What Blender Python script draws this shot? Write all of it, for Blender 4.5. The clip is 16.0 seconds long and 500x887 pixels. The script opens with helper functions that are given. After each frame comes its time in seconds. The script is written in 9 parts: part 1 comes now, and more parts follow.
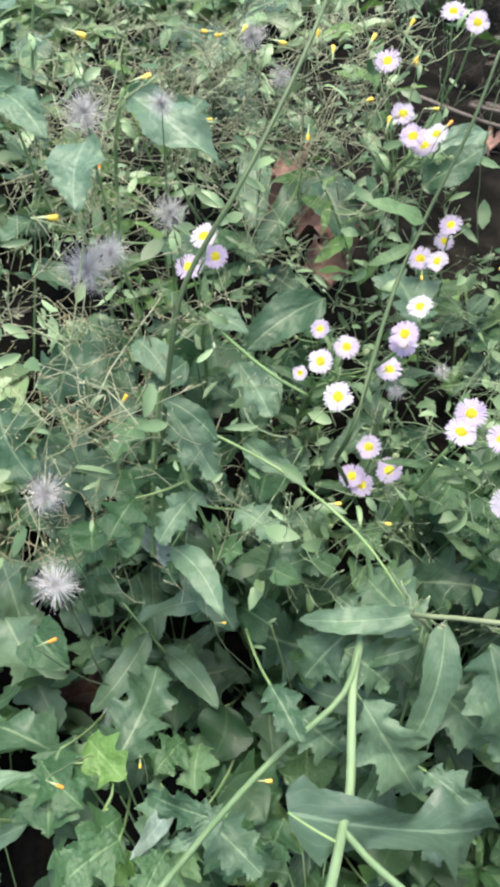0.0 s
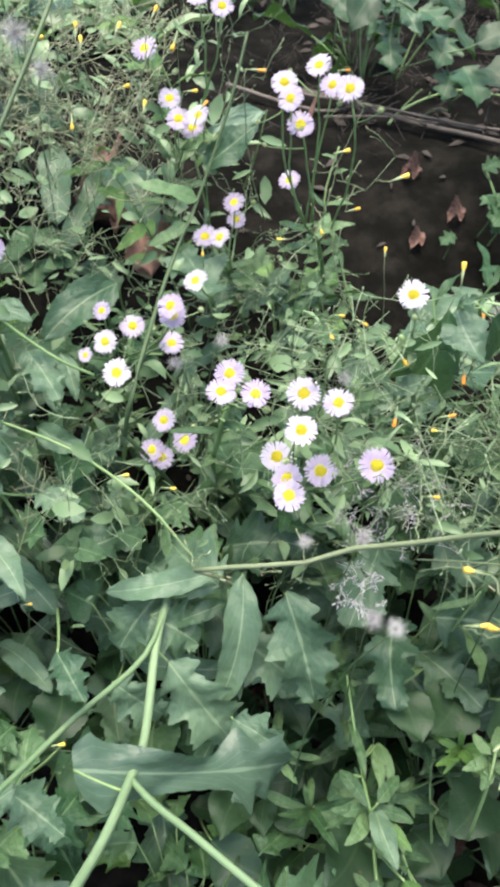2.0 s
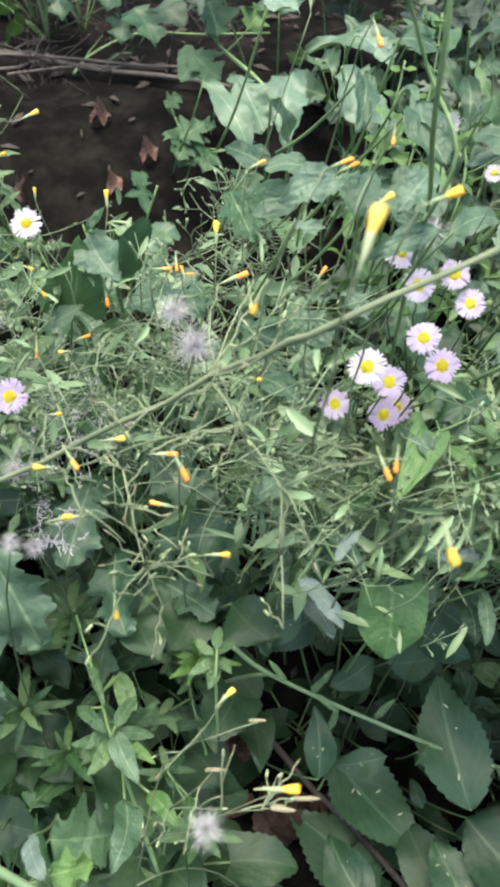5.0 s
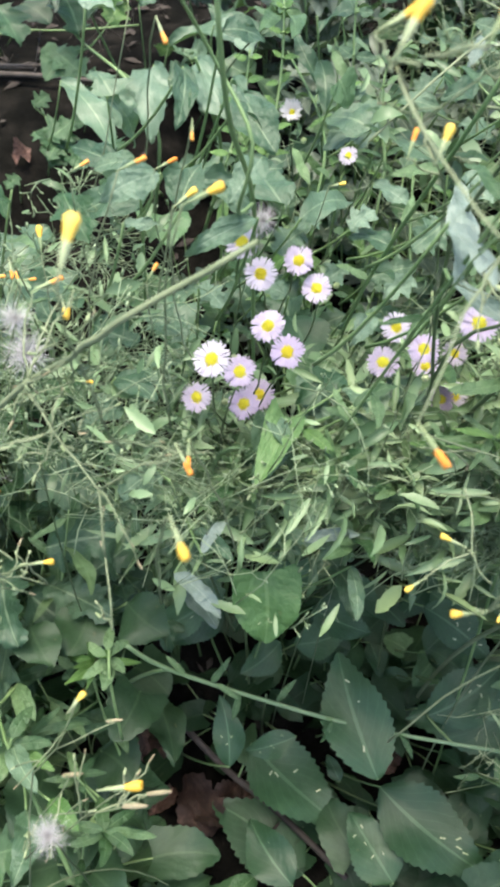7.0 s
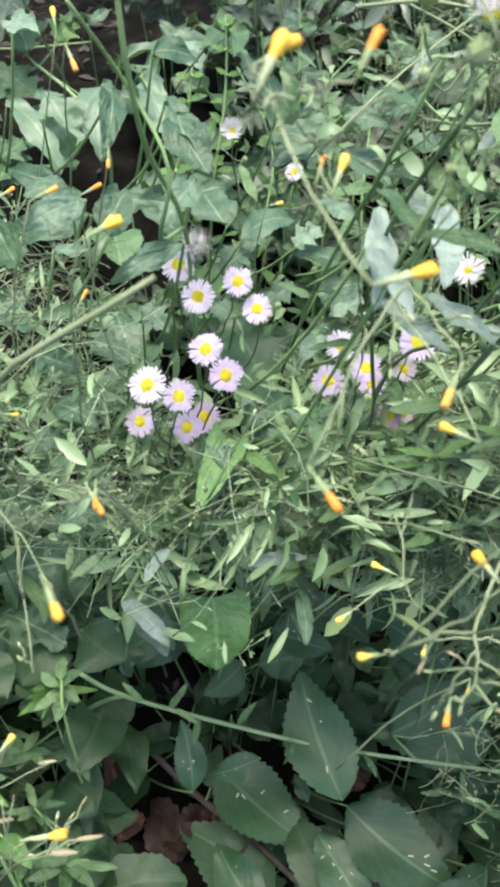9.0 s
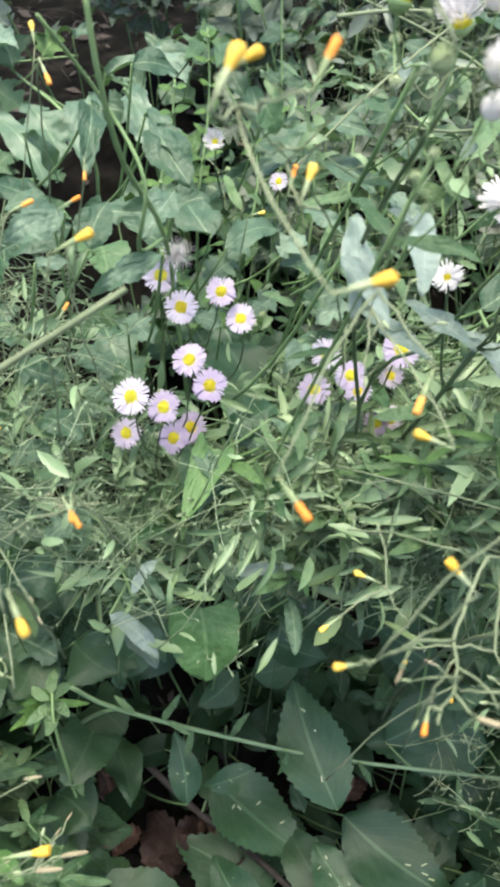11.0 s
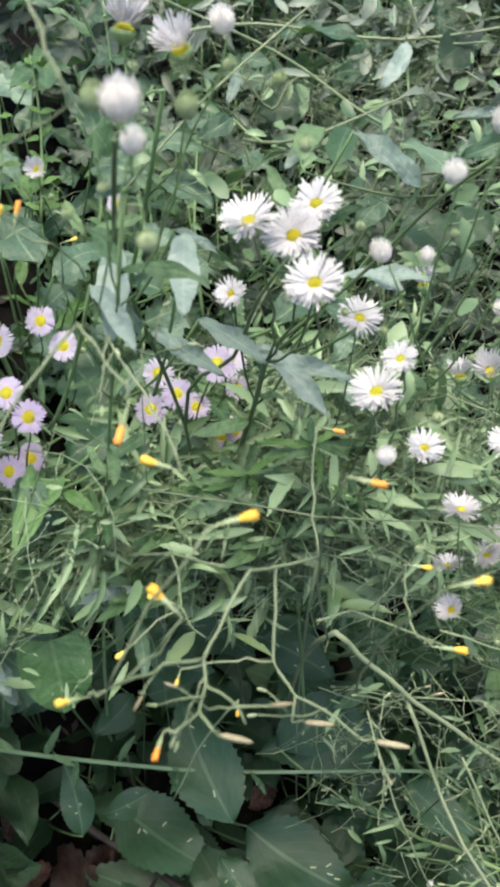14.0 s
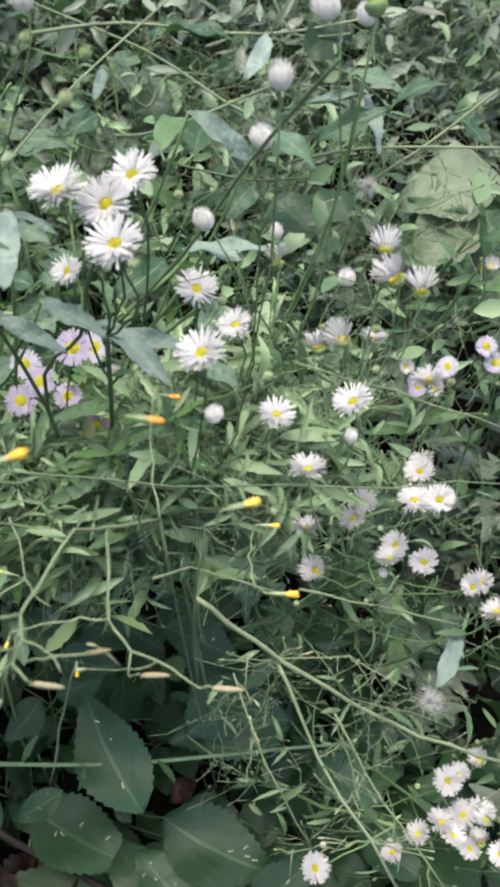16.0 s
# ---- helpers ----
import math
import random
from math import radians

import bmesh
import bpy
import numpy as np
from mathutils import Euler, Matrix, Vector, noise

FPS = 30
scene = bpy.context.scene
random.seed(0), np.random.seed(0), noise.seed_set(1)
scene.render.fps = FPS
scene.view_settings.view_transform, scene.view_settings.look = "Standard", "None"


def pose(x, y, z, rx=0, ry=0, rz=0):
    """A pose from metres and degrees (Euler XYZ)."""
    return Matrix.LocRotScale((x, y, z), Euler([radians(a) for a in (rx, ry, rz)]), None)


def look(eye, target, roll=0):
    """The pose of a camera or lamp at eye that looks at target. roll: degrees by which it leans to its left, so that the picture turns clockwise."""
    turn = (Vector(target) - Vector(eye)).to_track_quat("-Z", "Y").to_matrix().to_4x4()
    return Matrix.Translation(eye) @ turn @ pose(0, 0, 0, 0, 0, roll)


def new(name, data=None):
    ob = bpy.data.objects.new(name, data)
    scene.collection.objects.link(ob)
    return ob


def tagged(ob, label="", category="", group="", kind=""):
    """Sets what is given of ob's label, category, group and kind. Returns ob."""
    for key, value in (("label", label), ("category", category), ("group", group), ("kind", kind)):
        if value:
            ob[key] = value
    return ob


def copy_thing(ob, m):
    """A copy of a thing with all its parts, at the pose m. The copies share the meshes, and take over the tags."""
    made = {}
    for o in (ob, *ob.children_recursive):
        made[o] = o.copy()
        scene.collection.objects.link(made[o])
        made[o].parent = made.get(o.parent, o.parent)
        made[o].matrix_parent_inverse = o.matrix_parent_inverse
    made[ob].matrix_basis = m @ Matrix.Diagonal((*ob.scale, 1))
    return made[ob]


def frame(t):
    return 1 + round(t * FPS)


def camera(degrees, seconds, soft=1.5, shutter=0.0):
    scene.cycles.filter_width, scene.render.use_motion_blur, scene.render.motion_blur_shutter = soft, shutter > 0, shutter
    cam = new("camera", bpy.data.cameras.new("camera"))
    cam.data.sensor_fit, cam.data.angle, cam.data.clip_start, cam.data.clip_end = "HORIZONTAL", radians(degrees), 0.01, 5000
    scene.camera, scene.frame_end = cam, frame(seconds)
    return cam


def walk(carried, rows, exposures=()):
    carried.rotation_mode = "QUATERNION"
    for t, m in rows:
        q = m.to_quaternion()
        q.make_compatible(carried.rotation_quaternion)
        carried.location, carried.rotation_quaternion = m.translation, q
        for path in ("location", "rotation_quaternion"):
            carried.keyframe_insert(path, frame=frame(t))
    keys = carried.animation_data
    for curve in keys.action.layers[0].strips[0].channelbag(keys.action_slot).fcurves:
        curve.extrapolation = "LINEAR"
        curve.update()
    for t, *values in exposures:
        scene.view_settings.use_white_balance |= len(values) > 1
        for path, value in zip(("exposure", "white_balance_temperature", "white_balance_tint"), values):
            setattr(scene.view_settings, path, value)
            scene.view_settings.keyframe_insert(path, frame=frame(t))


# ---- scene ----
import itertools
cam = camera(33.3, 16.0, soft=3.8)
cam.data.dof.use_dof, cam.data.dof.focus_distance, cam.data.dof.aperture_fstop = True, 0.47, 38.0
METRES, EYE, TILT, LEAN, TURN = 0.36, 0.75, -43.0, 0.0, 0.0
ROWS = [
    (0.0, 0.0, 0.0, 0.0, -0.0, 0.0, 0.0),
    (0.5, 0.063, -0.002, -0.0123, -0.76, 0.0, 1.07),
    (1.0, 0.1283, -0.0097, -0.0252, -2.12, -0.01, 2.66),
    (1.5, 0.1816, -0.0319, -0.0432, -3.83, 0.03, 4.43),
    (2.0, 0.2128, -0.0596, -0.0633, -5.6, -0.1, 6.2),
    (2.5, 0.2498, -0.0825, -0.0889, -7.48, -0.17, 8.14),
    (3.0, 0.2984, -0.0952, -0.1075, -9.65, -0.64, 10.18),
    (3.5, 0.335, -0.1061, -0.1221, -11.57, -1.34, 12.05),
    (4.0, 0.3825, -0.1044, -0.1373, -13.45, -2.27, 13.71),
    (4.5, 0.425, -0.1225, -0.1701, -15.44, -3.14, 15.46),
    (5.0, 0.4487, -0.1231, -0.1834, -17.38, -4.39, 17.03),
    (7.5, 0.5644, -0.1692, -0.2156, -22.91, -6.89, 22.15),
    (8.0, 0.5759, -0.1583, -0.2121, -23.34, -6.91, 22.41),
    (8.5, 0.5895, -0.1632, -0.2092, -23.63, -6.85, 22.68),
    (9.0, 0.6061, -0.1703, -0.2154, -23.85, -6.75, 23.04),
    (11.5, 0.6301, -0.1753, -0.2219, -24.31, -6.31, 24.23),
    (12.0, 0.649, -0.1817, -0.2245, -24.62, -6.56, 24.66),
    (12.5, 0.6688, -0.2017, -0.237, -25.41, -6.74, 25.47),
    (13.0, 0.6939, -0.22, -0.2554, -26.56, -6.96, 26.53),
    (13.5, 0.72, -0.2302, -0.2662, -28.0, -7.41, 27.7),
    (14.0, 0.7446, -0.24, -0.2743, -29.5, -8.05, 28.82),
    (14.5, 0.7625, -0.2472, -0.292, -31.05, -8.91, 29.83),
    (15.0, 0.7666, -0.2416, -0.2939, -32.28, -9.81, 30.41),
    (15.5, 0.7648, -0.2651, -0.3154, -33.7, -10.05, 30.93),
    (16.0, 0.7862, -0.2957, -0.3601, -35.08, -10.2, 31.98),
]
walk(cam, [(t, pose(0, 0, EYE, TILT, LEAN, TURN) @ pose(METRES * x, METRES * y, METRES * z, 90 + pitch, roll, yaw)) for t, x, y, z, yaw, pitch, roll in ROWS],
     exposures=[(0.0, 2.06), (5.0, 2.05), (9.0, 2.10), (12.5, 1.88), (14.5, 1.68), (16.0, 1.61)])

# ---- light: an overcast day ----
world = bpy.data.worlds.new("world")
scene.world = world
world.use_nodes = True
wn = world.node_tree
sky = wn.nodes.new("ShaderNodeTexSky")
sky.sky_type = "NISHITA"
sky.sun_disc = False
sky.sun_elevation, sky.sun_rotation = radians(74), radians(170)
sky.air_density, sky.dust_density = 1.0, 3.0
wn.links.new(sky.outputs["Color"], wn.nodes["Background"].inputs["Color"])
wn.nodes["Background"].inputs["Strength"].default_value = 0.110
sun = new("sun", bpy.data.lights.new("sun", "SUN"))
sun.data.energy, sun.data.angle, sun.data.color = 1.95, radians(32), (1.0, 0.92, 0.76)
sun.matrix_world = look((0.2, 0.48, 2.2), (0.3, 0.2, 0.2))

# ---- materials ----
def shader(name):
    mat = bpy.data.materials.new(name)
    mat.use_nodes = True
    nt = mat.node_tree
    return mat, nt, nt.nodes["Principled BSDF"]


def ramp(nt, fac, stops):
    node = nt.nodes.new("ShaderNodeValToRGB")
    while len(node.color_ramp.elements) < len(stops):
        node.color_ramp.elements.new(0.5)
    for e, (p, c) in zip(node.color_ramp.elements, stops):
        e.position, e.color = p, (*c, 1)
    nt.links.new(fac, node.inputs["Fac"])
    return node.outputs["Color"]


def noise_tex(nt, scale, detail=4, rough=0.6, coords="Object"):
    co = nt.nodes.new("ShaderNodeTexCoord")
    n = nt.nodes.new("ShaderNodeTexNoise")
    n.inputs["Scale"].default_value, n.inputs["Detail"].default_value, n.inputs["Roughness"].default_value = scale, detail, rough
    nt.links.new(co.outputs[coords], n.inputs["Vector"])
    return n.outputs["Fac"]


def mix(nt, fac, a, b, mode="MIX"):
    node = nt.nodes.new("ShaderNodeMix")
    node.data_type, node.blend_type = "RGBA", mode
    for key, v in ((0, fac), (6, a), (7, b)):
        if hasattr(v, "is_linked"):
            nt.links.new(v, node.inputs[key])
        else:
            node.inputs[key].default_value = v if key == 0 else (*v, 1)
    return node.outputs[2]


def calc(nt, op, a, b=0.0):
    node = nt.nodes.new("ShaderNodeMath")
    node.operation = op
    for i, v in enumerate((a, b)):
        if hasattr(v, "is_linked"):
            nt.links.new(v, node.inputs[i])
        else:
            node.inputs[i].default_value = v
    return node.outputs[0]


def leaf_material(name, dark, light, vein, veins=9.0, rough=0.42, through_light=0.2, vein_mix=0.4, relief=0.5):
    """Leaf blade: two-scale green variation, pale midrib and side ribs from the blade's own coordinates, some light through it."""
    mat, nt, bsdf = shader(name)
    info = nt.nodes.new("ShaderNodeObjectInfo")
    big = noise_tex(nt, 1.8, 3)
    fine = noise_tex(nt, 14, 4)
    f = calc(nt, "ADD", calc(nt, "MULTIPLY", big, 0.55), calc(nt, "MULTIPLY", info.outputs["Random"], 0.75))
    f = calc(nt, "ADD", calc(nt, "SUBTRACT", f, 0.34), calc(nt, "MULTIPLY", calc(nt, "SUBTRACT", fine, 0.5), 0.5))
    col = ramp(nt, f, [(0.1, dark), (0.85, light)])
    uv = nt.nodes.new("ShaderNodeUVMap")
    sep = nt.nodes.new("ShaderNodeSeparateXYZ")
    nt.links.new(uv.outputs["UV"], sep.inputs[0])
    across = calc(nt, "ABSOLUTE", calc(nt, "SUBTRACT", sep.outputs["X"], 0.5))
    mid = calc(nt, "LESS_THAN", across, 0.028)
    side = calc(nt, "FRACT", calc(nt, "ADD", calc(nt, "MULTIPLY", big, 1.2), calc(nt, "SUBTRACT", calc(nt, "MULTIPLY", sep.outputs["Y"], veins), calc(nt, "MULTIPLY", across, veins * 0.9))))
    side = calc(nt, "MULTIPLY", calc(nt, "LESS_THAN", side, 0.10), 0.3)
    ribs = calc(nt, "MULTIPLY", calc(nt, "MAXIMUM", mid, side), vein_mix)
    col = mix(nt, ribs, col, vein)
    blotch = calc(nt, "MULTIPLY", calc(nt, "GREATER_THAN", noise_tex(nt, 5, 5, 0.7), 0.70), 0.3)
    col = mix(nt, blotch, col, (0.16, 0.15, 0.07))
    nt.links.new(col, bsdf.inputs["Base Color"])
    bsdf.inputs["Roughness"].default_value = rough
    bsdf.inputs["Specular IOR Level"].default_value = 0.36
    bump = nt.nodes.new("ShaderNodeBump")
    bump.inputs["Strength"].default_value, bump.inputs["Distance"].default_value = relief, 0.004
    h = calc(nt, "ADD", calc(nt, "ADD", calc(nt, "MULTIPLY", fine, 0.55), calc(nt, "MULTIPLY", noise_tex(nt, 4, 2), 1.6)), calc(nt, "MULTIPLY", ribs, -0.8))
    nt.links.new(h, bump.inputs["Height"])
    nt.links.new(bump.outputs[0], bsdf.inputs["Normal"])
    tr = nt.nodes.new("ShaderNodeBsdfTranslucent")
    nt.links.new(mix(nt, 0.5, col, (0.10, 0.22, 0.03)), tr.inputs["Color"])
    ms = nt.nodes.new("ShaderNodeMixShader")
    ms.inputs[0].default_value = through_light
    nt.links.new(bsdf.outputs[0], ms.inputs[1])
    nt.links.new(tr.outputs[0], ms.inputs[2])
    nt.links.new(ms.outputs[0], nt.nodes["Material Output"].inputs["Surface"])
    return mat


def plain_material(name, stops, scale=30.0, rough=0.6, bump=0.3, dist=0.001, rand=0.3, detail=5, gloss=0.3):
    mat, nt, bsdf = shader(name)
    info = nt.nodes.new("ShaderNodeObjectInfo")
    n = noise_tex(nt, scale, detail, 0.65)
    f = calc(nt, "ADD", n, calc(nt, "MULTIPLY", calc(nt, "SUBTRACT", info.outputs["Random"], 0.5), rand))
    nt.links.new(ramp(nt, f, stops), bsdf.inputs["Base Color"])
    bsdf.inputs["Roughness"].default_value = rough
    bsdf.inputs["Specular IOR Level"].default_value = gloss
    if bump:
        b = nt.nodes.new("ShaderNodeBump")
        b.inputs["Strength"].default_value, b.inputs["Distance"].default_value = bump, dist
        nt.links.new(noise_tex(nt, scale * 3, 5), b.inputs["Height"])
        nt.links.new(b.outputs[0], bsdf.inputs["Normal"])
    return mat


def island_material(name, dark, light):
    """For masses of small pieces: every piece has a green of its own."""
    mat, nt, bsdf = shader(name)
    geo = nt.nodes.new("ShaderNodeNewGeometry")
    f = calc(nt, "ADD", calc(nt, "MULTIPLY", geo.outputs["Random Per Island"], 0.7), calc(nt, "MULTIPLY", noise_tex(nt, 40, 4), 0.4))
    col = ramp(nt, f, [(0.1, dark), (0.95, light)])
    nt.links.new(col, bsdf.inputs["Base Color"])
    bsdf.inputs["Roughness"].default_value = 0.45
    tr = nt.nodes.new("ShaderNodeBsdfTranslucent")
    nt.links.new(col, tr.inputs["Color"])
    ms = nt.nodes.new("ShaderNodeMixShader")
    ms.inputs[0].default_value = 0.22
    nt.links.new(bsdf.outputs[0], ms.inputs[1])
    nt.links.new(tr.outputs[0], ms.inputs[2])
    nt.links.new(ms.outputs[0], nt.nodes["Material Output"].inputs["Surface"])
    return mat


MID = leaf_material("leaf_mid_green", (0.025, 0.070, 0.027), (0.092, 0.172, 0.077), (0.20, 0.31, 0.15))
GREY = leaf_material("leaf_grey_green", (0.036, 0.080, 0.043), (0.114, 0.186, 0.116), (0.28, 0.37, 0.22), veins=8)
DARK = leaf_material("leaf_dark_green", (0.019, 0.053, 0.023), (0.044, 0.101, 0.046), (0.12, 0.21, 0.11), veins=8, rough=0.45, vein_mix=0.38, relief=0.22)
FRESH = leaf_material("leaf_fresh_green", (0.048, 0.115, 0.028), (0.125, 0.235, 0.060), (0.21, 0.32, 0.12), veins=7)
LANCE = leaf_material("leaf_narrow_green", (0.026, 0.068, 0.025), (0.13, 0.215, 0.095), (0.20, 0.30, 0.15), veins=5, vein_mix=0.3, rough=0.46)
STEM = plain_material("stem_green", [(0.3, (0.09, 0.16, 0.06)), (0.7, (0.19, 0.28, 0.12))], 20, 0.55)
PALE_STEM = plain_material("stem_pale", [(0.3, (0.10, 0.165, 0.08)), (0.7, (0.18, 0.26, 0.145))], 15, 0.5)
DARK_STEM = plain_material("stem_dark", [(0.3, (0.04, 0.07, 0.03)), (0.7, (0.09, 0.13, 0.06))], 15, 0.5)
DRY = plain_material("dry_stem", [(0.3, (0.16, 0.14, 0.08)), (0.7, (0.34, 0.30, 0.19))], 20, 0.7)


def petal_material(name, stops, scale, rand=0.3):
    """Thin petals: matt, with some light through them."""
    mat, nt, bsdf = shader(name)
    info = nt.nodes.new("ShaderNodeObjectInfo")
    f = calc(nt, "ADD", noise_tex(nt, scale, 4), calc(nt, "MULTIPLY", calc(nt, "SUBTRACT", info.outputs["Random"], 0.5), rand))
    col = ramp(nt, f, stops)
    nt.links.new(col, bsdf.inputs["Base Color"])
    bsdf.inputs["Roughness"].default_value = 0.7
    bsdf.inputs["Specular IOR Level"].default_value = 0.2
    tr = nt.nodes.new("ShaderNodeBsdfTranslucent")
    nt.links.new(col, tr.inputs["Color"])
    ms = nt.nodes.new("ShaderNodeMixShader")
    ms.inputs[0].default_value = 0.35
    nt.links.new(bsdf.outputs[0], ms.inputs[1])
    nt.links.new(tr.outputs[0], ms.inputs[2])
    nt.links.new(ms.outputs[0], nt.nodes["Material Output"].inputs["Surface"])
    return mat


WHITE = petal_material("petal_white", [(0.3, (0.50, 0.485, 0.49)), (0.7, (0.66, 0.65, 0.645))], 20)
PUFFY = petal_material("petal_half_open", [(0.3, (0.68, 0.66, 0.62)), (0.7, (0.78, 0.76, 0.73))], 20)
LILAC = petal_material("petal_lilac", [(0.20, (0.43, 0.365, 0.50)), (0.75, (0.56, 0.525, 0.595))], 6, 0.6)
YOLK = plain_material("disc_yellow", [(0.35, (0.74, 0.62, 0.03)), (0.65, (0.86, 0.82, 0.06))], 200, 0.7, 1.0, 0.0008)
YELLOW = plain_material("floret_yellow", [(0.3, (0.58, 0.34, 0.035)), (0.7, (0.70, 0.50, 0.09))], 60, 0.6, 0.2, rand=0.5)
ORANGE = plain_material("floret_orange", [(0.3, (0.62, 0.22, 0.03)), (0.7, (0.80, 0.36, 0.08))], 60, 0.7, 0.2, rand=0.5)
CALYX = plain_material("calyx_green", [(0.3, (0.14, 0.22, 0.08)), (0.7, (0.30, 0.40, 0.18))], 60, 0.6)
BUD = plain_material("bud_pale_green", [(0.3, (0.22, 0.29, 0.13)), (0.7, (0.40, 0.46, 0.28))], 60, 0.6)
FLUFF = plain_material("seed_fluff", [(0.3, (0.33, 0.32, 0.32)), (0.7, (0.50, 0.49, 0.48))], 60, 0.8, 0.0)
LITTER = plain_material("dead_leaf", [(0.25, (0.030, 0.019, 0.015)), (0.5, (0.09, 0.055, 0.043)), (0.8, (0.25, 0.15, 0.12))], 6, 0.75, 0.5, rand=0.5)
BARK = plain_material("twig_bark", [(0.3, (0.030, 0.026, 0.022)), (0.7, (0.13, 0.11, 0.095))], 12, 0.85, 0.7)
TWIG = plain_material("twig_pale_green", [(0.3, (0.10, 0.135, 0.07)), (0.7, (0.20, 0.235, 0.135))], 20, 0.6)
TIP = plain_material("bud_tip_pale", [(0.3, (0.17, 0.23, 0.10)), (0.7, (0.34, 0.39, 0.23))], 60, 0.6)
HUSK = plain_material("husks", [(0.3, (0.012, 0.010, 0.009)), (0.7, (0.05, 0.042, 0.036))], 30, 0.9)
PALE = leaf_material("leaf_pale_blue_green", (0.066, 0.122, 0.075), (0.165, 0.245, 0.172), (0.25, 0.33, 0.235), veins=6, rough=0.40, vein_mix=0.35)
SILVER = leaf_material("leaf_silver_green", (0.115, 0.165, 0.135), (0.235, 0.305, 0.265), (0.32, 0.40, 0.34), veins=5, rough=0.36, vein_mix=0.3)
LETTUCE = leaf_material("leaf_lettuce", (0.023, 0.052, 0.032), (0.062, 0.106, 0.073), (0.22, 0.31, 0.21), veins=7, rough=0.36)
# leaf green with the shade under the plants put into its colour
SHADY = leaf_material("leaf_shaded_green", (0.014, 0.039, 0.017), (0.037, 0.079, 0.035), (0.09, 0.15, 0.07), veins=7, rough=0.5, vein_mix=0.25, relief=0.2)
SMALL = island_material("small_leaves", (0.024, 0.066, 0.022), (0.22, 0.325, 0.165))
THIN = island_material("thin_stems", (0.050, 0.095, 0.038), (0.31, 0.40, 0.235))
ROUND = leaf_material("leaf_round_green", (0.055, 0.125, 0.040), (0.12, 0.215, 0.075), (0.20, 0.30, 0.13), veins=6, rough=0.45, vein_mix=0.25)
HOG = leaf_material("leaf_pale_smooth", (0.10, 0.14, 0.083), (0.18, 0.225, 0.145), (0.25, 0.30, 0.20), veins=4, rough=0.5, vein_mix=0.2)
MUGWORT = leaf_material("leaf_grey_divided", (0.045, 0.070, 0.045), (0.165, 0.205, 0.155), (0.24, 0.28, 0.22), veins=6, rough=0.5, vein_mix=0.3)
# lighter copy of SMALL; light that this tangle lacks is put into colour
BRIGHTER = island_material("small_leaves_lightened", (0.070, 0.130, 0.050), (0.28, 0.385, 0.20))
GREYISH = island_material("small_grey_leaves", (0.030, 0.050, 0.030), (0.22, 0.265, 0.20))
OLIVE = island_material("olive_thin_stems", (0.050, 0.085, 0.034), (0.27, 0.335, 0.19))
STRAW = island_material("pale_straw_stems", (0.11, 0.13, 0.065), (0.38, 0.40, 0.26))
# damp soil taken near black: the plants' shade is put into its tone
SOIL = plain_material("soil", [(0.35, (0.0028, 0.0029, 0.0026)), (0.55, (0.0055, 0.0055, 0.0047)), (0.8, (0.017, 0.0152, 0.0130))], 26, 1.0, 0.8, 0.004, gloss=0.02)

# ---- helpers for the plants ----
UP = Vector((0, 0, 1))
rnd = random.Random(7)


def ground_z(x, y):
    """The bank: level near the path, rising away from it, level again far behind."""
    t = min(max((y - 0.12) / 0.75, 0.0), 1.0)
    return 0.345 * t * t * (3 - 2 * t) + 0.02 * noise.noise(Vector((x * 3, y * 3, 0))) + 0.008 * noise.noise(Vector((x * 14, y * 14, 5)))


def mesh_of(name, bm, material):
    me = bpy.data.meshes.new(name)
    bm.to_mesh(me)
    bm.free()
    if material:
        me.materials.append(material)
    for p in me.polygons:
        p.use_smooth = True
    return me


def part(name, data, parent, m=None, label="", kind=""):
    """One mesh object under a thing or a part, at the world pose m (parents are only ever moved, turned and scaled by their own matrix)."""
    ob = new(name, data)
    ob.parent = parent
    if m is not None:
        base = parent.matrix_basis.copy()
        if parent.parent:
            base = parent.parent.matrix_basis @ base
        ob.matrix_basis = base.inverted() @ m
    return tagged(ob, label, kind=kind)


def thing(name, at, label, category, group="", kind=""):
    ob = new(name)
    ob.empty_display_size = 0.02
    ob.matrix_basis = Matrix.Translation(at)
    return tagged(ob, label, category, group, kind)


def tube(bm, pts, r0, r1, sides=5):
    """A tapering tube along points."""
    pts = [Vector(p) for p in pts]
    rings = []
    side = Vector((0.3, 0.9, 0.2))
    for i, p in enumerate(pts):
        d = (pts[min(i + 1, len(pts) - 1)] - pts[max(i - 1, 0)]).normalized()
        u = d.cross(side)
        u = (u if u.length > 0.1 else d.cross(Vector((1, 0, 0)))).normalized()
        v = d.cross(u)
        r = r0 + (r1 - r0) * i / (len(pts) - 1)
        rings.append([bm.verts.new(p + r * (math.cos(a) * u + math.sin(a) * v)) for a in (2 * math.pi * k / sides for k in range(sides))])
    for a, b in zip(rings, rings[1:]):
        for k in range(sides):
            bm.faces.new((a[k], a[(k + 1) % sides], b[(k + 1) % sides], b[k]))
    bm.faces.new(rings[-1])
    bm.faces.new(rings[0][::-1])


def bend(a, b, sag=0.0, steps=7, wob=0.0, mid=None):
    """Points on a smooth way from a to b, pulled up (or down) in the middle, with a slight wobble."""
    a, b = Vector(a), Vector(b)
    c = (a + b) / 2 + UP * sag if mid is None else Vector(mid)
    out = []
    for i in range(steps + 1):
        t = i / steps
        p = a * (1 - t) ** 2 + c * 2 * t * (1 - t) + b * t * t
        if 0 < i < steps:
            p = p + wob * Vector((rnd.uniform(-1, 1), rnd.uniform(-1, 1), rnd.uniform(-1, 1)))
        out.append(p)
    return out


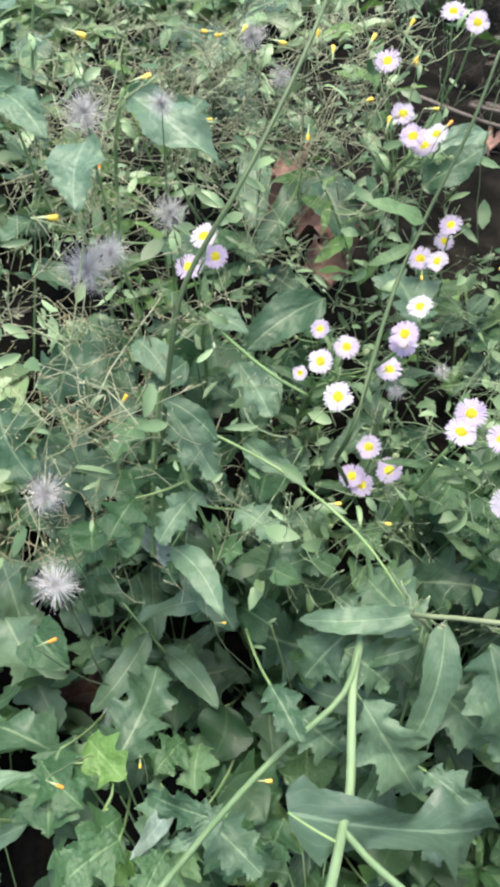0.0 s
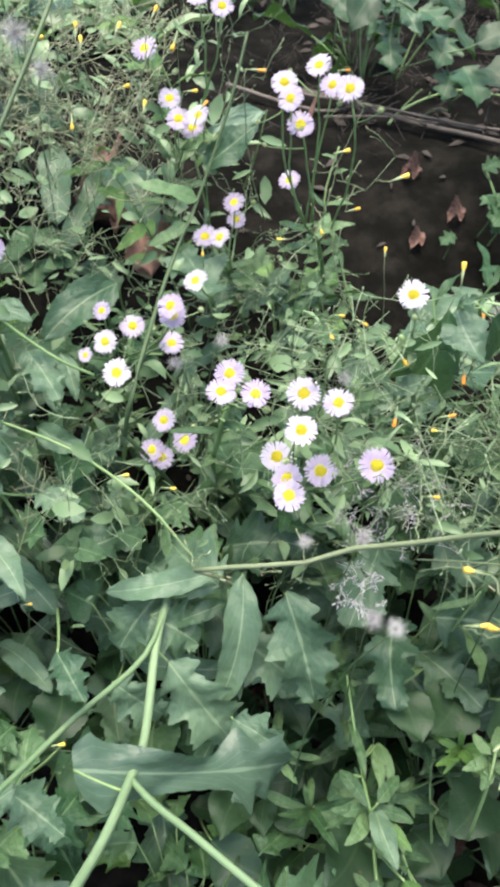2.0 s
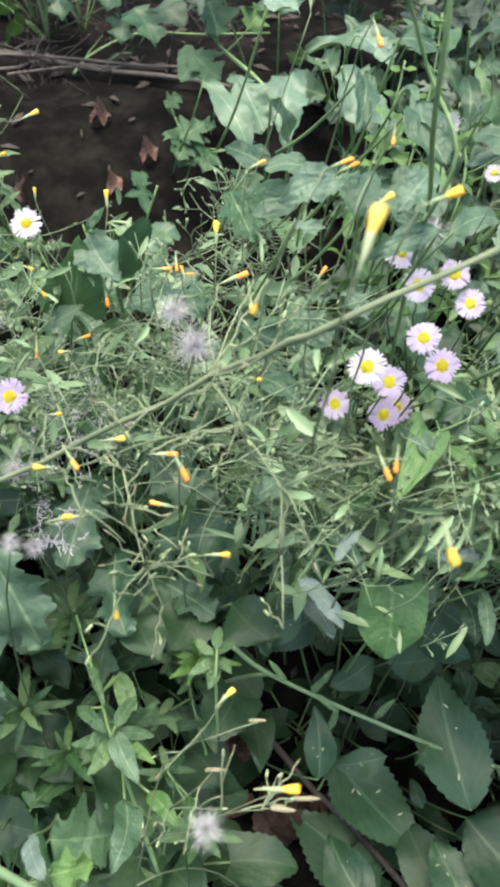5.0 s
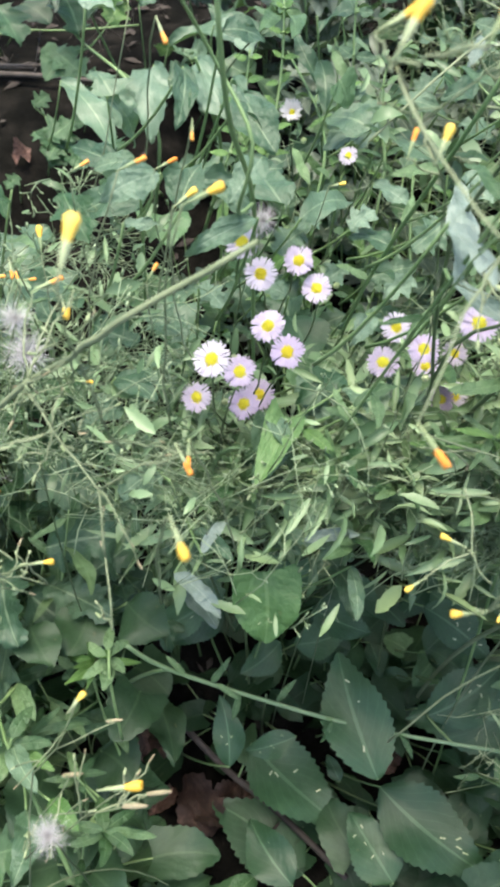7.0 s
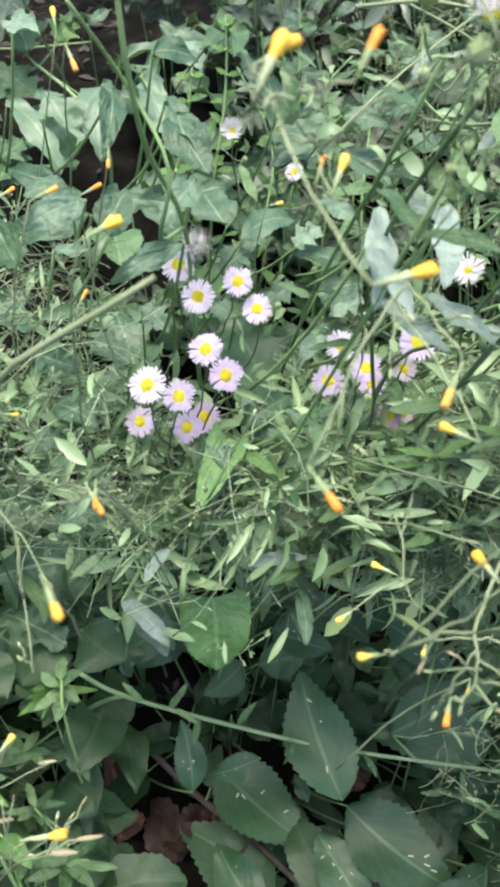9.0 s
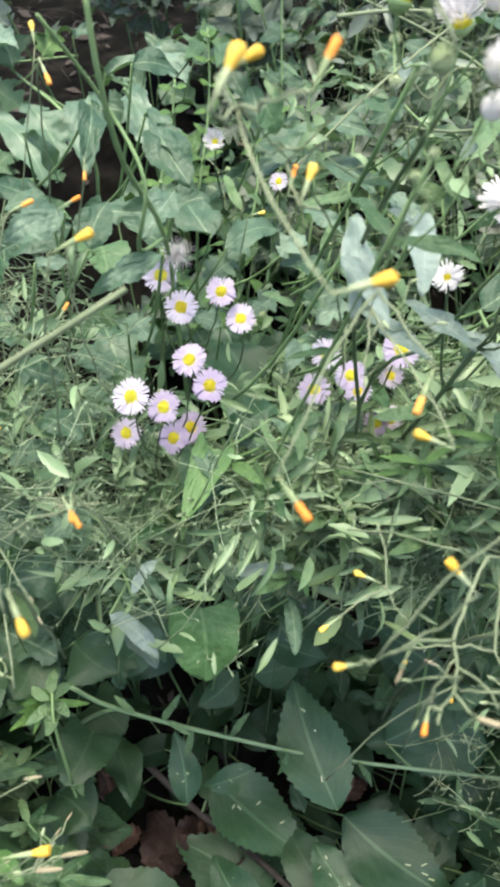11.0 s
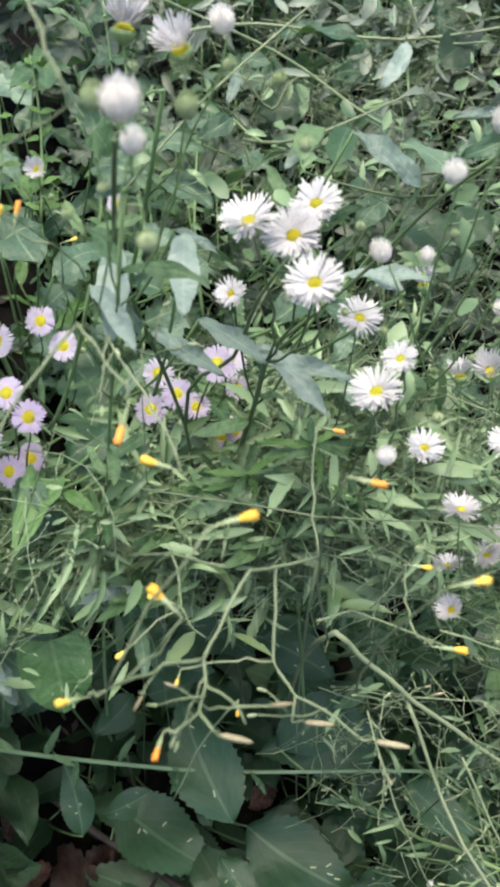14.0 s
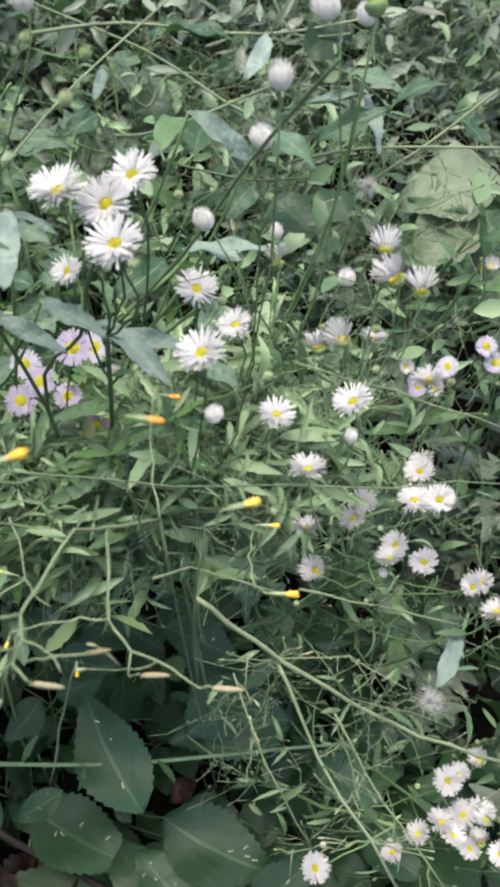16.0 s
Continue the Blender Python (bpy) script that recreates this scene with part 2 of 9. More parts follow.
def profile(kind, t):
    """Half width of a leaf blade of unit length at t along it."""
    if kind == "ovate":
        return 0.285 * math.sin(math.pi * t ** 0.8) ** 0.85 + 0.004
    if kind == "heart":
        return 0.46 * (math.sin(math.pi * min(1, t * 0.93 + 0.07) ** 0.5) ** 0.7) if t < 1 else 0
    if kind == "lance":
        return 0.105 * math.sin(math.pi * t ** 0.8) ** 0.9 + 0.008
    if kind == "lobed":
        w = 0.31 * math.sin(math.pi * t ** 0.8) ** 0.55
        saw = (t * 3.6 + 0.25) % 1.0
        return w * (0.42 + 0.58 * (saw / 0.72 if saw < 0.72 else (1 - saw) / 0.28)) + 0.012
    if kind == "maple":
        w = 0.50 * math.sin(math.pi * t ** 0.7) ** 0.7
        saw = (t * 2.7 + 0.55) % 1.0
        return w * (0.34 + 0.66 * (saw / 0.65 if saw < 0.65 else (1 - saw) / 0.35))
    if kind == "spear":
        w = 0.235 * math.sin(math.pi * t ** 0.75) ** 0.95
        return w * (0.80 + 0.20 * abs(math.sin(11 * t))) + 0.004
    if kind == "divided":
        w = 0.34 * math.sin(math.pi * (0.08 + 0.92 * t) ** 0.85) ** 0.7
        saw = (t * 4.4 + 0.2) % 1.0
        return w * (0.16 + 0.84 * (saw / 0.7 if saw < 0.7 else (1 - saw) / 0.3)) + 0.012
    if kind == "halberd":
        lobe = sum(h * max(0, 1 - abs(t - c) / w) for c, w, h in ((0.06, 0.07, 0.08), (0.70, 0.10, 0.20), (0.86, 0.08, 0.10)))
        return (0.125 + 0.03 * math.sin(9 * t) + lobe) * min(1, (1 - t) * 7) + 0.004
    if kind == "willow":
        return 0.105 * math.sin(math.pi * t ** 0.8) ** 0.75 + 0.004
    if kind == "strap":
        return 0.11 * math.sin(math.pi * min(1, t * 0.9 + 0.1)) ** 0.5 + 0.005
    return 0.3 * math.sin(math.pi * t)


def blade(name, material, kind, seed, droop=0.2, cup=0.12, teeth=0, tooth=0.03, wave=0.03, rows=18, cols=6, twist=0.15):
    """A leaf of unit length along +y with its face to +z: outline, teeth, keel, droop and waves of its own."""
    r = random.Random(seed)
    bm = bmesh.new()
    uvs = bm.loops.layers.uv.new("UVMap")
    grid, ph, ph2 = [], r.uniform(0, 6), r.uniform(0, 6)
    bent = r.uniform(-0.12, 0.12)
    for i in range(rows + 1):
        t = i / rows
        line = []
        for j in range(cols + 1):
            s = 2 * j / cols - 1
            w = profile(kind, t) * (1 + 0.10 * math.sin(5 * t + ph + (1 if s > 0 else 0)))
            if teeth:
                saw = (t * teeth) % 1.0
                w += tooth * (saw if abs(s) > 0.9 else 0) * (1 if 0.05 < t < 0.97 else 0)
            x = s * w
            z = cup * abs(x) * 1.5 + droop * 1.3 * (t - t * t) + wave * math.sin(11 * t + ph2 + 2 * s) * abs(s) * 1.0 + twist * x * math.sin(3 * t + ph)
            y = t + (0.10 * abs(s) * w if kind in ("lobed", "maple", "heart") else 0.5 * abs(s) * w if kind == "divided" else 0)
            if kind == "heart" and t < 0.12:
                y -= 0.16 * abs(s) ** 1.5
            line.append(bm.verts.new((x + bent * 2 * (t * t - t), y, z)))
        grid.append(line)
    for i in range(rows):
        for j in range(cols):
            f = bm.faces.new((grid[i][j], grid[i][j + 1], grid[i + 1][j + 1], grid[i + 1][j]))
            for lo, (a, b) in zip(f.loops, ((i, j), (i, j + 1), (i + 1, j + 1), (i + 1, j))):
                lo[uvs].uv = (b / cols, a / rows)
    return mesh_of(name, bm, material)


def frame_to(base, tip, face=UP, width=1.0):
    """The pose of a unit blade from base to tip with its face turned towards face."""
    base, tip, face = Vector(base), Vector(tip), Vector(face)
    y = tip - base
    n = y.length
    y.normalize()
    x = y.cross(face)
    x = x.normalized() if x.length > 1e-4 else Vector((1, 0, 0))
    z = x.cross(y)
    return Matrix.Translation(base) @ Matrix((x, y, z)).transposed().to_4x4() @ Matrix.Diagonal((n * width, n, n, 1))


def head_pose(at, face, size, spin=0.0):
    return Matrix.Translation(at) @ Vector(face).to_track_quat("Z", "Y").to_matrix().to_4x4() @ pose(0, 0, 0, 0, 0, spin) @ Matrix.Diagonal((size, size, size, 1))


def rays(name, material, seed, count=54, lift=0.10, spread=0.12, gap=0.0, close=0.0, width=0.021, ragged=0.0):
    """The narrow petals of one daisy head of unit diameter."""
    r = random.Random(seed)
    bm = bmesh.new()
    for k in range(count):
        if r.random() < gap:
            continue
        a = 2 * math.pi * k / count + r.uniform(-0.05, 0.05)
        n = 0.5 * r.uniform(0.80 - ragged, 1.04)
        w = width * r.uniform(0.8, 1.3)
        up = lift + r.uniform(-spread, spread) * 0.6
        c, s = math.cos(a), math.sin(a)
        sw = r.uniform(-0.05, 0.05)
        rows = []
        for t, ww in ((0.30, 0.6), (0.6, 1.0), (0.90, 1.0), (1.0, 0.65)):
            d, z, o = n * t * (1 - close * t), up * t * 0.5 - 0.04 * t * t + 0.012 * (k % 2), sw * t * t
            rows.append([bm.verts.new((d * c - (o + e * w * ww) * s, d * s + (o + e * w * ww) * c, z)) for e in (-1, 1)])
        for p, q in zip(rows, rows[1:]):
            bm.faces.new((p[0], p[1], q[1], q[0]))
    return mesh_of(name, bm, material)


def disc(name, material, seed, radius=0.19, height=0.09):
    """The domed yellow centre with its small florets."""
    r = random.Random(seed)
    bm = bmesh.new()
    for k in range(70):
        d = radius * math.sqrt((k + 0.5) / 70)
        a = k * 2.39996
        z = height * (1 - (d / radius) ** 2) + 0.01
        p = Vector((d * math.cos(a), d * math.sin(a), z))
        q = radius * 0.14 * r.uniform(0.8, 1.2)
        top = bm.verts.new(p + Vector((0, 0, q * 0.7)))
        ring = [bm.verts.new(p + Vector((q * math.cos(b), q * math.sin(b), -q * 0.5))) for b in (0.3, 1.87, 3.44, 5.01)]
        for i in range(4):
            bm.faces.new((ring[i], ring[(i + 1) % 4], top))
    base = [bm.verts.new((radius * math.cos(b), radius * math.sin(b), 0)) for b in (2 * math.pi * i / 12 for i in range(12))]
    mid = bm.verts.new((0, 0, height))
    for i in range(12):
        bm.faces.new((base[i], base[(i + 1) % 12], mid))
    return mesh_of(name, bm, material)


def turned(name, material, outline, sides=8, ridges=0.0):
    """A solid turned about z from (radius, z) pairs."""
    bm = bmesh.new()
    rings = [[bm.verts.new((r * (1 + ridges * (k % 2)) * math.cos(2 * math.pi * k / sides), r * (1 + ridges * (k % 2)) * math.sin(2 * math.pi * k / sides), z)) for k in range(sides)] for r, z in outline]
    for a, b in zip(rings, rings[1:]):
        for k in range(sides):
            bm.faces.new((a[k], a[(k + 1) % sides], b[(k + 1) % sides], b[k]))
    bm.faces.new(rings[0][::-1])
    bm.faces.new(rings[-1])
    return mesh_of(name, bm, material)


RAYS_LILAC = [rays("petals", LILAC, s, 104, 0.14, 0.22, 0.03, width=0.0215, ragged=0.0) for s in (1, 2, 3, 9)]
RAYS_WHITE = [rays("petals", WHITE, s, 170, 0.38, 0.55, 0.04, width=0.0175, ragged=0.08) for s in (4, 5, 6, 10)]
RAYS_SHUT = [rays("petals", WHITE, s, 120, 0.9, 0.5, 0.05, 0.18, 0.016, 0.10) for s in (7, 8)]


def pompom(name, material, seed, count=190):
    """A half-opened head: short petals packed into a ball."""
    r = random.Random(seed)
    bm = bmesh.new()
    bmesh.ops.create_uvsphere(bm, u_segments=12, v_segments=8, radius=0.39, matrix=Matrix.Translation((0, 0, 0.22)))
    for k in range(count):
        c = 1 - 1.35 * (k + 0.5) / count
        q, a = math.sqrt(max(0, 1 - c * c)), k * 2.39996
        d = Vector((q * math.cos(a), q * math.sin(a), c))
        side = Vector((-math.sin(a), math.cos(a), 0)) * 0.020
        along = (UP + 0.4 * Vector((r.uniform(-1, 1), r.uniform(-1, 1), r.uniform(-1, 1))) - d * 0.15).normalized()
        p = Vector((0, 0, 0.22)) + d * 0.37
        n = r.uniform(0.10, 0.22)
        rows = [p - side, p + side], [p + d * 0.06 + along * n * 0.6 - side, p + d * 0.06 + along * n * 0.6 + side], [p + d * 0.09 + along * n - side * 0.4, p + d * 0.09 + along * n + side * 0.4]
        v = [[bm.verts.new(x) for x in row] for row in rows]
        for x, y in zip(v, v[1:]):
            bm.faces.new((x[0], x[1], y[1], y[0]))
    return mesh_of(name, bm, material)


BALL_SCALE = 0.50
RAYS_BALL = [pompom("petals", PUFFY, s, 220) for s in (17, 18)]
BUD_FUZZ = pompom("bud", BUD, 19, 160)
DISC = disc("disc", YOLK, 1, 0.22, 0.10)
CUP = turned("calyx", CALYX, [(0.03, -0.22), (0.12, -0.17), (0.19, -0.06), (0.20, 0.01)], 10, 0.08)
TUBE_BUD = turned("bud", TIP, [(0.022, 0.0), (0.025, 0.24), (0.050, 0.34), (0.064, 0.54), (0.056, 0.68)], 8, 0.2)


def brush(name, material, seed, spread):
    """The closed florets at a bud's tip: ribbed, frayed at the end."""
    r = random.Random(seed)
    bm = bmesh.new()
    sides = 12
    rings = []
    for q, z, jag in ((0.054, 0.60, 0), (0.076, 0.70, 0), (0.096 * spread, 0.82, 0.015), (0.108 * spread, 0.94, 0.06), (0.070, 1.0, 0.05)):
        rings.append([bm.verts.new((q * (1 + 0.15 * (k % 2)) * math.cos(2 * math.pi * k / sides), q * (1 + 0.15 * (k % 2)) * math.sin(2 * math.pi * k / sides), z + r.uniform(-jag, jag))) for k in range(sides)])
    for a, b in zip(rings, rings[1:]):
        for k in range(sides):
            bm.faces.new((a[k], a[(k + 1) % sides], b[(k + 1) % sides], b[k]))
    bm.faces.new(rings[-1])
    return mesh_of(name, bm, material)


TUBE_TIP = brush("floret_tip", YELLOW, 1, 1.05)
TUBE_TIP_OLD = brush("floret_tip", ORANGE, 2, 0.8)
DRY_TIP = turned("bud", DRY, [(0.04, 0.0), (0.09, 0.1), (0.10, 0.6), (0.06, 0.9), (0.02, 1.0)], 6, 0.15)
GREEN_TIP = turned("bud", TIP, [(0.05, 0.0), (0.13, 0.15), (0.14, 0.55), (0.10, 0.85), (0.03, 1.0)], 6, 0.2)

LEAVES = {
    "lance": [blade("leaf", LANCE, "lance", s, droop=0.25, rows=10, cols=2, teeth=4, tooth=0.015) for s in (11, 12, 13)],
    "ovate": [blade("leaf", DARK, "ovate", s, droop=0.18, teeth=15, tooth=0.036, rows=60, cols=6) for s in (21, 22, 23)],
    "heart": [blade("leaf", MID, "heart", s, droop=0.25, teeth=9, tooth=0.04, rows=20, cols=6) for s in (31, 32)],
    "round": [blade("leaf", ROUND, "heart", s, droop=0.15, teeth=13, tooth=0.025, rows=28, cols=6) for s in (35, 36)],
    "maple": [blade("leaf", MID, "maple", s, droop=0.22, teeth=11, tooth=0.07, rows=34, cols=6, wave=0.05) for s in (41, 42, 43)],
    "lobed": [blade("leaf", GREY, "lobed", s, droop=0.2, teeth=11, tooth=0.05, rows=44, cols=6, wave=0.07) for s in (51, 52, 53, 54)],
    "strap": [blade("leaf", GREY, "willow", s, droop=0.25, rows=16, cols=4, teeth=6, tooth=0.016, wave=0.05) for s in (61, 62)],
    "broad": [blade("leaf", GREY, "ovate", s, droop=0.25, teeth=8, tooth=0.03, rows=20, cols=6, wave=0.05) for s in (71, 72)],
    "fresh": [blade("leaf", FRESH, "maple", s, droop=0.2, teeth=5, tooth=0.07, rows=16, cols=6, wave=0.05) for s in (81, 82)],
    "halberd": [blade("leaf", LETTUCE, "halberd", s, droop=0.15, teeth=23, tooth=0.012, rows=44, cols=6, wave=0.06) for s in (55, 56)],
    "bright": [blade("leaf", FRESH, "lance", s, droop=0.25, rows=10, cols=2, teeth=4, tooth=0.015) for s in (14, 15)],
    "oval": [blade("leaf", MID, "ovate", s, droop=0.18, teeth=15, tooth=0.02, rows=48, cols=6) for s in (24, 25)],
    # maple leaves in the dark green, so their shade sits in the colour
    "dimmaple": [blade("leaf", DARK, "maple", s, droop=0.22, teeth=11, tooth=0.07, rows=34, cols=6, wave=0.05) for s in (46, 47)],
    # darker copies of the ovate and heart leaves, shade in the colour
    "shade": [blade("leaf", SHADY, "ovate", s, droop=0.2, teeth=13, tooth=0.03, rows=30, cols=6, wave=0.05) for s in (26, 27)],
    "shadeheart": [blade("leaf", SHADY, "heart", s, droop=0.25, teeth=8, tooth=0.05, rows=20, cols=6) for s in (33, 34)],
    "palemaple": [blade("leaf", PALE, "maple", s, droop=0.22, teeth=11, tooth=0.07, rows=34, cols=6, wave=0.05) for s in (44, 45)],
    "pale": [blade("leaf", SILVER, "willow", s, droop=0.2, rows=16, cols=4, teeth=5, tooth=0.012, wave=0.04) for s in (63, 64)],
    "paleround": [blade("leaf", HOG, "ovate", s, droop=0.15, teeth=7, tooth=0.02, rows=24, cols=6, wave=0.05) for s in (76, 77)],
    "palebroad": [blade("leaf", PALE, "spear", s, droop=0.22, teeth=9, tooth=0.03, rows=36, cols=6, wave=0.07) for s in (73, 74, 75)],
    "mugwort": [blade("leaf", MUGWORT, "divided", s, droop=0.25, teeth=13, tooth=0.03, rows=40, cols=4, wave=0.08) for s in (57, 58, 59)],
    "dead": [blade("dead_leaf", LITTER, "ovate", s, droop=0.25, cup=0.9, teeth=7, tooth=0.06, wave=0.22, rows=22, cols=8, twist=1.6) for s in (91, 92, 93)],
}

# ---- the ground ----
def build_ground():
    bm = bmesh.new()
    xs = [-400, -60, -12, -4, -2] + [-1.2 + 0.045 * i for i in range(72)] + [2.6, 4, 12, 60, 400]
    ys = [-400, -60, -12, -4, -2] + [-1.0 + 0.045 * i for i in range(72)] + [2.8, 4, 12, 60, 400]
    grid = [[bm.verts.new((x, y, ground_z(x, y))) for x in xs] for y in ys]
    for a, b in zip(grid, grid[1:]):
        for i in range(len(xs) - 1):
            bm.faces.new((a[i], a[i + 1], b[i + 1], b[i]))
    return tagged(new("ground", mesh_of("ground", bm, SOIL)), "dark damp soil of a weedy bank, shade in its colour", "ground", kind="structure")


build_ground()


# ---- kinds of plants ----
HEADS, OPEN_LEAVES = [], []
# near the camera's path; pieces that would hide flowers from here are left out
VIEW_SIDE = Vector((0.18, -0.12, 0.67))


def fleabane(root, heads, white=False, fork=0.8, leaves=12, leaf=0.034, size=0.0172, stem=0.0016, buds=4, dark=False, label=""):
    """A fleabane: one stem that forks towards its flower heads. heads: (x, y, z), with a lean towards the light and a size each."""
    back = 0.16 if white else 0.03
    if root[0] > 0.3 and not white:
        dark, stem = True, stem * 0.7
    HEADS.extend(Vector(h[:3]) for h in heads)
    if white:
        fork, stem, leaf = 0.94, stem * 0.62, leaf * 0.55
    root = Vector((root[0], root[1] + back, ground_z(root[0], root[1] + back) - 0.01))
    ob = thing("fleabane", root, label or ("white daisy fleabane with open flowers and round buds on branching stems" if white else "pale lilac daisy fleabane with yellow centres in a loose cluster"), "wildflower", "fleabane flowers")
    tops = [Vector(h[:3]) for h in heads]
    mean = sum(tops, Vector()) / len(tops)
    node = root.lerp(mean, fork) + Vector((0, 0, 0.03))
    node.z = min(node.z, min(t.z for t in tops) - 0.02)
    bm = bmesh.new()
    main = bend(root, node, mid=(root + node) / 2 + Vector((rnd.uniform(-0.06, 0.06), rnd.uniform(-0.02, 0.05), 0.02)), steps=10, wob=0.0018)
    tube(bm, main, stem * 1.3, stem, 6)
    part("stem", mesh_of("stem", bm, DARK_STEM if dark else STEM), ob, Matrix.Identity(4))
    ends = []
    for h, top in zip(heads, tops):
        s = size * (h[4] if len(h) > 4 else 1.0) * rnd.uniform(0.92, 1.08)
        way = Vector((-0.25 - 0.2 * (top.x > 0.3) + rnd.uniform(-0.25, 0.25), rnd.uniform(-0.8, -0.3), 0.85)) if not white else Vector((-0.1 + rnd.uniform(-0.45, 0.45), (0.22 if root.x > 0.53 else -0.06) + rnd.uniform(-0.3, 0.3), 0.9))
        way.normalize()
        base = top - way * s * 0.2
        start = main[-1 - rnd.choice((0, 0, 1, 1, 2))]
        bm = bmesh.new()
        sway = Vector((rnd.uniform(-0.14, 0.14), rnd.uniform(-0.10, 0.10), 0)) * (base - start).length
        way_up = bend(start, base, mid=(start + base) / 2 + Vector((base.x - start.x, base.y - start.y, 0)) * 0.2 - way * 0.012 + sway, wob=0.0012)
        tube(bm, way_up, stem * 0.55, stem * 0.4)
        part("stalk", mesh_of("stalk", bm, DARK_STEM if dark else STEM), ob, Matrix.Identity(4))
        ends.append((h, top, s, way, way_up))
    bud_at = []
    for k in range(buds):
        h, top, s, way, way_up = ends[k % len(ends)]
        p = top + Vector((rnd.uniform(-0.02, 0.02), rnd.uniform(-0.02, 0.02), rnd.uniform(-0.022, -0.006)))
        bm = bmesh.new()
        tube(bm, bend(way_up[6], p, -0.002), stem * 0.35, stem * 0.25, 4)
        part("stalk", mesh_of("stalk", bm, STEM), ob, Matrix.Identity(4))
        bud_at.append((p, s))
    for h, top, s, way, way_up in ends:
        kind = h[3] if len(h) > 3 else "open"
        if kind == "ball":
            s *= BALL_SCALE
        m = head_pose(top, way, s, rnd.uniform(0, 360))
        data = RAYS_BALL if kind == "ball" else RAYS_SHUT if kind == "shut" else RAYS_WHITE if white else RAYS_LILAC
        if kind == "green":
            part("bud", BUD_FUZZ, ob, head_pose(top, way, s * 0.46), "round pale green bud")
            continue
        fl = part("flower_head", rnd.choice(data), ob, m)
        if kind != "ball":
            part("disc", DISC, fl, m @ Matrix.Diagonal((0.78, 0.78, 1, 1)) if white else m, "domed yellow centre")
        part("calyx", CUP, fl, m if kind != "ball" else m @ Matrix.Diagonal((0.8, 0.8, 0.8, 1)), "green cup")
    for p, s in bud_at:
        part("bud", BUD_FUZZ, ob, head_pose(p, (rnd.uniform(-0.5, 0.5), -0.3, 1), s * rnd.uniform(0.18, 0.30)), "small round pale green bud")
    for k in range(leaves):
        t = 0.3 + 0.7 * (k + rnd.random()) / leaves
        i = min(int(t * (len(main) - 1)), len(main) - 2)
        p = main[i].lerp(main[i + 1], t * (len(main) - 1) - i)
        a = k * 2.4 + rnd.uniform(-0.4, 0.4)
        n = leaf * rnd.uniform(0.6, 1.2)
        part("leaf", rnd.choice(LEAVES["lance"]), ob, frame_to(p, p + n * Vector((math.cos(a), math.sin(a), rnd.uniform(-0.1, 0.6))), (0, -0.5, 0.85), rnd.uniform(0.7, 1.2)))
    return ob


def weed(name, label, category, root, stems, leaves):
    """A leafy weed: stems through given points, each leaf blade from its base to its tip, joined to the nearest stem by a stalk."""
    root = Vector((root[0], root[1], ground_z(*root) - 0.01))
    ob = thing(name, root, label, category)
    ways = [[Vector(p) for p in pts] for pts, _, _, _ in stems]
    for k, ((pts, r0, r1, material), way) in enumerate(zip(stems, ways)):
        bm = bmesh.new()
        first = min(way, key=lambda p: (p - root).length) if k == 0 else None
        tube(bm, smooth(way), r0, r1, 7)
        if k == 0:
            tube(bm, bend(root, first, mid=(root + first) / 2 + UP * 0.03), r0, r0 * 0.9, 6)
        part("stem", mesh_of("stem", bm, material), ob, Matrix.Identity(4))
    joints = [p for way in ways for p in smooth(way)]
    for kind, base, tip, width in leaves:
        base = Vector(base)
        near = min(joints, key=lambda p: (p - base).length + max(0, p.z - base.z))
        if (near - base).length > 0.04:
            near = base + Vector((rnd.uniform(-0.02, 0.02), rnd.uniform(0.04, 0.08), -rnd.uniform(0.06, 0.12)))
        if (near - base).length > 0.004:
            bm = bmesh.new()
            tube(bm, bend(near, base, -0.1 * (near - base).length, 5), 0.0010, 0.0007, 5)
            part("stalk", mesh_of("stalk", bm, STEM), ob, Matrix.Identity(4))
        face = Vector((rnd.uniform(-0.25, 0.25), -0.55 + rnd.uniform(-0.3, 0.3), 0.85))
        m = frame_to(base, tip, face, width)
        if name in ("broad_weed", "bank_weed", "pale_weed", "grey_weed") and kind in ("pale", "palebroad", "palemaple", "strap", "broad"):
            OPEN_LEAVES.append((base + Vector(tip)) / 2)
        blade_ob = part("leaf", rnd.choice(LEAVES[kind]), ob, m)
        if category == "bramble":
            bm = bmesh.new()
            for k in range(rnd.choice((3, 4, 5))):
                p, a = Vector((rnd.uniform(-0.13, 0.13), rnd.uniform(0.2, 0.8), 0)), rnd.uniform(0, 6.3)
                p.z = 0.18 * abs(p.x) + 0.234 * (p.y - p.y * p.y) + 0.02
                d, e = Vector((math.cos(a), math.sin(a), 0)) * 0.024, Vector((-math.sin(a), math.cos(a), 0)) * 0.006
                bm.faces.new([bm.verts.new(p + q) for q in (-d - e, d * 0.9 - e, d, d * 0.9 + e, -d + e)])
            part("fallen_petals", mesh_of("fallen_petals", bm, BUD), blade_ob, m, "thin pale fallen petals", kind="stuff")
    return ob


def smooth(pts, steps=4):
    """A rounded way through the given points."""
    pts = [Vector(p) for p in pts]
    out = [pts[0]]
    for i in range(len(pts) - 1):
        a, b, c, d = pts[max(i - 1, 0)], pts[i], pts[i + 1], pts[min(i + 2, len(pts) - 1)]
        for k in range(1, steps + 1):
            t = k / steps
            out.append(0.5 * ((2 * b) + (c - a) * t + (2 * a - 5 * b + 4 * c - d) * t * t + (3 * b - a - 3 * c + d) * t ** 3))
    return out


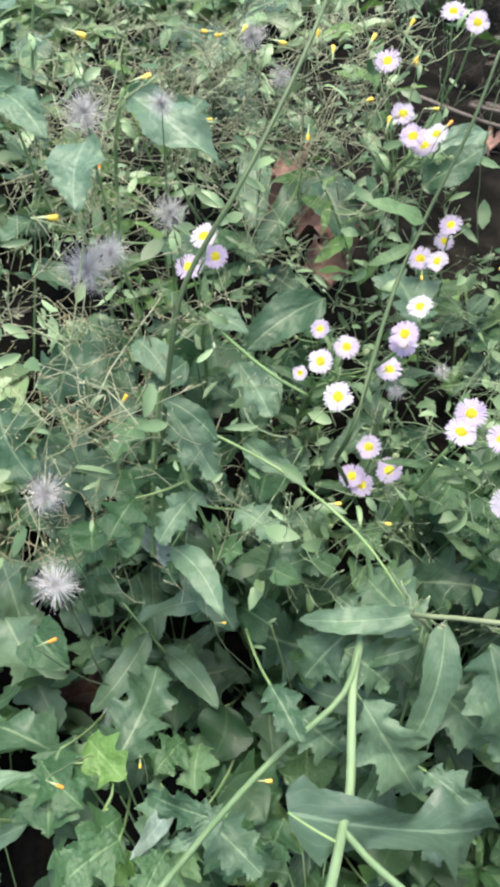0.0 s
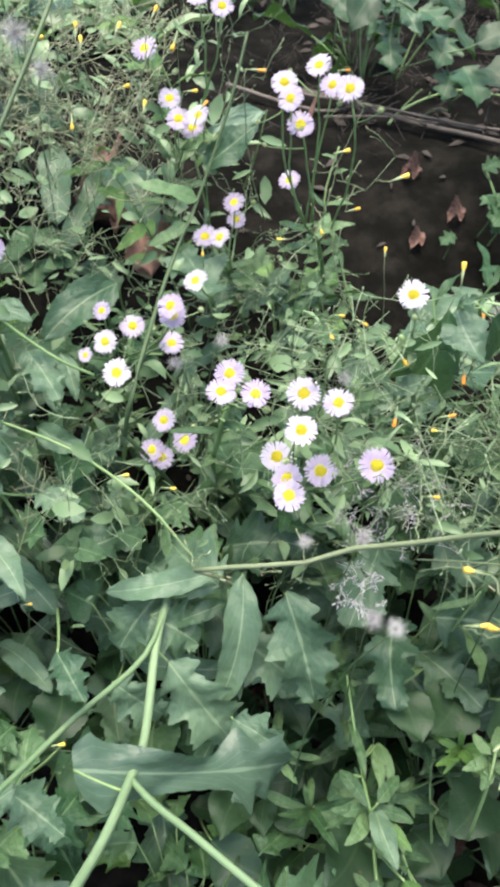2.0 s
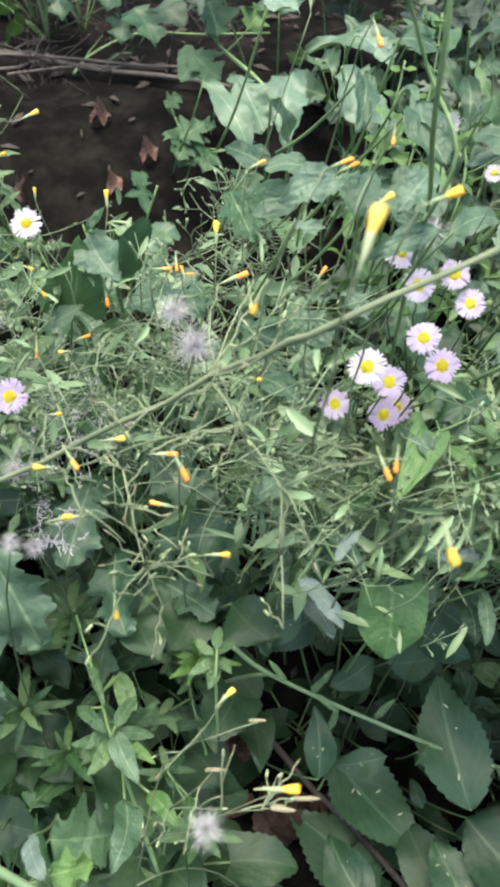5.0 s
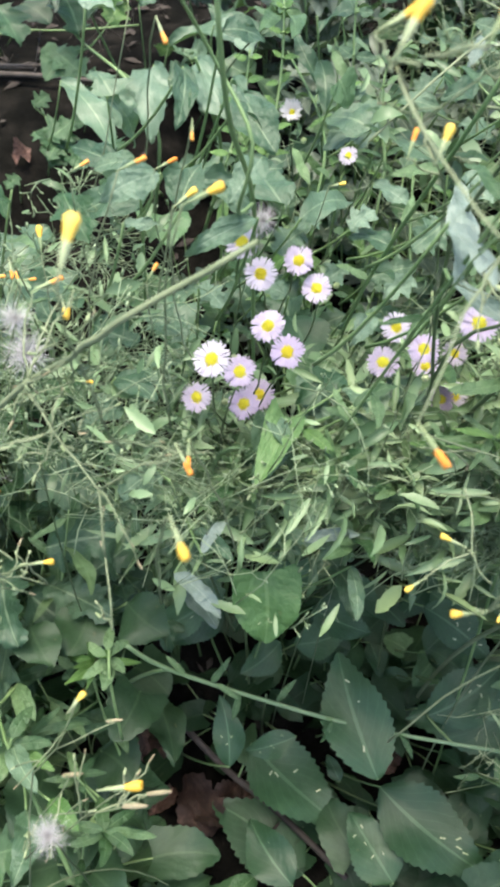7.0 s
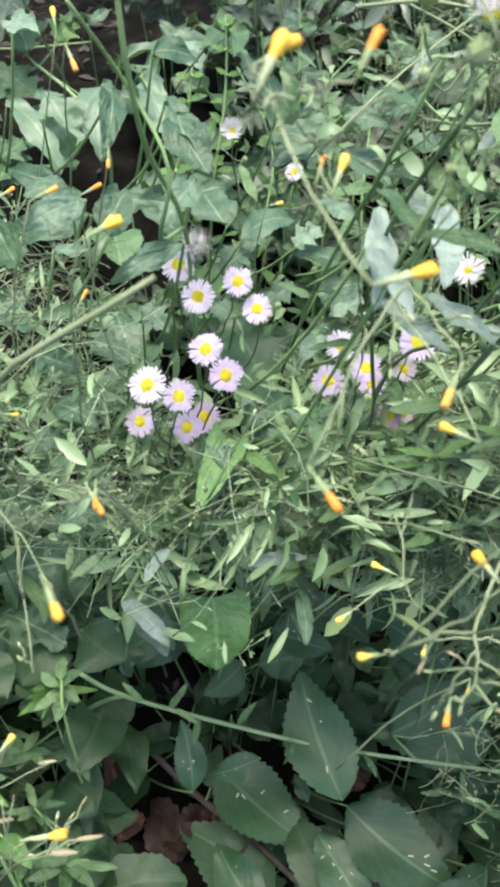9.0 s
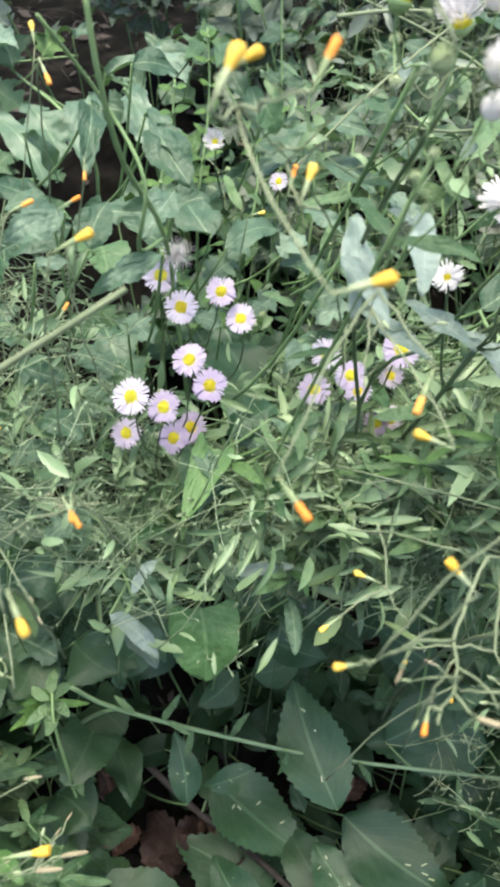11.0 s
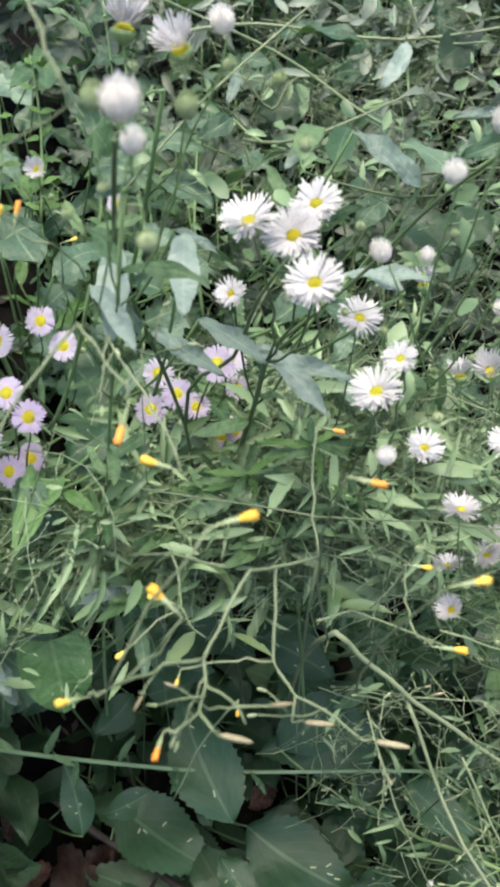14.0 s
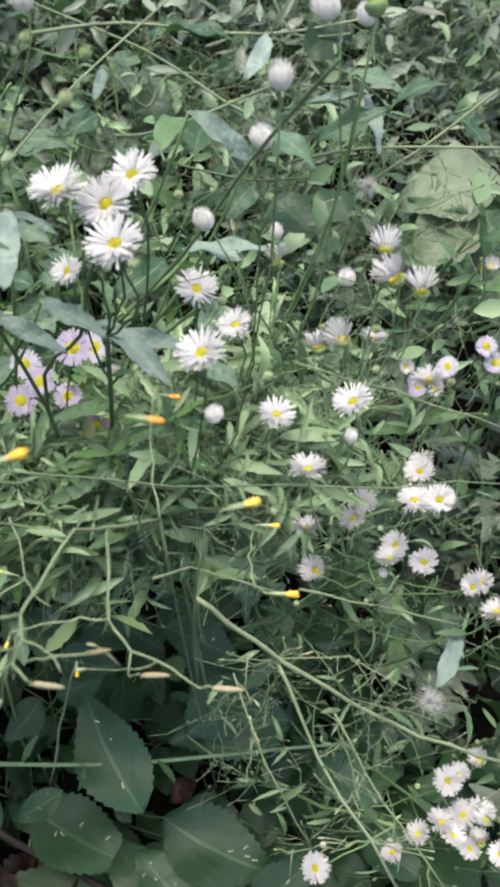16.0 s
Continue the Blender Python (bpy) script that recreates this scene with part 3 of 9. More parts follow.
def zigzag(pts):
    """A stiff angular way through the given points."""
    pts = [Vector(p) for p in pts]
    out = [pts[0]]
    for a, b in zip(pts, pts[1:]):
        for t in (0.33, 0.66):
            out.append(a.lerp(b, t) + 0.02 * (b - a).length * Vector((rnd.uniform(-1, 1), rnd.uniform(-1, 1), rnd.uniform(-1, 1))))
        out.append(b)
    return out


def nipplewort(root, twigs, buds, label, sprigs=20, size=0.012):
    """Thin zigzag stems with narrow yellow-tipped buds. twigs: points, start and end radius; buds: place, way, kind, scale."""
    root = Vector((root[0], root[1], ground_z(*root) - 0.01))
    ob = thing("nipplewort", root, label, "wildflower", "yellow-budded weeds")
    joints = []
    for k, (pts, r0, r1) in enumerate(twigs):
        bm = bmesh.new()
        way = zigzag(pts)
        if k == 0:
            tube(bm, bend(root, way[0], mid=(root + way[0]) / 2 + Vector((0.01, 0.02, 0.04))), r0 * 0.45, r0 * 0.38, 6)
        tube(bm, way, r0 * 0.38, r1 * 0.36, 6)
        joints += way
        part("stem", mesh_of("stem", bm, TWIG), ob, Matrix.Identity(4))
    for at, way, kind, scale in buds:
        at, way = Vector(at), Vector(way).normalized()
        n = size * scale * 0.9
        base = at - way * n * 0.7
        near = min(joints, key=lambda p: (p - base).length + 0.5 * max(0, p.z - base.z))
        if (near - base).length > 0.06:
            near = base + Vector((rnd.uniform(-0.03, 0.03), rnd.uniform(0.02, 0.06), -rnd.uniform(0.08, 0.14)))
        bm = bmesh.new()
        tube(bm, bend(near, base, mid=(near + base) / 2 - way * (near - base).length * 0.08, wob=0.0008), 0.00042, 0.0003, 5)
        part("twig", mesh_of("twig", bm, TWIG), ob, Matrix.Identity(4))
        m = head_pose(base, way, n, rnd.uniform(0, 360))
        if kind == "dry":
            part("bud", DRY_TIP, ob, m, "withered pale bud")
        else:
            bud = part("bud", TUBE_BUD, ob, m)
            part("floret_tip", TUBE_TIP if kind == "yellow" else TUBE_TIP_OLD, bud, m, "closed yellow florets" if kind == "yellow" else "fading orange florets")
    for k in range(sprigs):
        a = rnd.choice(joints)
        d = Vector((rnd.uniform(-1, 1), rnd.uniform(-1, 1), rnd.uniform(-0.6, 0.8))).normalized()
        n = rnd.uniform(0.010, 0.028)
        e = a + d * n
        bm = bmesh.new()
        tube(bm, bend(a, e, rnd.uniform(-0.010, 0.010), 6, 0.0008), 0.0004, 0.0003, 4)
        f = a.lerp(e, 0.6) + Vector((rnd.uniform(-1, 1), rnd.uniform(-1, 1), rnd.uniform(-1, 1))) * 0.010
        tube(bm, bend(a.lerp(e, 0.55), f, 0.002, 3), 0.0004, 0.0003, 4)
        part("twig", mesh_of("twig", bm, TWIG), ob, Matrix.Identity(4))
        for q, w in ((e, d), (f, (f - a))):
            part("bud", rnd.choice((DRY_TIP, GREEN_TIP, GREEN_TIP)), ob, head_pose(q, w, rnd.uniform(0.002, 0.004), 0), "tiny green bud")
    return ob


def hairs(seed, count=520):
    """A burst seed head: fine hairs out of one point, of unit radius."""
    r = random.Random(seed)
    bm = bmesh.new()
    for k in range(count):
        d = Vector((r.gauss(0, 1), r.gauss(0, 1), r.gauss(0.3, 1))).normalized()
        side = d.cross(Vector((r.gauss(0, 1), r.gauss(0, 1), r.gauss(0, 1)))).normalized()
        n = r.uniform(0.35, 1.0)
        bow = side * r.uniform(-0.45, 0.45)
        w = d.cross(side) * 0.0055
        rows = [(d * 0.05, 1.0), (d * 0.55 * n + bow * 0.4, 0.9), (d * n + bow, 0.5)]
        v = [(bm.verts.new(p + w * s), bm.verts.new(p - w * s)) for p, s in rows]
        for a, b in zip(v, v[1:]):
            bm.faces.new((a[0], a[1], b[1], b[0]))
    return mesh_of("fluff", bm, FLUFF)


FLUFFS = [hairs(s) for s in (1, 2, 3)]


def seed_head(at, radius, label="grey fluffy seed head on a thin dry stem"):
    at = Vector(at)
    root = Vector((at.x + rnd.uniform(-0.02, 0.02), at.y + 0.08, ground_z(at.x, at.y + 0.08) - 0.01))
    ob = thing("seed_head", root, label, "seed head", "fluffy seed heads")
    bm = bmesh.new()
    tube(bm, bend(root, at, mid=(root + at) / 2 + Vector((rnd.uniform(-0.03, 0.03), 0.03, 0.06)), wob=0.001), 0.0006, 0.0004, 5)
    part("stem", mesh_of("stem", bm, DARK_STEM), ob, Matrix.Identity(4))
    part("fluff", rnd.choice(FLUFFS), ob, head_pose(at, (rnd.uniform(-1, 1), rnd.uniform(-1, 1), 1), radius * 0.78, rnd.uniform(0, 360)))
    return ob


def fallen_leaf(x, y, n, spin, label="curled brown dead leaf on the dark soil"):
    ob = tagged(new("dead_leaf", rnd.choice(LEAVES["dead"])), label, "dead leaf", "dead leaves")
    z = ground_z(x, y) + 0.004
    d = Vector((math.cos(radians(spin)), math.sin(radians(spin)), 0))
    p = Vector((x, y, z))
    tip = p + d * n * 0.75
    tip.z = ground_z(tip.x, tip.y) + 0.006
    ob.matrix_basis = frame_to(p, tip, (rnd.uniform(-0.2, 0.2), -0.35, 0.9), rnd.uniform(0.8, 1.2))
    return ob


def spot(x0, x1, y0, y1, z0, z1, front=None):
    """A place in a box, behind a leaning front edge: front = (a, b, c) keeps a*x + y + b*z > c."""
    while True:
        p = Vector((rnd.uniform(x0, x1), rnd.uniform(y0, y1), rnd.uniform(z0, z1)))
        if front is None or front[0] * p.x + p.y + front[1] * p.z > front[2] + rnd.gauss(0, 0.022) + 0.02 * math.sin(37 * p.x):
            return p


def spray(bm, a, d, n, r):
    """One fine panicle: a bowed stem with side twigs that end in tiny buds."""
    side = d.cross(Vector((rnd.uniform(-1, 1), rnd.uniform(-1, 1), rnd.uniform(-1, 1)))).normalized()
    bow = side * n * rnd.uniform(-0.26, 0.26)
    way = [a + d * n * t + bow * 4 * t * (1 - t) for t in (0.0, 0.2, 0.4, 0.6, 0.8, 1.0)]
    way = [p + Vector((rnd.uniform(-1, 1), rnd.uniform(-1, 1), rnd.uniform(-1, 1))) * n * 0.018 for p in way]
    tube(bm, way, r, r * 0.6, 3)
    tips = [(way[-1], d)]
    for i in range(1, 5):
        if rnd.random() < 0.2:
            continue
        e = (d + rnd.uniform(0.6, 1.3) * (d.cross(side) * rnd.uniform(-1, 1) + side * (1 if i % 2 else -1))).normalized()
        m = n * rnd.uniform(0.16, 0.42) * (1.1 - 0.15 * i)
        q = way[i] + e * m * 0.55
        end = q + (e + 0.5 * d + 0.3 * Vector((rnd.uniform(-1, 1), rnd.uniform(-1, 1), rnd.uniform(-1, 1)))).normalized() * m * 0.45
        tube(bm, [way[i], q, end], r * 0.75, r * 0.5, 3)
        tips.append((end, e))
        if rnd.random() < 0.5:
            f = (e - side * 0.8 + 0.4 * Vector((rnd.uniform(-1, 1), rnd.uniform(-1, 1), rnd.uniform(-1, 1)))).normalized()
            tube(bm, [q, q + f * m * 0.4], r * 0.6, r * 0.45, 3)
            tips.append((q + f * m * 0.4, f))
    for p, e in tips:
        if rnd.random() < 0.7:
            g = rnd.uniform(1.6, 2.4) * r
            tube(bm, [p, p + e * g * 1.5, p + e * g * 3], g * 0.7, g * 0.6, 4)


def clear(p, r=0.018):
    """Whether a piece here keeps clear of the camera's view to an open flower or chosen leaf: fine stems part round
    those.
    """
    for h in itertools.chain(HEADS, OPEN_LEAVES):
        v, out = p - h, (VIEW_SIDE - h).normalized()
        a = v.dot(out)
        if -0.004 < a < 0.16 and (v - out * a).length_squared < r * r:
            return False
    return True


def tangle(name, label, x0, x1, y0, y1, z0, z1, count, low=0.03, high=0.075, thick=0.00038, material=None, leaves=0, leaf=0.016, lean=(0, 0, 0), front=None, broad=(0.10, 0.26), foliage=None):
    """Fine branching stems and small leaves that cross each other: too many to count."""
    bm = bmesh.new()
    for k in range(count):
        a = spot(x0, x1, y0, y1, z0, z1, front)
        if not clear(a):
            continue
        d = (Vector((rnd.uniform(-1, 1), rnd.uniform(-1, 1), rnd.uniform(-0.35, 0.9))) + Vector(lean)).normalized()
        n = rnd.uniform(low, high)
        spray(bm, a - d * n * 0.5, d, n, thick * rnd.uniform(0.7, 1.3))
    ob = tagged(new(name, mesh_of(name, bm, material or THIN)), label, "thin stems", kind="stuff")
    if leaves:
        bm = bmesh.new()
        for k in range(leaves):
            a = spot(x0, x1, y0, y1, z0, z1, front)
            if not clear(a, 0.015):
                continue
            d = Vector((rnd.uniform(-1, 1), rnd.uniform(-1, 1), rnd.uniform(-0.7, 0.5))).normalized()
            n = leaf * rnd.uniform(0.5, 1.7)
            s = d.cross(Vector((rnd.uniform(-0.6, 0.6), -0.5 + rnd.uniform(-0.6, 0.6), 0.8))).normalized() * n * rnd.uniform(*broad)
            over = s.cross(d).normalized()
            up, fold = over * n * rnd.uniform(-0.15, 0.25), over * n * rnd.uniform(0.02, 0.10)
            q = [(0.0, 0.12), (0.18, 0.72), (0.42, 1.0), (0.60, 0.80), (0.66, 0.92), (0.84, 0.48), (1.0, 0.04)]
            v = [[bm.verts.new(a + d * n * t + s * w * e * rnd.uniform(0.88, 1.12) + up * 4 * t * (1 - t) + fold * abs(e) * w) for e in (-1, 0, 1)] for t, w in q]
            for p, o in zip(v, v[1:]):
                bm.faces.new((p[0], p[1], o[1], o[0]))
                bm.faces.new((p[1], p[2], o[2], o[1]))
        tagged(new("small_leaves", mesh_of("small_leaves", bm, foliage or SMALL)), "small green leaves among the thin stems", "small leaves", kind="stuff")
    return ob


# ---- the daisies, cluster by cluster ----
fleabane((-0.02, 0.50), [(-0.037, 0.446, 0.481), (-0.025, 0.408, 0.523), (-0.022, 0.472, 0.473)], buds=2)
fleabane((0.13, 0.66), [(0.09, 0.57, 0.56), (0.143, 0.565, 0.585), (0.128, 0.57, 0.59), (0.104, 0.569, 0.526), (0.121, 0.533, 0.527), (0.108, 0.544, 0.521), (0.118, 0.55, 0.512)], buds=7, leaves=12)
fleabane((0.22, 0.60), [(0.179, 0.471, 0.541), (0.171, 0.485, 0.562), (0.171, 0.464, 0.56), (0.197, 0.467, 0.565), (0.203, 0.449, 0.569), (0.194, 0.493, 0.568), (0.186, 0.542, 0.471)], buds=6, leaves=16)
fleabane((0.17, 0.62), [(0.13, 0.51, 0.447), (0.146, 0.552, 0.452), (0.151, 0.584, 0.421), (0.120, 0.52, 0.443), (0.106, 0.439, 0.457)], buds=3, leaves=14, leaf=0.04)
fleabane((0.05, 0.50), [(0.044, 0.416, 0.432), (0.044, 0.431, 0.446, "open", 0.8), (0.062, 0.435, 0.429), (0.087, 0.385, 0.475), (0.088, 0.39, 0.465), (0.086, 0.409, 0.431), (0.051, 0.372, 0.44), (0.031, 0.408, 0.429, "open", 0.6)], buds=4)
fleabane((0.11, 0.42), [(0.114, 0.326, 0.467), (0.108, 0.317, 0.462), (0.125, 0.304, 0.469)], buds=3)
fleabane((0.07, 0.44), [(0.076, 0.389, 0.384), (0.072, 0.377, 0.362), (0.088, 0.375, 0.377), (0.066, 0.381, 0.366)], buds=2, leaves=5)
fleabane((0.17, 0.40), [(0.149, 0.297, 0.472), (0.145, 0.281, 0.461, "open", 1.1), (0.136, 0.301, 0.425, "open", 1.1), (0.158, 0.287, 0.424, "open", 1.1), (0.138, 0.272, 0.423, "open", 1.15), (0.139, 0.284, 0.424), (0.164, 0.282, 0.476), (0.174, 0.242, 0.469)], buds=3)
fleabane((0.24, 0.42), [(0.209, 0.318, 0.512)], buds=2, leaves=8)
fleabane((0.36, 0.28), [(0.325, 0.169, 0.488), (0.343, 0.176, 0.467), (0.369, 0.203, 0.418), (0.334, 0.21, 0.428), (0.362, 0.163, 0.48), (0.36, 0.177, 0.487), (0.352, 0.19, 0.43)], buds=3)
fleabane((0.41, 0.30), [(0.402, 0.198, 0.48), (0.398, 0.209, 0.492), (0.37, 0.218, 0.508), (0.371, 0.202, 0.498)], buds=3)
fleabane((0.46, 0.27), [(0.443, 0.18, 0.449), (0.432, 0.175, 0.433), (0.432, 0.145, 0.463), (0.456, 0.167, 0.425), (0.475, 0.159, 0.399), (0.466, 0.160, 0.400), (0.442, 0.122, 0.49), (0.504, 0.192, 0.395), (0.470, 0.15, 0.46)], buds=4)
fleabane((0.53, 0.42), [(0.524, 0.34, 0.458, "open", 0.75), (0.463, 0.317, 0.512, "shut", 0.9)], buds=2)
WHITE_SIZE = 0.0185
fleabane((0.50, 0.16), [(0.412, 0.052, 0.604), (0.425, 0.046, 0.596), (0.445, 0.057, 0.595), (0.404, 0.014, 0.603), (0.43, 0.089, 0.551, "open", 0.7)], True, size=WHITE_SIZE, dark=True, leaf=0.045, stem=0.0019)
fleabane((0.52, 0.14), [(0.464, 0.053, 0.54), (0.461, 0.028, 0.536, "open", 0.8), (0.427, 0.009, 0.552), (0.478, 0.025, 0.479, "open", 0.9), (0.417, -0.005, 0.538, "ball", 0.8)], True, size=WHITE_SIZE, dark=True, leaf=0.04)
fleabane((0.47, 0.20), [(0.411, 0.107, 0.649, "shut"), (0.416, 0.085, 0.647, "shut"), (0.441, 0.095, 0.645, "ball", 1.1)], True, size=WHITE_SIZE, leaf=0.05)
fleabane((0.45, 0.18), [(0.348, 0.008, 0.672, "ball"), (0.351, 0.012, 0.662, "ball", 0.7), (0.354, 0.03, 0.665, "green", 0.75), (0.372, 0.021, 0.66, "green", 0.8)], True, size=WHITE_SIZE, leaf=0.045, buds=4, stem=0.0011)
fleabane((0.60, 0.14), [(0.48, 0.027, 0.602, "ball"), (0.464, 0.042, 0.573, "ball"), (0.553, 0.093, 0.509, "ball"), (0.554, 0.094, 0.493, "shut"), (0.455, -0.005, 0.637, "ball"), (0.49, 0.006, 0.645, "ball"), (0.53, 0.02, 0.635, "shut"), (0.54, 0.03, 0.625, "ball")], True, size=WHITE_SIZE, leaf=0.04)
fleabane((0.60, 0.10), [(0.552, 0.045, 0.503, "ball"), (0.546, 0.059, 0.459, "shut"), (0.541, 0.039, 0.477, "shut"), (0.494, -0.005, 0.493), (0.478, -0.017, 0.491, "ball", 0.7), (0.553, 0.026, 0.527, "shut"), (0.528, 0.002, 0.534, "shut"), (0.551, 0.004, 0.515, "shut"), (0.56, 0.0, 0.46)], True, size=0.0185, leaf=0.036, buds=10)
fleabane((0.56, 0.04), [(0.459, -0.01, 0.483), (0.512, 0.0, 0.411), (0.541, -0.013, 0.425), (0.507, -0.032, 0.44), (0.522, -0.036, 0.431), (0.502, -0.002, 0.409), (0.511, -0.022, 0.396), (0.513, -0.038, 0.394), (0.49, -0.03, 0.40, "ball", 0.7)], True, size=0.0155, buds=6)
fleabane((0.50, -0.06), [(0.472, -0.092, 0.299), (0.457, -0.1, 0.286), (0.47, -0.105, 0.28), (0.48, -0.11, 0.275), (0.398, -0.066, 0.281), (0.409, -0.062, 0.281, "ball", 0.5)], True, size=0.0148, fork=0.6, buds=3)
fleabane((0.54, -0.06), [(0.492, -0.099, 0.30, "shut"), (0.478, -0.095, 0.30), (0.456, -0.108, 0.285), (0.472, -0.117, 0.29, "shut"), (0.467, -0.13, 0.28), (0.459, -0.117, 0.28), (0.463, -0.12, 0.285, "shut"), (0.431, -0.09, 0.28), (0.445, -0.095, 0.285)], True, size=0.0132, fork=0.7, buds=2)
fleabane((0.66, 0.12), [(0.666, 0.033, 0.46, "shut", 0.9), (0.637, 0.012, 0.43), (0.639, 0.006, 0.42), (0.582, 0.029, 0.44, "shut", 0.9), (0.584, 0.021, 0.43), (0.597, 0.012, 0.44), (0.577, 0.006, 0.44, "shut")], size=0.0128, buds=4)
fleabane((0.57, 0.06), [(0.463, -0.006, 0.44), (0.459, -0.015, 0.42, "shut"), (0.493, -0.031, 0.41), (0.532, -0.018, 0.43), (0.526, -0.06, 0.38, "shut"), (0.528, -0.074, 0.37), (0.538, -0.058, 0.37), (0.549, 0.045, 0.47, "shut"), (0.559, 0.034, 0.47)], True, size=0.0150, buds=5)



# ---- leafy weeds, one by one ----
weed("prickly_lettuce", "grey-green prickly lettuce with a thick pale stem and lobed leaves", "weed", (0.07, 0.4),
     [([(0.073, 0.317, 0.32), (0.066, 0.285, 0.33), (0.057, 0.247, 0.335), (0.049, 0.185, 0.35), (0.042, 0.158, 0.363), (0.032, 0.123, 0.385), (0.02, 0.09, 0.41)], 0.0026, 0.0023, PALE_STEM),
      ([(0.066, 0.285, 0.33), (0.051, 0.24, 0.34), (0.015, 0.199, 0.355), (-0.011, 0.164, 0.37), (-0.036, 0.119, 0.4)], 0.0018, 0.0014, PALE_STEM),
      ([(0.042, 0.158, 0.363), (0.053, 0.141, 0.37), (0.067, 0.123, 0.38), (0.083, 0.102, 0.39), (0.103, 0.073, 0.41), (0.127, 0.039, 0.43), (0.147, 0.007, 0.455)], 0.0018, 0.0016, PALE_STEM)],
     [("halberd", (0.017, 0.161, 0.374), (0.125, 0.182, 0.307), 0.55),
      ("strap", (0.097, 0.285, 0.35), (0.029, 0.292, 0.335), 1.05),
      ("strap", (0.113, 0.284, 0.345), (0.086, 0.23, 0.285), 1.1),
      ("lobed", (0.07, 0.294, 0.335), (0.033, 0.274, 0.3), 1.2),
      ("lobed", (0.063, 0.244, 0.325), (0.097, 0.217, 0.27), 0.9),
      ("lobed", (0.098, 0.282, 0.34), (0.073, 0.327, 0.33), 1.3),
      ("lobed", (0.137, 0.27, 0.34), (0.149, 0.232, 0.28), 0.9),
      ("strap", (-0.05, 0.357, 0.31), (-0.01, 0.321, 0.28), 1.6),
      ("lobed", (0.055, 0.274, 0.33), (0.082, 0.263, 0.31), 1.6),
      ("lobed", (0.028, 0.251, 0.3), (0.056, 0.242, 0.27), 1.2)]
     + [("lobed", (0.103, 0.27, 0.31), (0.146, 0.248, 0.27), 1.0),
      ("lobed", (0.009, 0.341, 0.32), (0.051, 0.368, 0.31), 1.0),
      ("lobed", (-0.025, 0.179, 0.33), (0.006, 0.15, 0.33), 1.0),
      ("lobed", (-0.012, 0.164, 0.36), (-0.038, 0.155, 0.35), 0.7),
      ("lobed", (-0.016, 0.164, 0.36), (-0.05, 0.181, 0.35), 0.7)])
weed("hogweed", "broad pale green leaves of a tall weed above a dark stem", "weed", (-0.1, 0.55),
     [([(-0.054, 0.375, 0.4), (-0.044, 0.373, 0.47), (-0.034, 0.384, 0.51), (-0.002, 0.405, 0.56), (0.028, 0.458, 0.6), (0.051, 0.523, 0.63)], 0.0017, 0.0012, DARK_STEM),
      ([(-0.067, 0.368, 0.3), (-0.065, 0.407, 0.36), (-0.055, 0.428, 0.42), (-0.046, 0.426, 0.46)], 0.0016, 0.0013, STEM)],
     [("broad", (-0.117, 0.406, 0.6), (-0.094, 0.377, 0.59), 0.8),
      ("lobed", (-0.053, 0.495, 0.54), (-0.03, 0.531, 0.55), 1.1),
      ("broad", (0.053, 0.505, 0.42), (-0.003, 0.469, 0.4), 0.8),
      ("strap", (-0.05, 0.37, 0.44), (-0.019, 0.355, 0.42), 1.6)]
     + [("heart", (-0.054, 0.459, 0.42), (-0.051, 0.454, 0.38), 0.8),
      ("broad", (0.01, 0.453, 0.4), (0.018, 0.423, 0.38), 0.6),
      ("lobed", (0.116, 0.476, 0.42), (0.104, 0.543, 0.42), 1.0)])
weed("wild_lettuce", "slender dark stem with pale narrow leaves", "weed", (0.12, 0.45),
     [([(0.051, 0.361, 0.4), (0.06, 0.354, 0.44), (0.087, 0.44, 0.46), (0.115, 0.505, 0.48), (0.141, 0.531, 0.53), (0.159, 0.559, 0.57)], 0.0016, 0.001, DARK_STEM),
      ([(-0.032, 0.444, 0.45), (-0.01, 0.424, 0.44), (0.014, 0.405, 0.43), (0.035, 0.398, 0.42)], 0.0013, 0.001, STEM),
      ([(-0.039, 0.374, 0.42), (0.016, 0.354, 0.4), (0.059, 0.303, 0.4), (0.084, 0.272, 0.38)], 0.001, 0.0008, STEM)],
     [("broad", (0.127, 0.578, 0.47), (0.168, 0.578, 0.5), 1.0),
      ("lance", (0.115, 0.505, 0.48), (0.074, 0.494, 0.5), 1.3),
      ("lance", (0.106, 0.493, 0.47), (0.078, 0.484, 0.46), 1.3)])
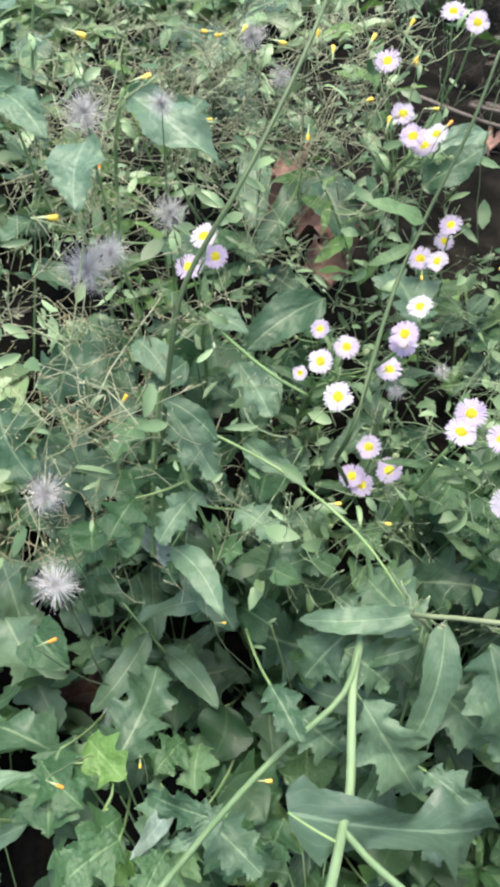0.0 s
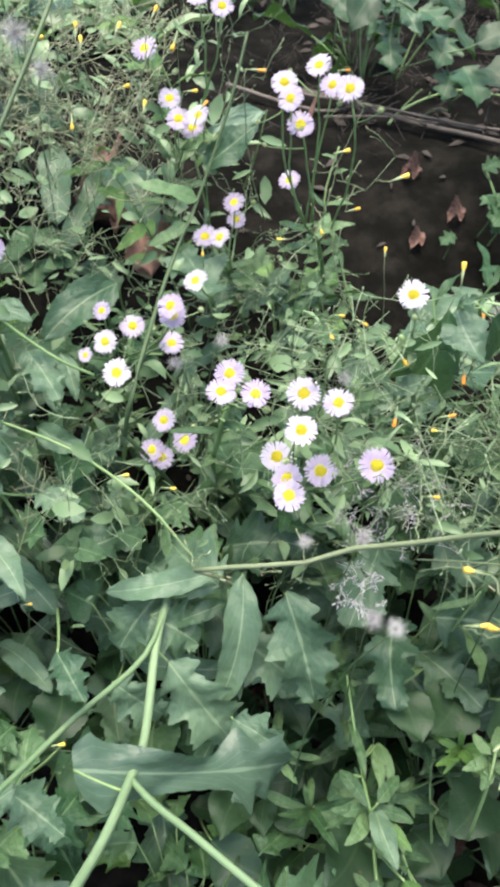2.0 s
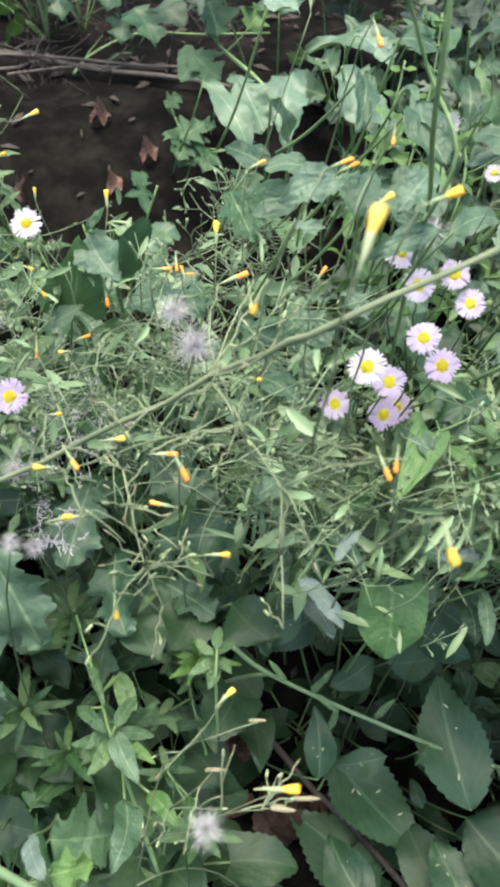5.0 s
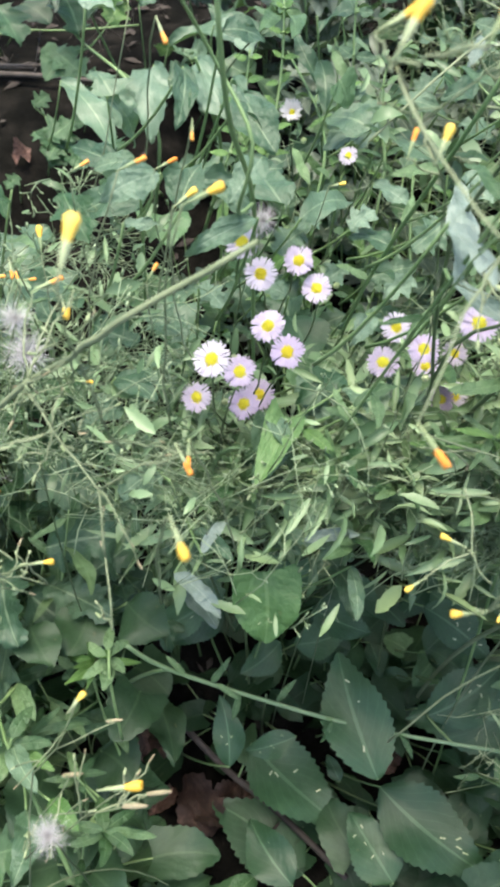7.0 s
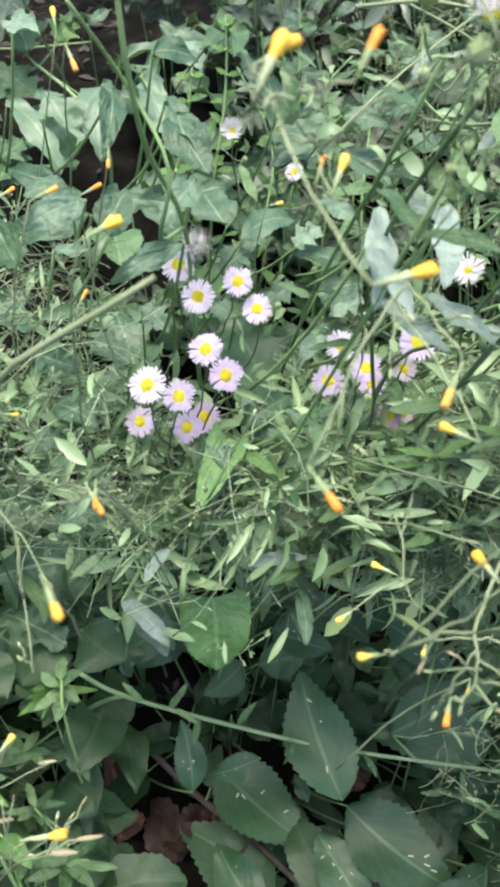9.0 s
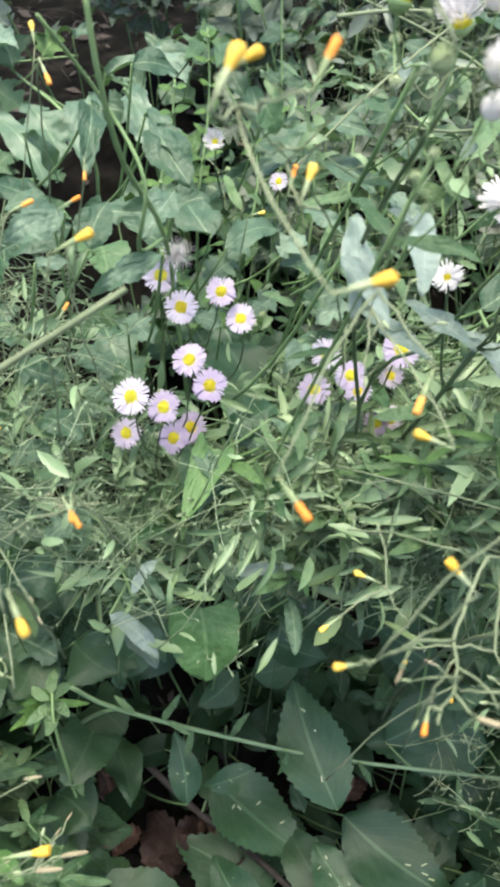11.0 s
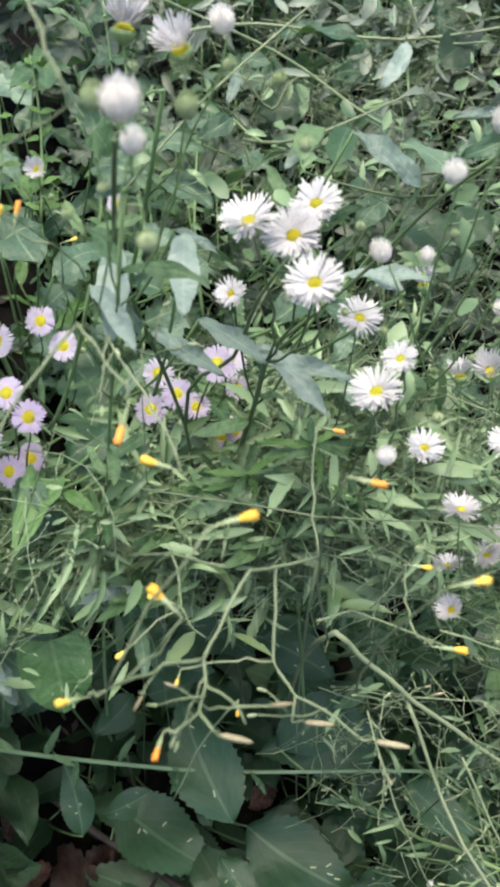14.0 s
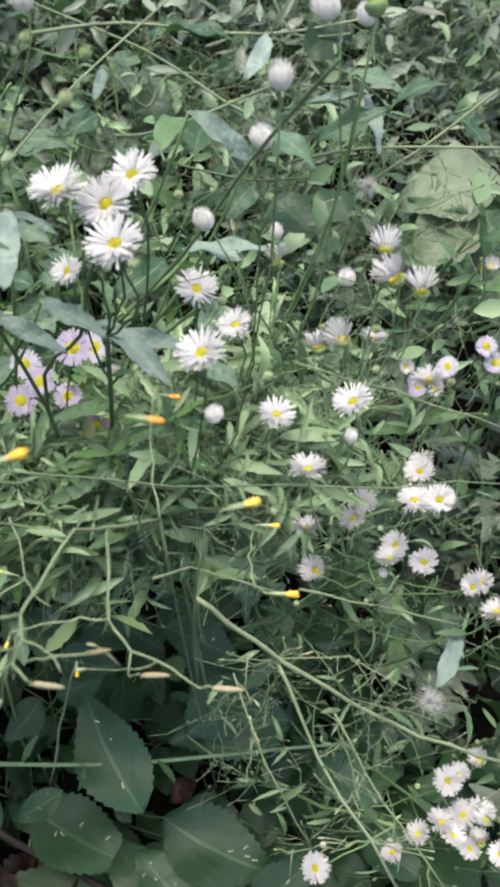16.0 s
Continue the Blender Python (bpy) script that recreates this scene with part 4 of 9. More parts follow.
weed("ground_ivy", "lobed soft green leaves crowded low on the bank", "weed", (-0.02, 0.3),
     [([(-0.096, 0.355, 0.12), (-0.112, 0.397, 0.18), (-0.094, 0.466, 0.24)], 0.0014, 0.001, STEM),
      ([(-0.096, 0.355, 0.12), (-0.093, 0.24, 0.2)], 0.0014, 0.001, STEM)],
     [("maple", (-0.087, 0.401, 0.24), (-0.07, 0.376, 0.22), 1.1),
      ("maple", (-0.128, 0.421, 0.25), (-0.134, 0.41, 0.23), 1.2),
      ("maple", (-0.116, 0.399, 0.25), (-0.105, 0.382, 0.22), 1.2),
      ("heart", (-0.047, 0.457, 0.3), (-0.026, 0.44, 0.28), 1.1),
      ("heart", (-0.031, 0.469, 0.3), (-0.009, 0.488, 0.3), 1.1),
      ("heart", (-0.066, 0.476, 0.3), (-0.092, 0.51, 0.3), 1.1),
      ("fresh", (-0.082, 0.336, 0.17), (-0.073, 0.314, 0.15), 1.1),
      ("fresh", (-0.064, 0.35, 0.17), (-0.069, 0.387, 0.17), 1.1),
      ("maple", (-0.09, 0.272, 0.23), (-0.105, 0.239, 0.22), 1.2),
      ("maple", (-0.115, 0.244, 0.27), (-0.115, 0.195, 0.26), 1.1)]
     + [("maple", (-0.07, 0.182, 0.29), (-0.097, 0.16, 0.29), 1.1),
      ("maple", (-0.044, 0.172, 0.3), (-0.054, 0.148, 0.3), 1.1),
      ("maple", (-0.019, 0.191, 0.29), (0.002, 0.168, 0.28), 1.1),
      ("maple", (-0.119, 0.373, 0.2), (-0.124, 0.35, 0.18), 1.3),
      ("maple", (-0.045, 0.366, 0.2), (-0.058, 0.344, 0.18), 1.3),
      ("maple", (-0.021, 0.3, 0.2), (-0.009, 0.28, 0.18), 1.3),
      ("maple", (0.022, 0.231, 0.2), (0.014, 0.214, 0.18), 1.3),
      ("maple", (-0.032, 0.262, 0.24), (-0.034, 0.229, 0.24), 1.0),
      ("heart", (-0.151, 0.339, 0.25), (-0.125, 0.318, 0.24), 1.0)])
weed("bank_weed", "pale grey-green pointed leaves of an upright weed on the bank", "weed", (0.520, 0.660),
     [([(0.478, 0.588, 0.303), (0.483, 0.572, 0.411), (0.481, 0.724, 0.426)], 0.0018, 0.0012, STEM),
      ([(0.514, 0.557, 0.285), (0.526, 0.530, 0.379), (0.488, 0.492, 0.483)], 0.0018, 0.0012, STEM),
      ([(0.522, 0.689, 0.386), (0.485, 0.720, 0.421), (0.469, 0.738, 0.450)], 0.0016, 0.001, STEM)],
     [("palebroad", (0.503, 0.605, 0.438), (0.465, 0.544, 0.400), 0.92),
      ("palebroad", (0.498, 0.510, 0.474), (0.492, 0.438, 0.441), 0.76),
      ("palebroad", (0.324, 0.202, 0.565), (0.297, 0.205, 0.559), 1.14),
      ("maple", (0.299, 0.262, 0.536), (0.298, 0.232, 0.524), 0.67),
      ("strap", (0.407, 0.578, 0.456), (0.415, 0.504, 0.421), 1.35),
      ("maple", (0.475, 0.712, 0.439), (0.478, 0.758, 0.466), 0.94),
      ("broad", (0.557, 0.687, 0.420), (0.657, 0.623, 0.422), 0.49),
      ("palebroad", (0.537, 0.705, 0.454), (0.564, 0.703, 0.462), 0.80),
      ("fresh", (0.505, 0.710, 0.442), (0.530, 0.723, 0.456), 1.09),
      ("lobed", (0.449, 0.609, 0.444), (0.449, 0.552, 0.415), 0.95),
      ("maple", (0.434, 0.672, 0.368), (0.403, 0.646, 0.351), 1.07),
      ("maple", (0.410, 0.661, 0.372), (0.440, 0.668, 0.380), 1.11),
      ("maple", (0.457, 0.742, 0.418), (0.473, 0.705, 0.400), 0.99),
      ("heart", (0.466, 0.734, 0.413), (0.436, 0.721, 0.400), 1.15),
      ("bright", (0.520, 0.478, 0.415), (0.539, 0.495, 0.428), 1.41),
      ("bright", (0.522, 0.474, 0.416), (0.552, 0.493, 0.434), 1.21),
      ("bright", (0.519, 0.474, 0.411), (0.526, 0.505, 0.426), 1.23),
      ("fresh", (0.533, 0.482, 0.410), (0.540, 0.466, 0.406), 1.11),
      ("broad", (0.572, 0.535, 0.469), (0.602, 0.544, 0.484), 1.09),
      ("palebroad", (0.313, 0.224, 0.534), (0.327, 0.214, 0.534), 0.83),
      ("broad", (0.330, 0.199, 0.547), (0.348, 0.213, 0.557), 1.10),
      ("palebroad", (0.344, 0.157, 0.560), (0.313, 0.162, 0.551), 0.61),
      ("palebroad", (0.244, 0.341, 0.485), (0.250, 0.307, 0.471), 1.37),
      ("broad", (0.333, 0.247, 0.547), (0.314, 0.256, 0.546), 1.10),
      ("maple", (0.429, 0.523, 0.397), (0.405, 0.506, 0.385), 1.03),
      ("palebroad", (0.385, 0.222, 0.546), (0.360, 0.211, 0.535), 1.17),
      ("broad", (0.400, 0.264, 0.558), (0.396, 0.227, 0.543), 1.00)])
weed("bank_weed", "broad mid-green leaf over a tangle of thin stems", "weed", (0.27, 0.44),
     [([(0.28, 0.42, 0.2), (0.263, 0.371, 0.42), (0.261, 0.346, 0.48)], 0.002, 0.0014, STEM)],
     [("ovate", (0.258, 0.323, 0.49), (0.268, 0.331, 0.46), 2.0),
      ("heart", (0.227, 0.342, 0.44), (0.237, 0.332, 0.49), 0.7),
      ("lobed", (0.242, 0.336, 0.49), (0.249, 0.328, 0.5), 1.0),
      ("broad", (0.279, 0.258, 0.47), (0.278, 0.271, 0.48), 1.0),
      ("broad", (0.206, 0.327, 0.44), (0.231, 0.326, 0.45), 0.8)])
weed("tall_weed", "tall thick-stemmed weed with wide grey-green leaves", "weed", (0.42, 0.32),
     [([(0.42, 0.31, 0.1), (0.38, 0.226, 0.46), (0.362, 0.191, 0.545), (0.334, 0.157, 0.6), (0.325, 0.145, 0.635), (0.325, 0.145, 0.66)], 0.0012, 0.0009, STEM),
      ([(0.362, 0.191, 0.545), (0.332, 0.151, 0.57), (0.334, 0.142, 0.6), (0.333, 0.163, 0.62), (0.312, 0.152, 0.655)], 0.0009, 0.0006, STEM)],
     [("broad", (0.366, 0.259, 0.58), (0.344, 0.225, 0.57), 0.51),
      ("palebroad", (0.403, 0.280, 0.559), (0.395, 0.238, 0.549), 0.48),
      ("strap", (0.357, 0.34, 0.54), (0.374, 0.353, 0.5), 1.3),
      ("broad", (0.36, 0.3, 0.5), (0.316, 0.328, 0.48), 0.7),
      ("lobed", (0.373, 0.313, 0.5), (0.409, 0.279, 0.5), 0.6),
      ("broad", (0.377, 0.219, 0.52), (0.364, 0.239, 0.53), 0.6),
      ("broad", (0.357, 0.34, 0.5), (0.343, 0.376, 0.5), 0.7),
      ("broad", (0.403, 0.289, 0.58), (0.427, 0.287, 0.57), 1.0),
      ("palebroad", (0.346, 0.317, 0.600), (0.348, 0.290, 0.600), 1.16),
      ("broad", (0.543, 0.341, 0.47), (0.528, 0.374, 0.47), 1.6)]
     + [("broad", (0.563, 0.341, 0.46), (0.574, 0.297, 0.45), 1.0),
      ("heart", (0.531, 0.364, 0.5), (0.538, 0.361, 0.48), 1.3),
      ("heart", (0.641, 0.383, 0.47), (0.657, 0.378, 0.45), 1.3),
      ("broad", (0.431, 0.275, 0.48), (0.44, 0.317, 0.48), 1.0),
      ("strap", (0.432, 0.259, 0.48), (0.476, 0.271, 0.47), 1.5),
      ("heart", (0.414, 0.229, 0.4), (0.42, 0.208, 0.38), 1.0)])
weed("bramble", "dark oval toothed bramble leaves on an arching pale stem", "bramble", (0.24, 0.28),
     [([(0.258, 0.189, 0.27), (0.278, 0.175, 0.242), (0.337, 0.135, 0.2), (0.394, 0.095, 0.17), (0.48, 0.031, 0.15), (0.522, -0.001, 0.14)], 0.0016, 0.0013, PALE_STEM),
      ([(0.293, 0.243, 0.05), (0.311, 0.178, 0.04), (0.33, 0.129, 0.035), (0.351, 0.057, 0.03)], 0.003, 0.0026, BARK)],
     [("round", (0.324, 0.125, 0.376), (0.312, 0.106, 0.343), 1.05),
      ("ovate", (0.377, 0.069, 0.16), (0.399, 0.151, 0.19), 0.82),
      ("ovate", (0.335, 0.173, 0.07), (0.365, 0.088, 0.05), 0.95),
      ("ovate", (0.397, 0.084, 0.09), (0.431, -0.002, 0.07), 0.9),
      ("ovate", (0.505, 0.051, 0.13), (0.425, 0.098, 0.15), 0.86),
      ("ovate", (0.369, 0.028, 0.07), (0.369, 0.084, 0.08), 1.12),
      ("ovate", (0.307, 0.067, 0.06), (0.305, 0.125, 0.06), 0.95),
      ("ovate", (0.296, 0.134, 0.15), (0.311, 0.171, 0.18), 0.69),
      ("ovate", (0.351, 0.132, 0.14), (0.315, 0.146, 0.13), 0.77),
      ("ovate", (0.463, -0.003, 0.06), (0.424, 0.004, 0.06), 1.2)]
     + [("ovate", (0.247, 0.206, 0.1), (0.22, 0.193, 0.09), 0.86),
      ("ovate", (0.332, 0.231, 0.2), (0.284, 0.243, 0.18), 0.86),
      ("ovate", (0.399, 0.187, 0.2), (0.433, 0.155, 0.18), 0.86),
      ("ovate", (0.471, 0.144, 0.2), (0.499, 0.096, 0.17), 0.95),
      ("lance", (0.301, 0.16, 0.225), (0.318, 0.162, 0.24), 1.0),
      ("lance", (0.304, 0.158, 0.224), (0.313, 0.145, 0.215), 1.0),
      ("lance", (0.337, 0.136, 0.2), (0.355, 0.139, 0.21), 1.0),
      ("lance", (0.367, 0.112, 0.185), (0.354, 0.106, 0.175), 1.0),
      ("lance", (0.406, 0.085, 0.168), (0.406, 0.068, 0.16), 1.0),
      ("lance", (0.316, 0.15, 0.215), (0.305, 0.141, 0.2), 1.0)]
     + [("lance", (0.287, 0.169, 0.236), (0.28, 0.18, 0.25), 1.0),
      ("strap", (0.306, 0.197, 0.3), (0.315, 0.17, 0.27), 1.6),
      ("ovate", (0.245, 0.281, 0.18), (0.204, 0.282, 0.16), 0.95),
      ("ovate", (0.474, 0.097, 0.16), (0.513, 0.081, 0.17), 0.86),
      ("ovate", (0.487, -0.034, 0.1), (0.492, -0.09, 0.1), 0.86),
      ("ovate", (0.496, 0.017, 0.13), (0.507, -0.038, 0.12), 0.86),
      ("ovate", (0.435, 0.088, 0.16), (0.497, 0.084, 0.18), 0.95)])
weed("tall_weed", "large pale green leaf of a weed behind the white daisies", "weed", (0.8, 0.22),
     [([(0.8, 0.22, 0.2), (0.73, 0.085, 0.43)], 0.002, 0.0015, STEM)],
     [("broad", (0.77, 0.086, 0.42), (0.751, 0.04, 0.42), 1.0),
      ("pale", (0.515, 0.07, 0.57), (0.503, 0.091, 0.59), 1.5),
      ("broad", (0.662, 0.161, 0.5), (0.69, 0.127, 0.52), 0.5)])
weed("tall_fleabane", "dark forked stem with long blue-green leaves under white daisies", "wildflower", (0.47, 0.18),
     [([(0.47, 0.18, 0.2), (0.423, 0.127, 0.46), (0.429, 0.09, 0.52), (0.427, 0.069, 0.56), (0.438, 0.06, 0.58)], 0.001, 0.0007, DARK_STEM),
      ([(0.423, 0.127, 0.46), (0.414, 0.122, 0.5), (0.393, 0.1, 0.56), (0.376, 0.074, 0.6), (0.359, 0.032, 0.655)], 0.001, 0.0007, DARK_STEM),
      ([(0.441, 0.083, 0.52), (0.462, 0.053, 0.56), (0.471, 0.025, 0.6), (0.462, -0.02, 0.645)], 0.0008, 0.0006, DARK_STEM)],
     [("pale", (0.401, 0.106, 0.54), (0.413, 0.075, 0.528), 0.94),
      ("pale", (0.429, 0.075, 0.53), (0.454, 0.045, 0.52), 0.79),
      ("pale", (0.431, 0.081, 0.53), (0.432, 0.037, 0.518), 0.86),
      ("pale", (0.387, 0.095, 0.59), (0.362, 0.063, 0.578), 1.08),
      ("pale", (0.435, 0.131, 0.56), (0.445, 0.116, 0.55), 0.86),
      ("pale", (0.49, 0.053, 0.54), (0.482, 0.081, 0.54), 1.15),
      ("broad", (0.448, 0.086, 0.53), (0.482, 0.094, 0.53), 0.8),
      ("broad", (0.482, 0.091, 0.52), (0.493, 0.083, 0.5), 0.9),
      ("pale", (0.484, 0.077, 0.54), (0.505, 0.052, 0.54), 1.08),
      ("pale", (0.39, 0.093, 0.55), (0.384, 0.089, 0.57), 0.94)])
weed("leaning_stalk", "thick pale stalk leaning across the weeds behind the white daisies", "weed", (0.62, 0.3),
     [([(0.715, 0.264, 0.47), (0.714, 0.297, 0.475), (0.722, 0.393, 0.49), (0.72, 0.522, 0.5), (0.717, 0.637, 0.51)], 0.0013, 0.0011, TWIG),
      ([(0.586, 0.216, 0.5), (0.616, 0.17, 0.49), (0.664, 0.153, 0.48)], 0.0008, 0.0007, DARK_STEM)],
     [("lobed", (0.772, 0.449, 0.48), (0.795, 0.383, 0.48), 0.6),
      ("lance", (0.594, 0.229, 0.5), (0.637, 0.254, 0.5), 1.4),
      ("lance", (0.603, 0.209, 0.5), (0.649, 0.241, 0.5), 1.4),
      ("strap", (0.621, 0.173, 0.52), (0.633, 0.136, 0.5), 1.6)])
weed("hanging_weed", "silvery drooping leaves and folded green leaves beside the tangle", "weed", (0.36, 0.22),
     [([(0.36, 0.22, 0.2), (0.364, 0.165, 0.38), (0.377, 0.17, 0.43)], 0.0011, 0.0008, DARK_STEM),
      ([(0.34, 0.2, 0.2), (0.302, 0.16, 0.38), (0.297, 0.17, 0.42)], 0.001, 0.0007, DARK_STEM)],
     [("broad", (0.358, 0.178, 0.43), (0.329, 0.141, 0.425), 0.85),
      ("broad", (0.402, 0.199, 0.42), (0.38, 0.173, 0.42), 1.1),
      ("strap", (0.296, 0.144, 0.41), (0.304, 0.12, 0.405), 1.3),
      ("pale", (0.292, 0.129, 0.41), (0.312, 0.14, 0.41), 1.2),
      ("strap", (0.335, 0.127, 0.4), (0.351, 0.108, 0.395), 1.3),
      ("pale", (0.342, 0.116, 0.4), (0.368, 0.104, 0.4), 1.1),
      ("strap", (0.362, 0.102, 0.38), (0.348, 0.076, 0.375), 1.2),
      ("pale", (0.285, 0.153, 0.37), (0.295, 0.121, 0.36), 1.3),
      ("broad", (0.293, 0.211, 0.44), (0.271, 0.212, 0.44), 1.0),
      ("broad", (0.296, 0.224, 0.45), (0.306, 0.196, 0.45), 0.9)]
     + [("palebroad", (0.454, 0.213, 0.430), (0.427, 0.199, 0.430), 0.85),
      ("palebroad", (0.384, 0.187, 0.420), (0.393, 0.160, 0.420), 0.76),
      ("broad", (0.436, 0.149, 0.41), (0.425, 0.176, 0.41), 0.7),
      ("lobed", (0.437, 0.116, 0.38), (0.404, 0.114, 0.38), 1.1),
      ("lobed", (0.295, 0.18, 0.42), (0.271, 0.174, 0.42), 1.1),
      ("broad", (0.46, 0.118, 0.4), (0.452, 0.138, 0.41), 0.9),
      ("lobed", (0.3, 0.258, 0.46), (0.314, 0.232, 0.46), 1.1),
      ("lobed", (0.342, 0.232, 0.45), (0.333, 0.262, 0.45), 1.1)])
weed("bramble_seedling", "broad dark leaves in the shade under the tangle", "bramble seedling", (0.36, 0.2),
     [([(0.36, 0.2, 0.03), (0.36, 0.19, 0.1)], 0.0012, 0.001, DARK_STEM)],
     [("ovate", (0.268, 0.342, 0.17), (0.298, 0.305, 0.15), 1.0),
      ("ovate", (0.321, 0.308, 0.16), (0.274, 0.303, 0.14), 1.0),
      ("ovate", (0.358, 0.252, 0.15), (0.31, 0.254, 0.13), 1.0),
      ("ovate", (0.442, 0.22, 0.16), (0.466, 0.181, 0.14), 1.0),
      ("ovate", (0.455, 0.206, 0.15), (0.41, 0.206, 0.13), 1.0),
      ("ovate", (0.518, 0.182, 0.16), (0.477, 0.173, 0.14), 1.0),
      ("ovate", (0.528, 0.151, 0.15), (0.573, 0.14, 0.15), 1.0),
      ("ovate", (0.485, 0.145, 0.12), (0.531, 0.151, 0.13), 1.0),
      ("ovate", (0.533, 0.106, 0.13), (0.579, 0.118, 0.14), 1.0),
      ("ovate", (0.386, 0.21, 0.13), (0.346, 0.207, 0.12), 1.0)]
     + [("heart", (0.325, 0.267, 0.15), (0.358, 0.277, 0.16), 0.9),
      ("ovate", (0.442, 0.239, 0.16), (0.4, 0.256, 0.15), 1.0),
      ("ovate", (0.463, 0.209, 0.15), (0.477, 0.164, 0.14), 1.0),
      ("ovate", (0.505, 0.17, 0.16), (0.515, 0.128, 0.15), 1.0),
      ("ovate", (0.395, 0.202, 0.13), (0.436, 0.186, 0.14), 1.0),
      ("ovate", (0.499, 0.103, 0.12), (0.486, 0.14, 0.13), 1.0),
      ("ovate", (0.553, 0.066, 0.13), (0.543, 0.106, 0.14), 1.0)])
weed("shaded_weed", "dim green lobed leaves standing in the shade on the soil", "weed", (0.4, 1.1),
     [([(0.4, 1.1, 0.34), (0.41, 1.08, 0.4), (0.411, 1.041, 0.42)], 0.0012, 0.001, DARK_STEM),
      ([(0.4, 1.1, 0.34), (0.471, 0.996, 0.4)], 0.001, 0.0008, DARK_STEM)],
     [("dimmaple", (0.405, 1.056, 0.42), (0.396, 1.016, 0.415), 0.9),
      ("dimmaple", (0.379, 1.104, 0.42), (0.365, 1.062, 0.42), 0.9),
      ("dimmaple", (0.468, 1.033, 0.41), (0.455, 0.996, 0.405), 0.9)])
weed("ground_ivy", "small lobed leaves trailing over the edge of the dark soil", "weed", (0.47, 0.72),
     [([(0.47, 0.72, 0.3), (0.428, 0.682, 0.35), (0.436, 0.755, 0.36)], 0.001, 0.0008, STEM),
      ([(0.428, 0.682, 0.35), (0.458, 0.638, 0.36)], 0.001, 0.0008, STEM)],
     [("maple", (0.405, 0.686, 0.37), (0.414, 0.664, 0.365), 1.0),
      ("maple", (0.419, 0.66, 0.365), (0.4, 0.643, 0.36), 1.1),
      ("maple", (0.441, 0.687, 0.37), (0.453, 0.672, 0.37), 1.0),
      ("maple", (0.437, 0.645, 0.36), (0.416, 0.62, 0.355), 1.0),
      ("maple", (0.425, 0.742, 0.37), (0.445, 0.747, 0.375), 1.0),
      ("maple", (0.459, 0.629, 0.37), (0.463, 0.603, 0.37), 1.0),
      ("heart", (0.468, 0.71, 0.38), (0.484, 0.709, 0.385), 1.0),
      ("maple", (0.376, 0.67, 0.34), (0.359, 0.661, 0.335), 0.9)])
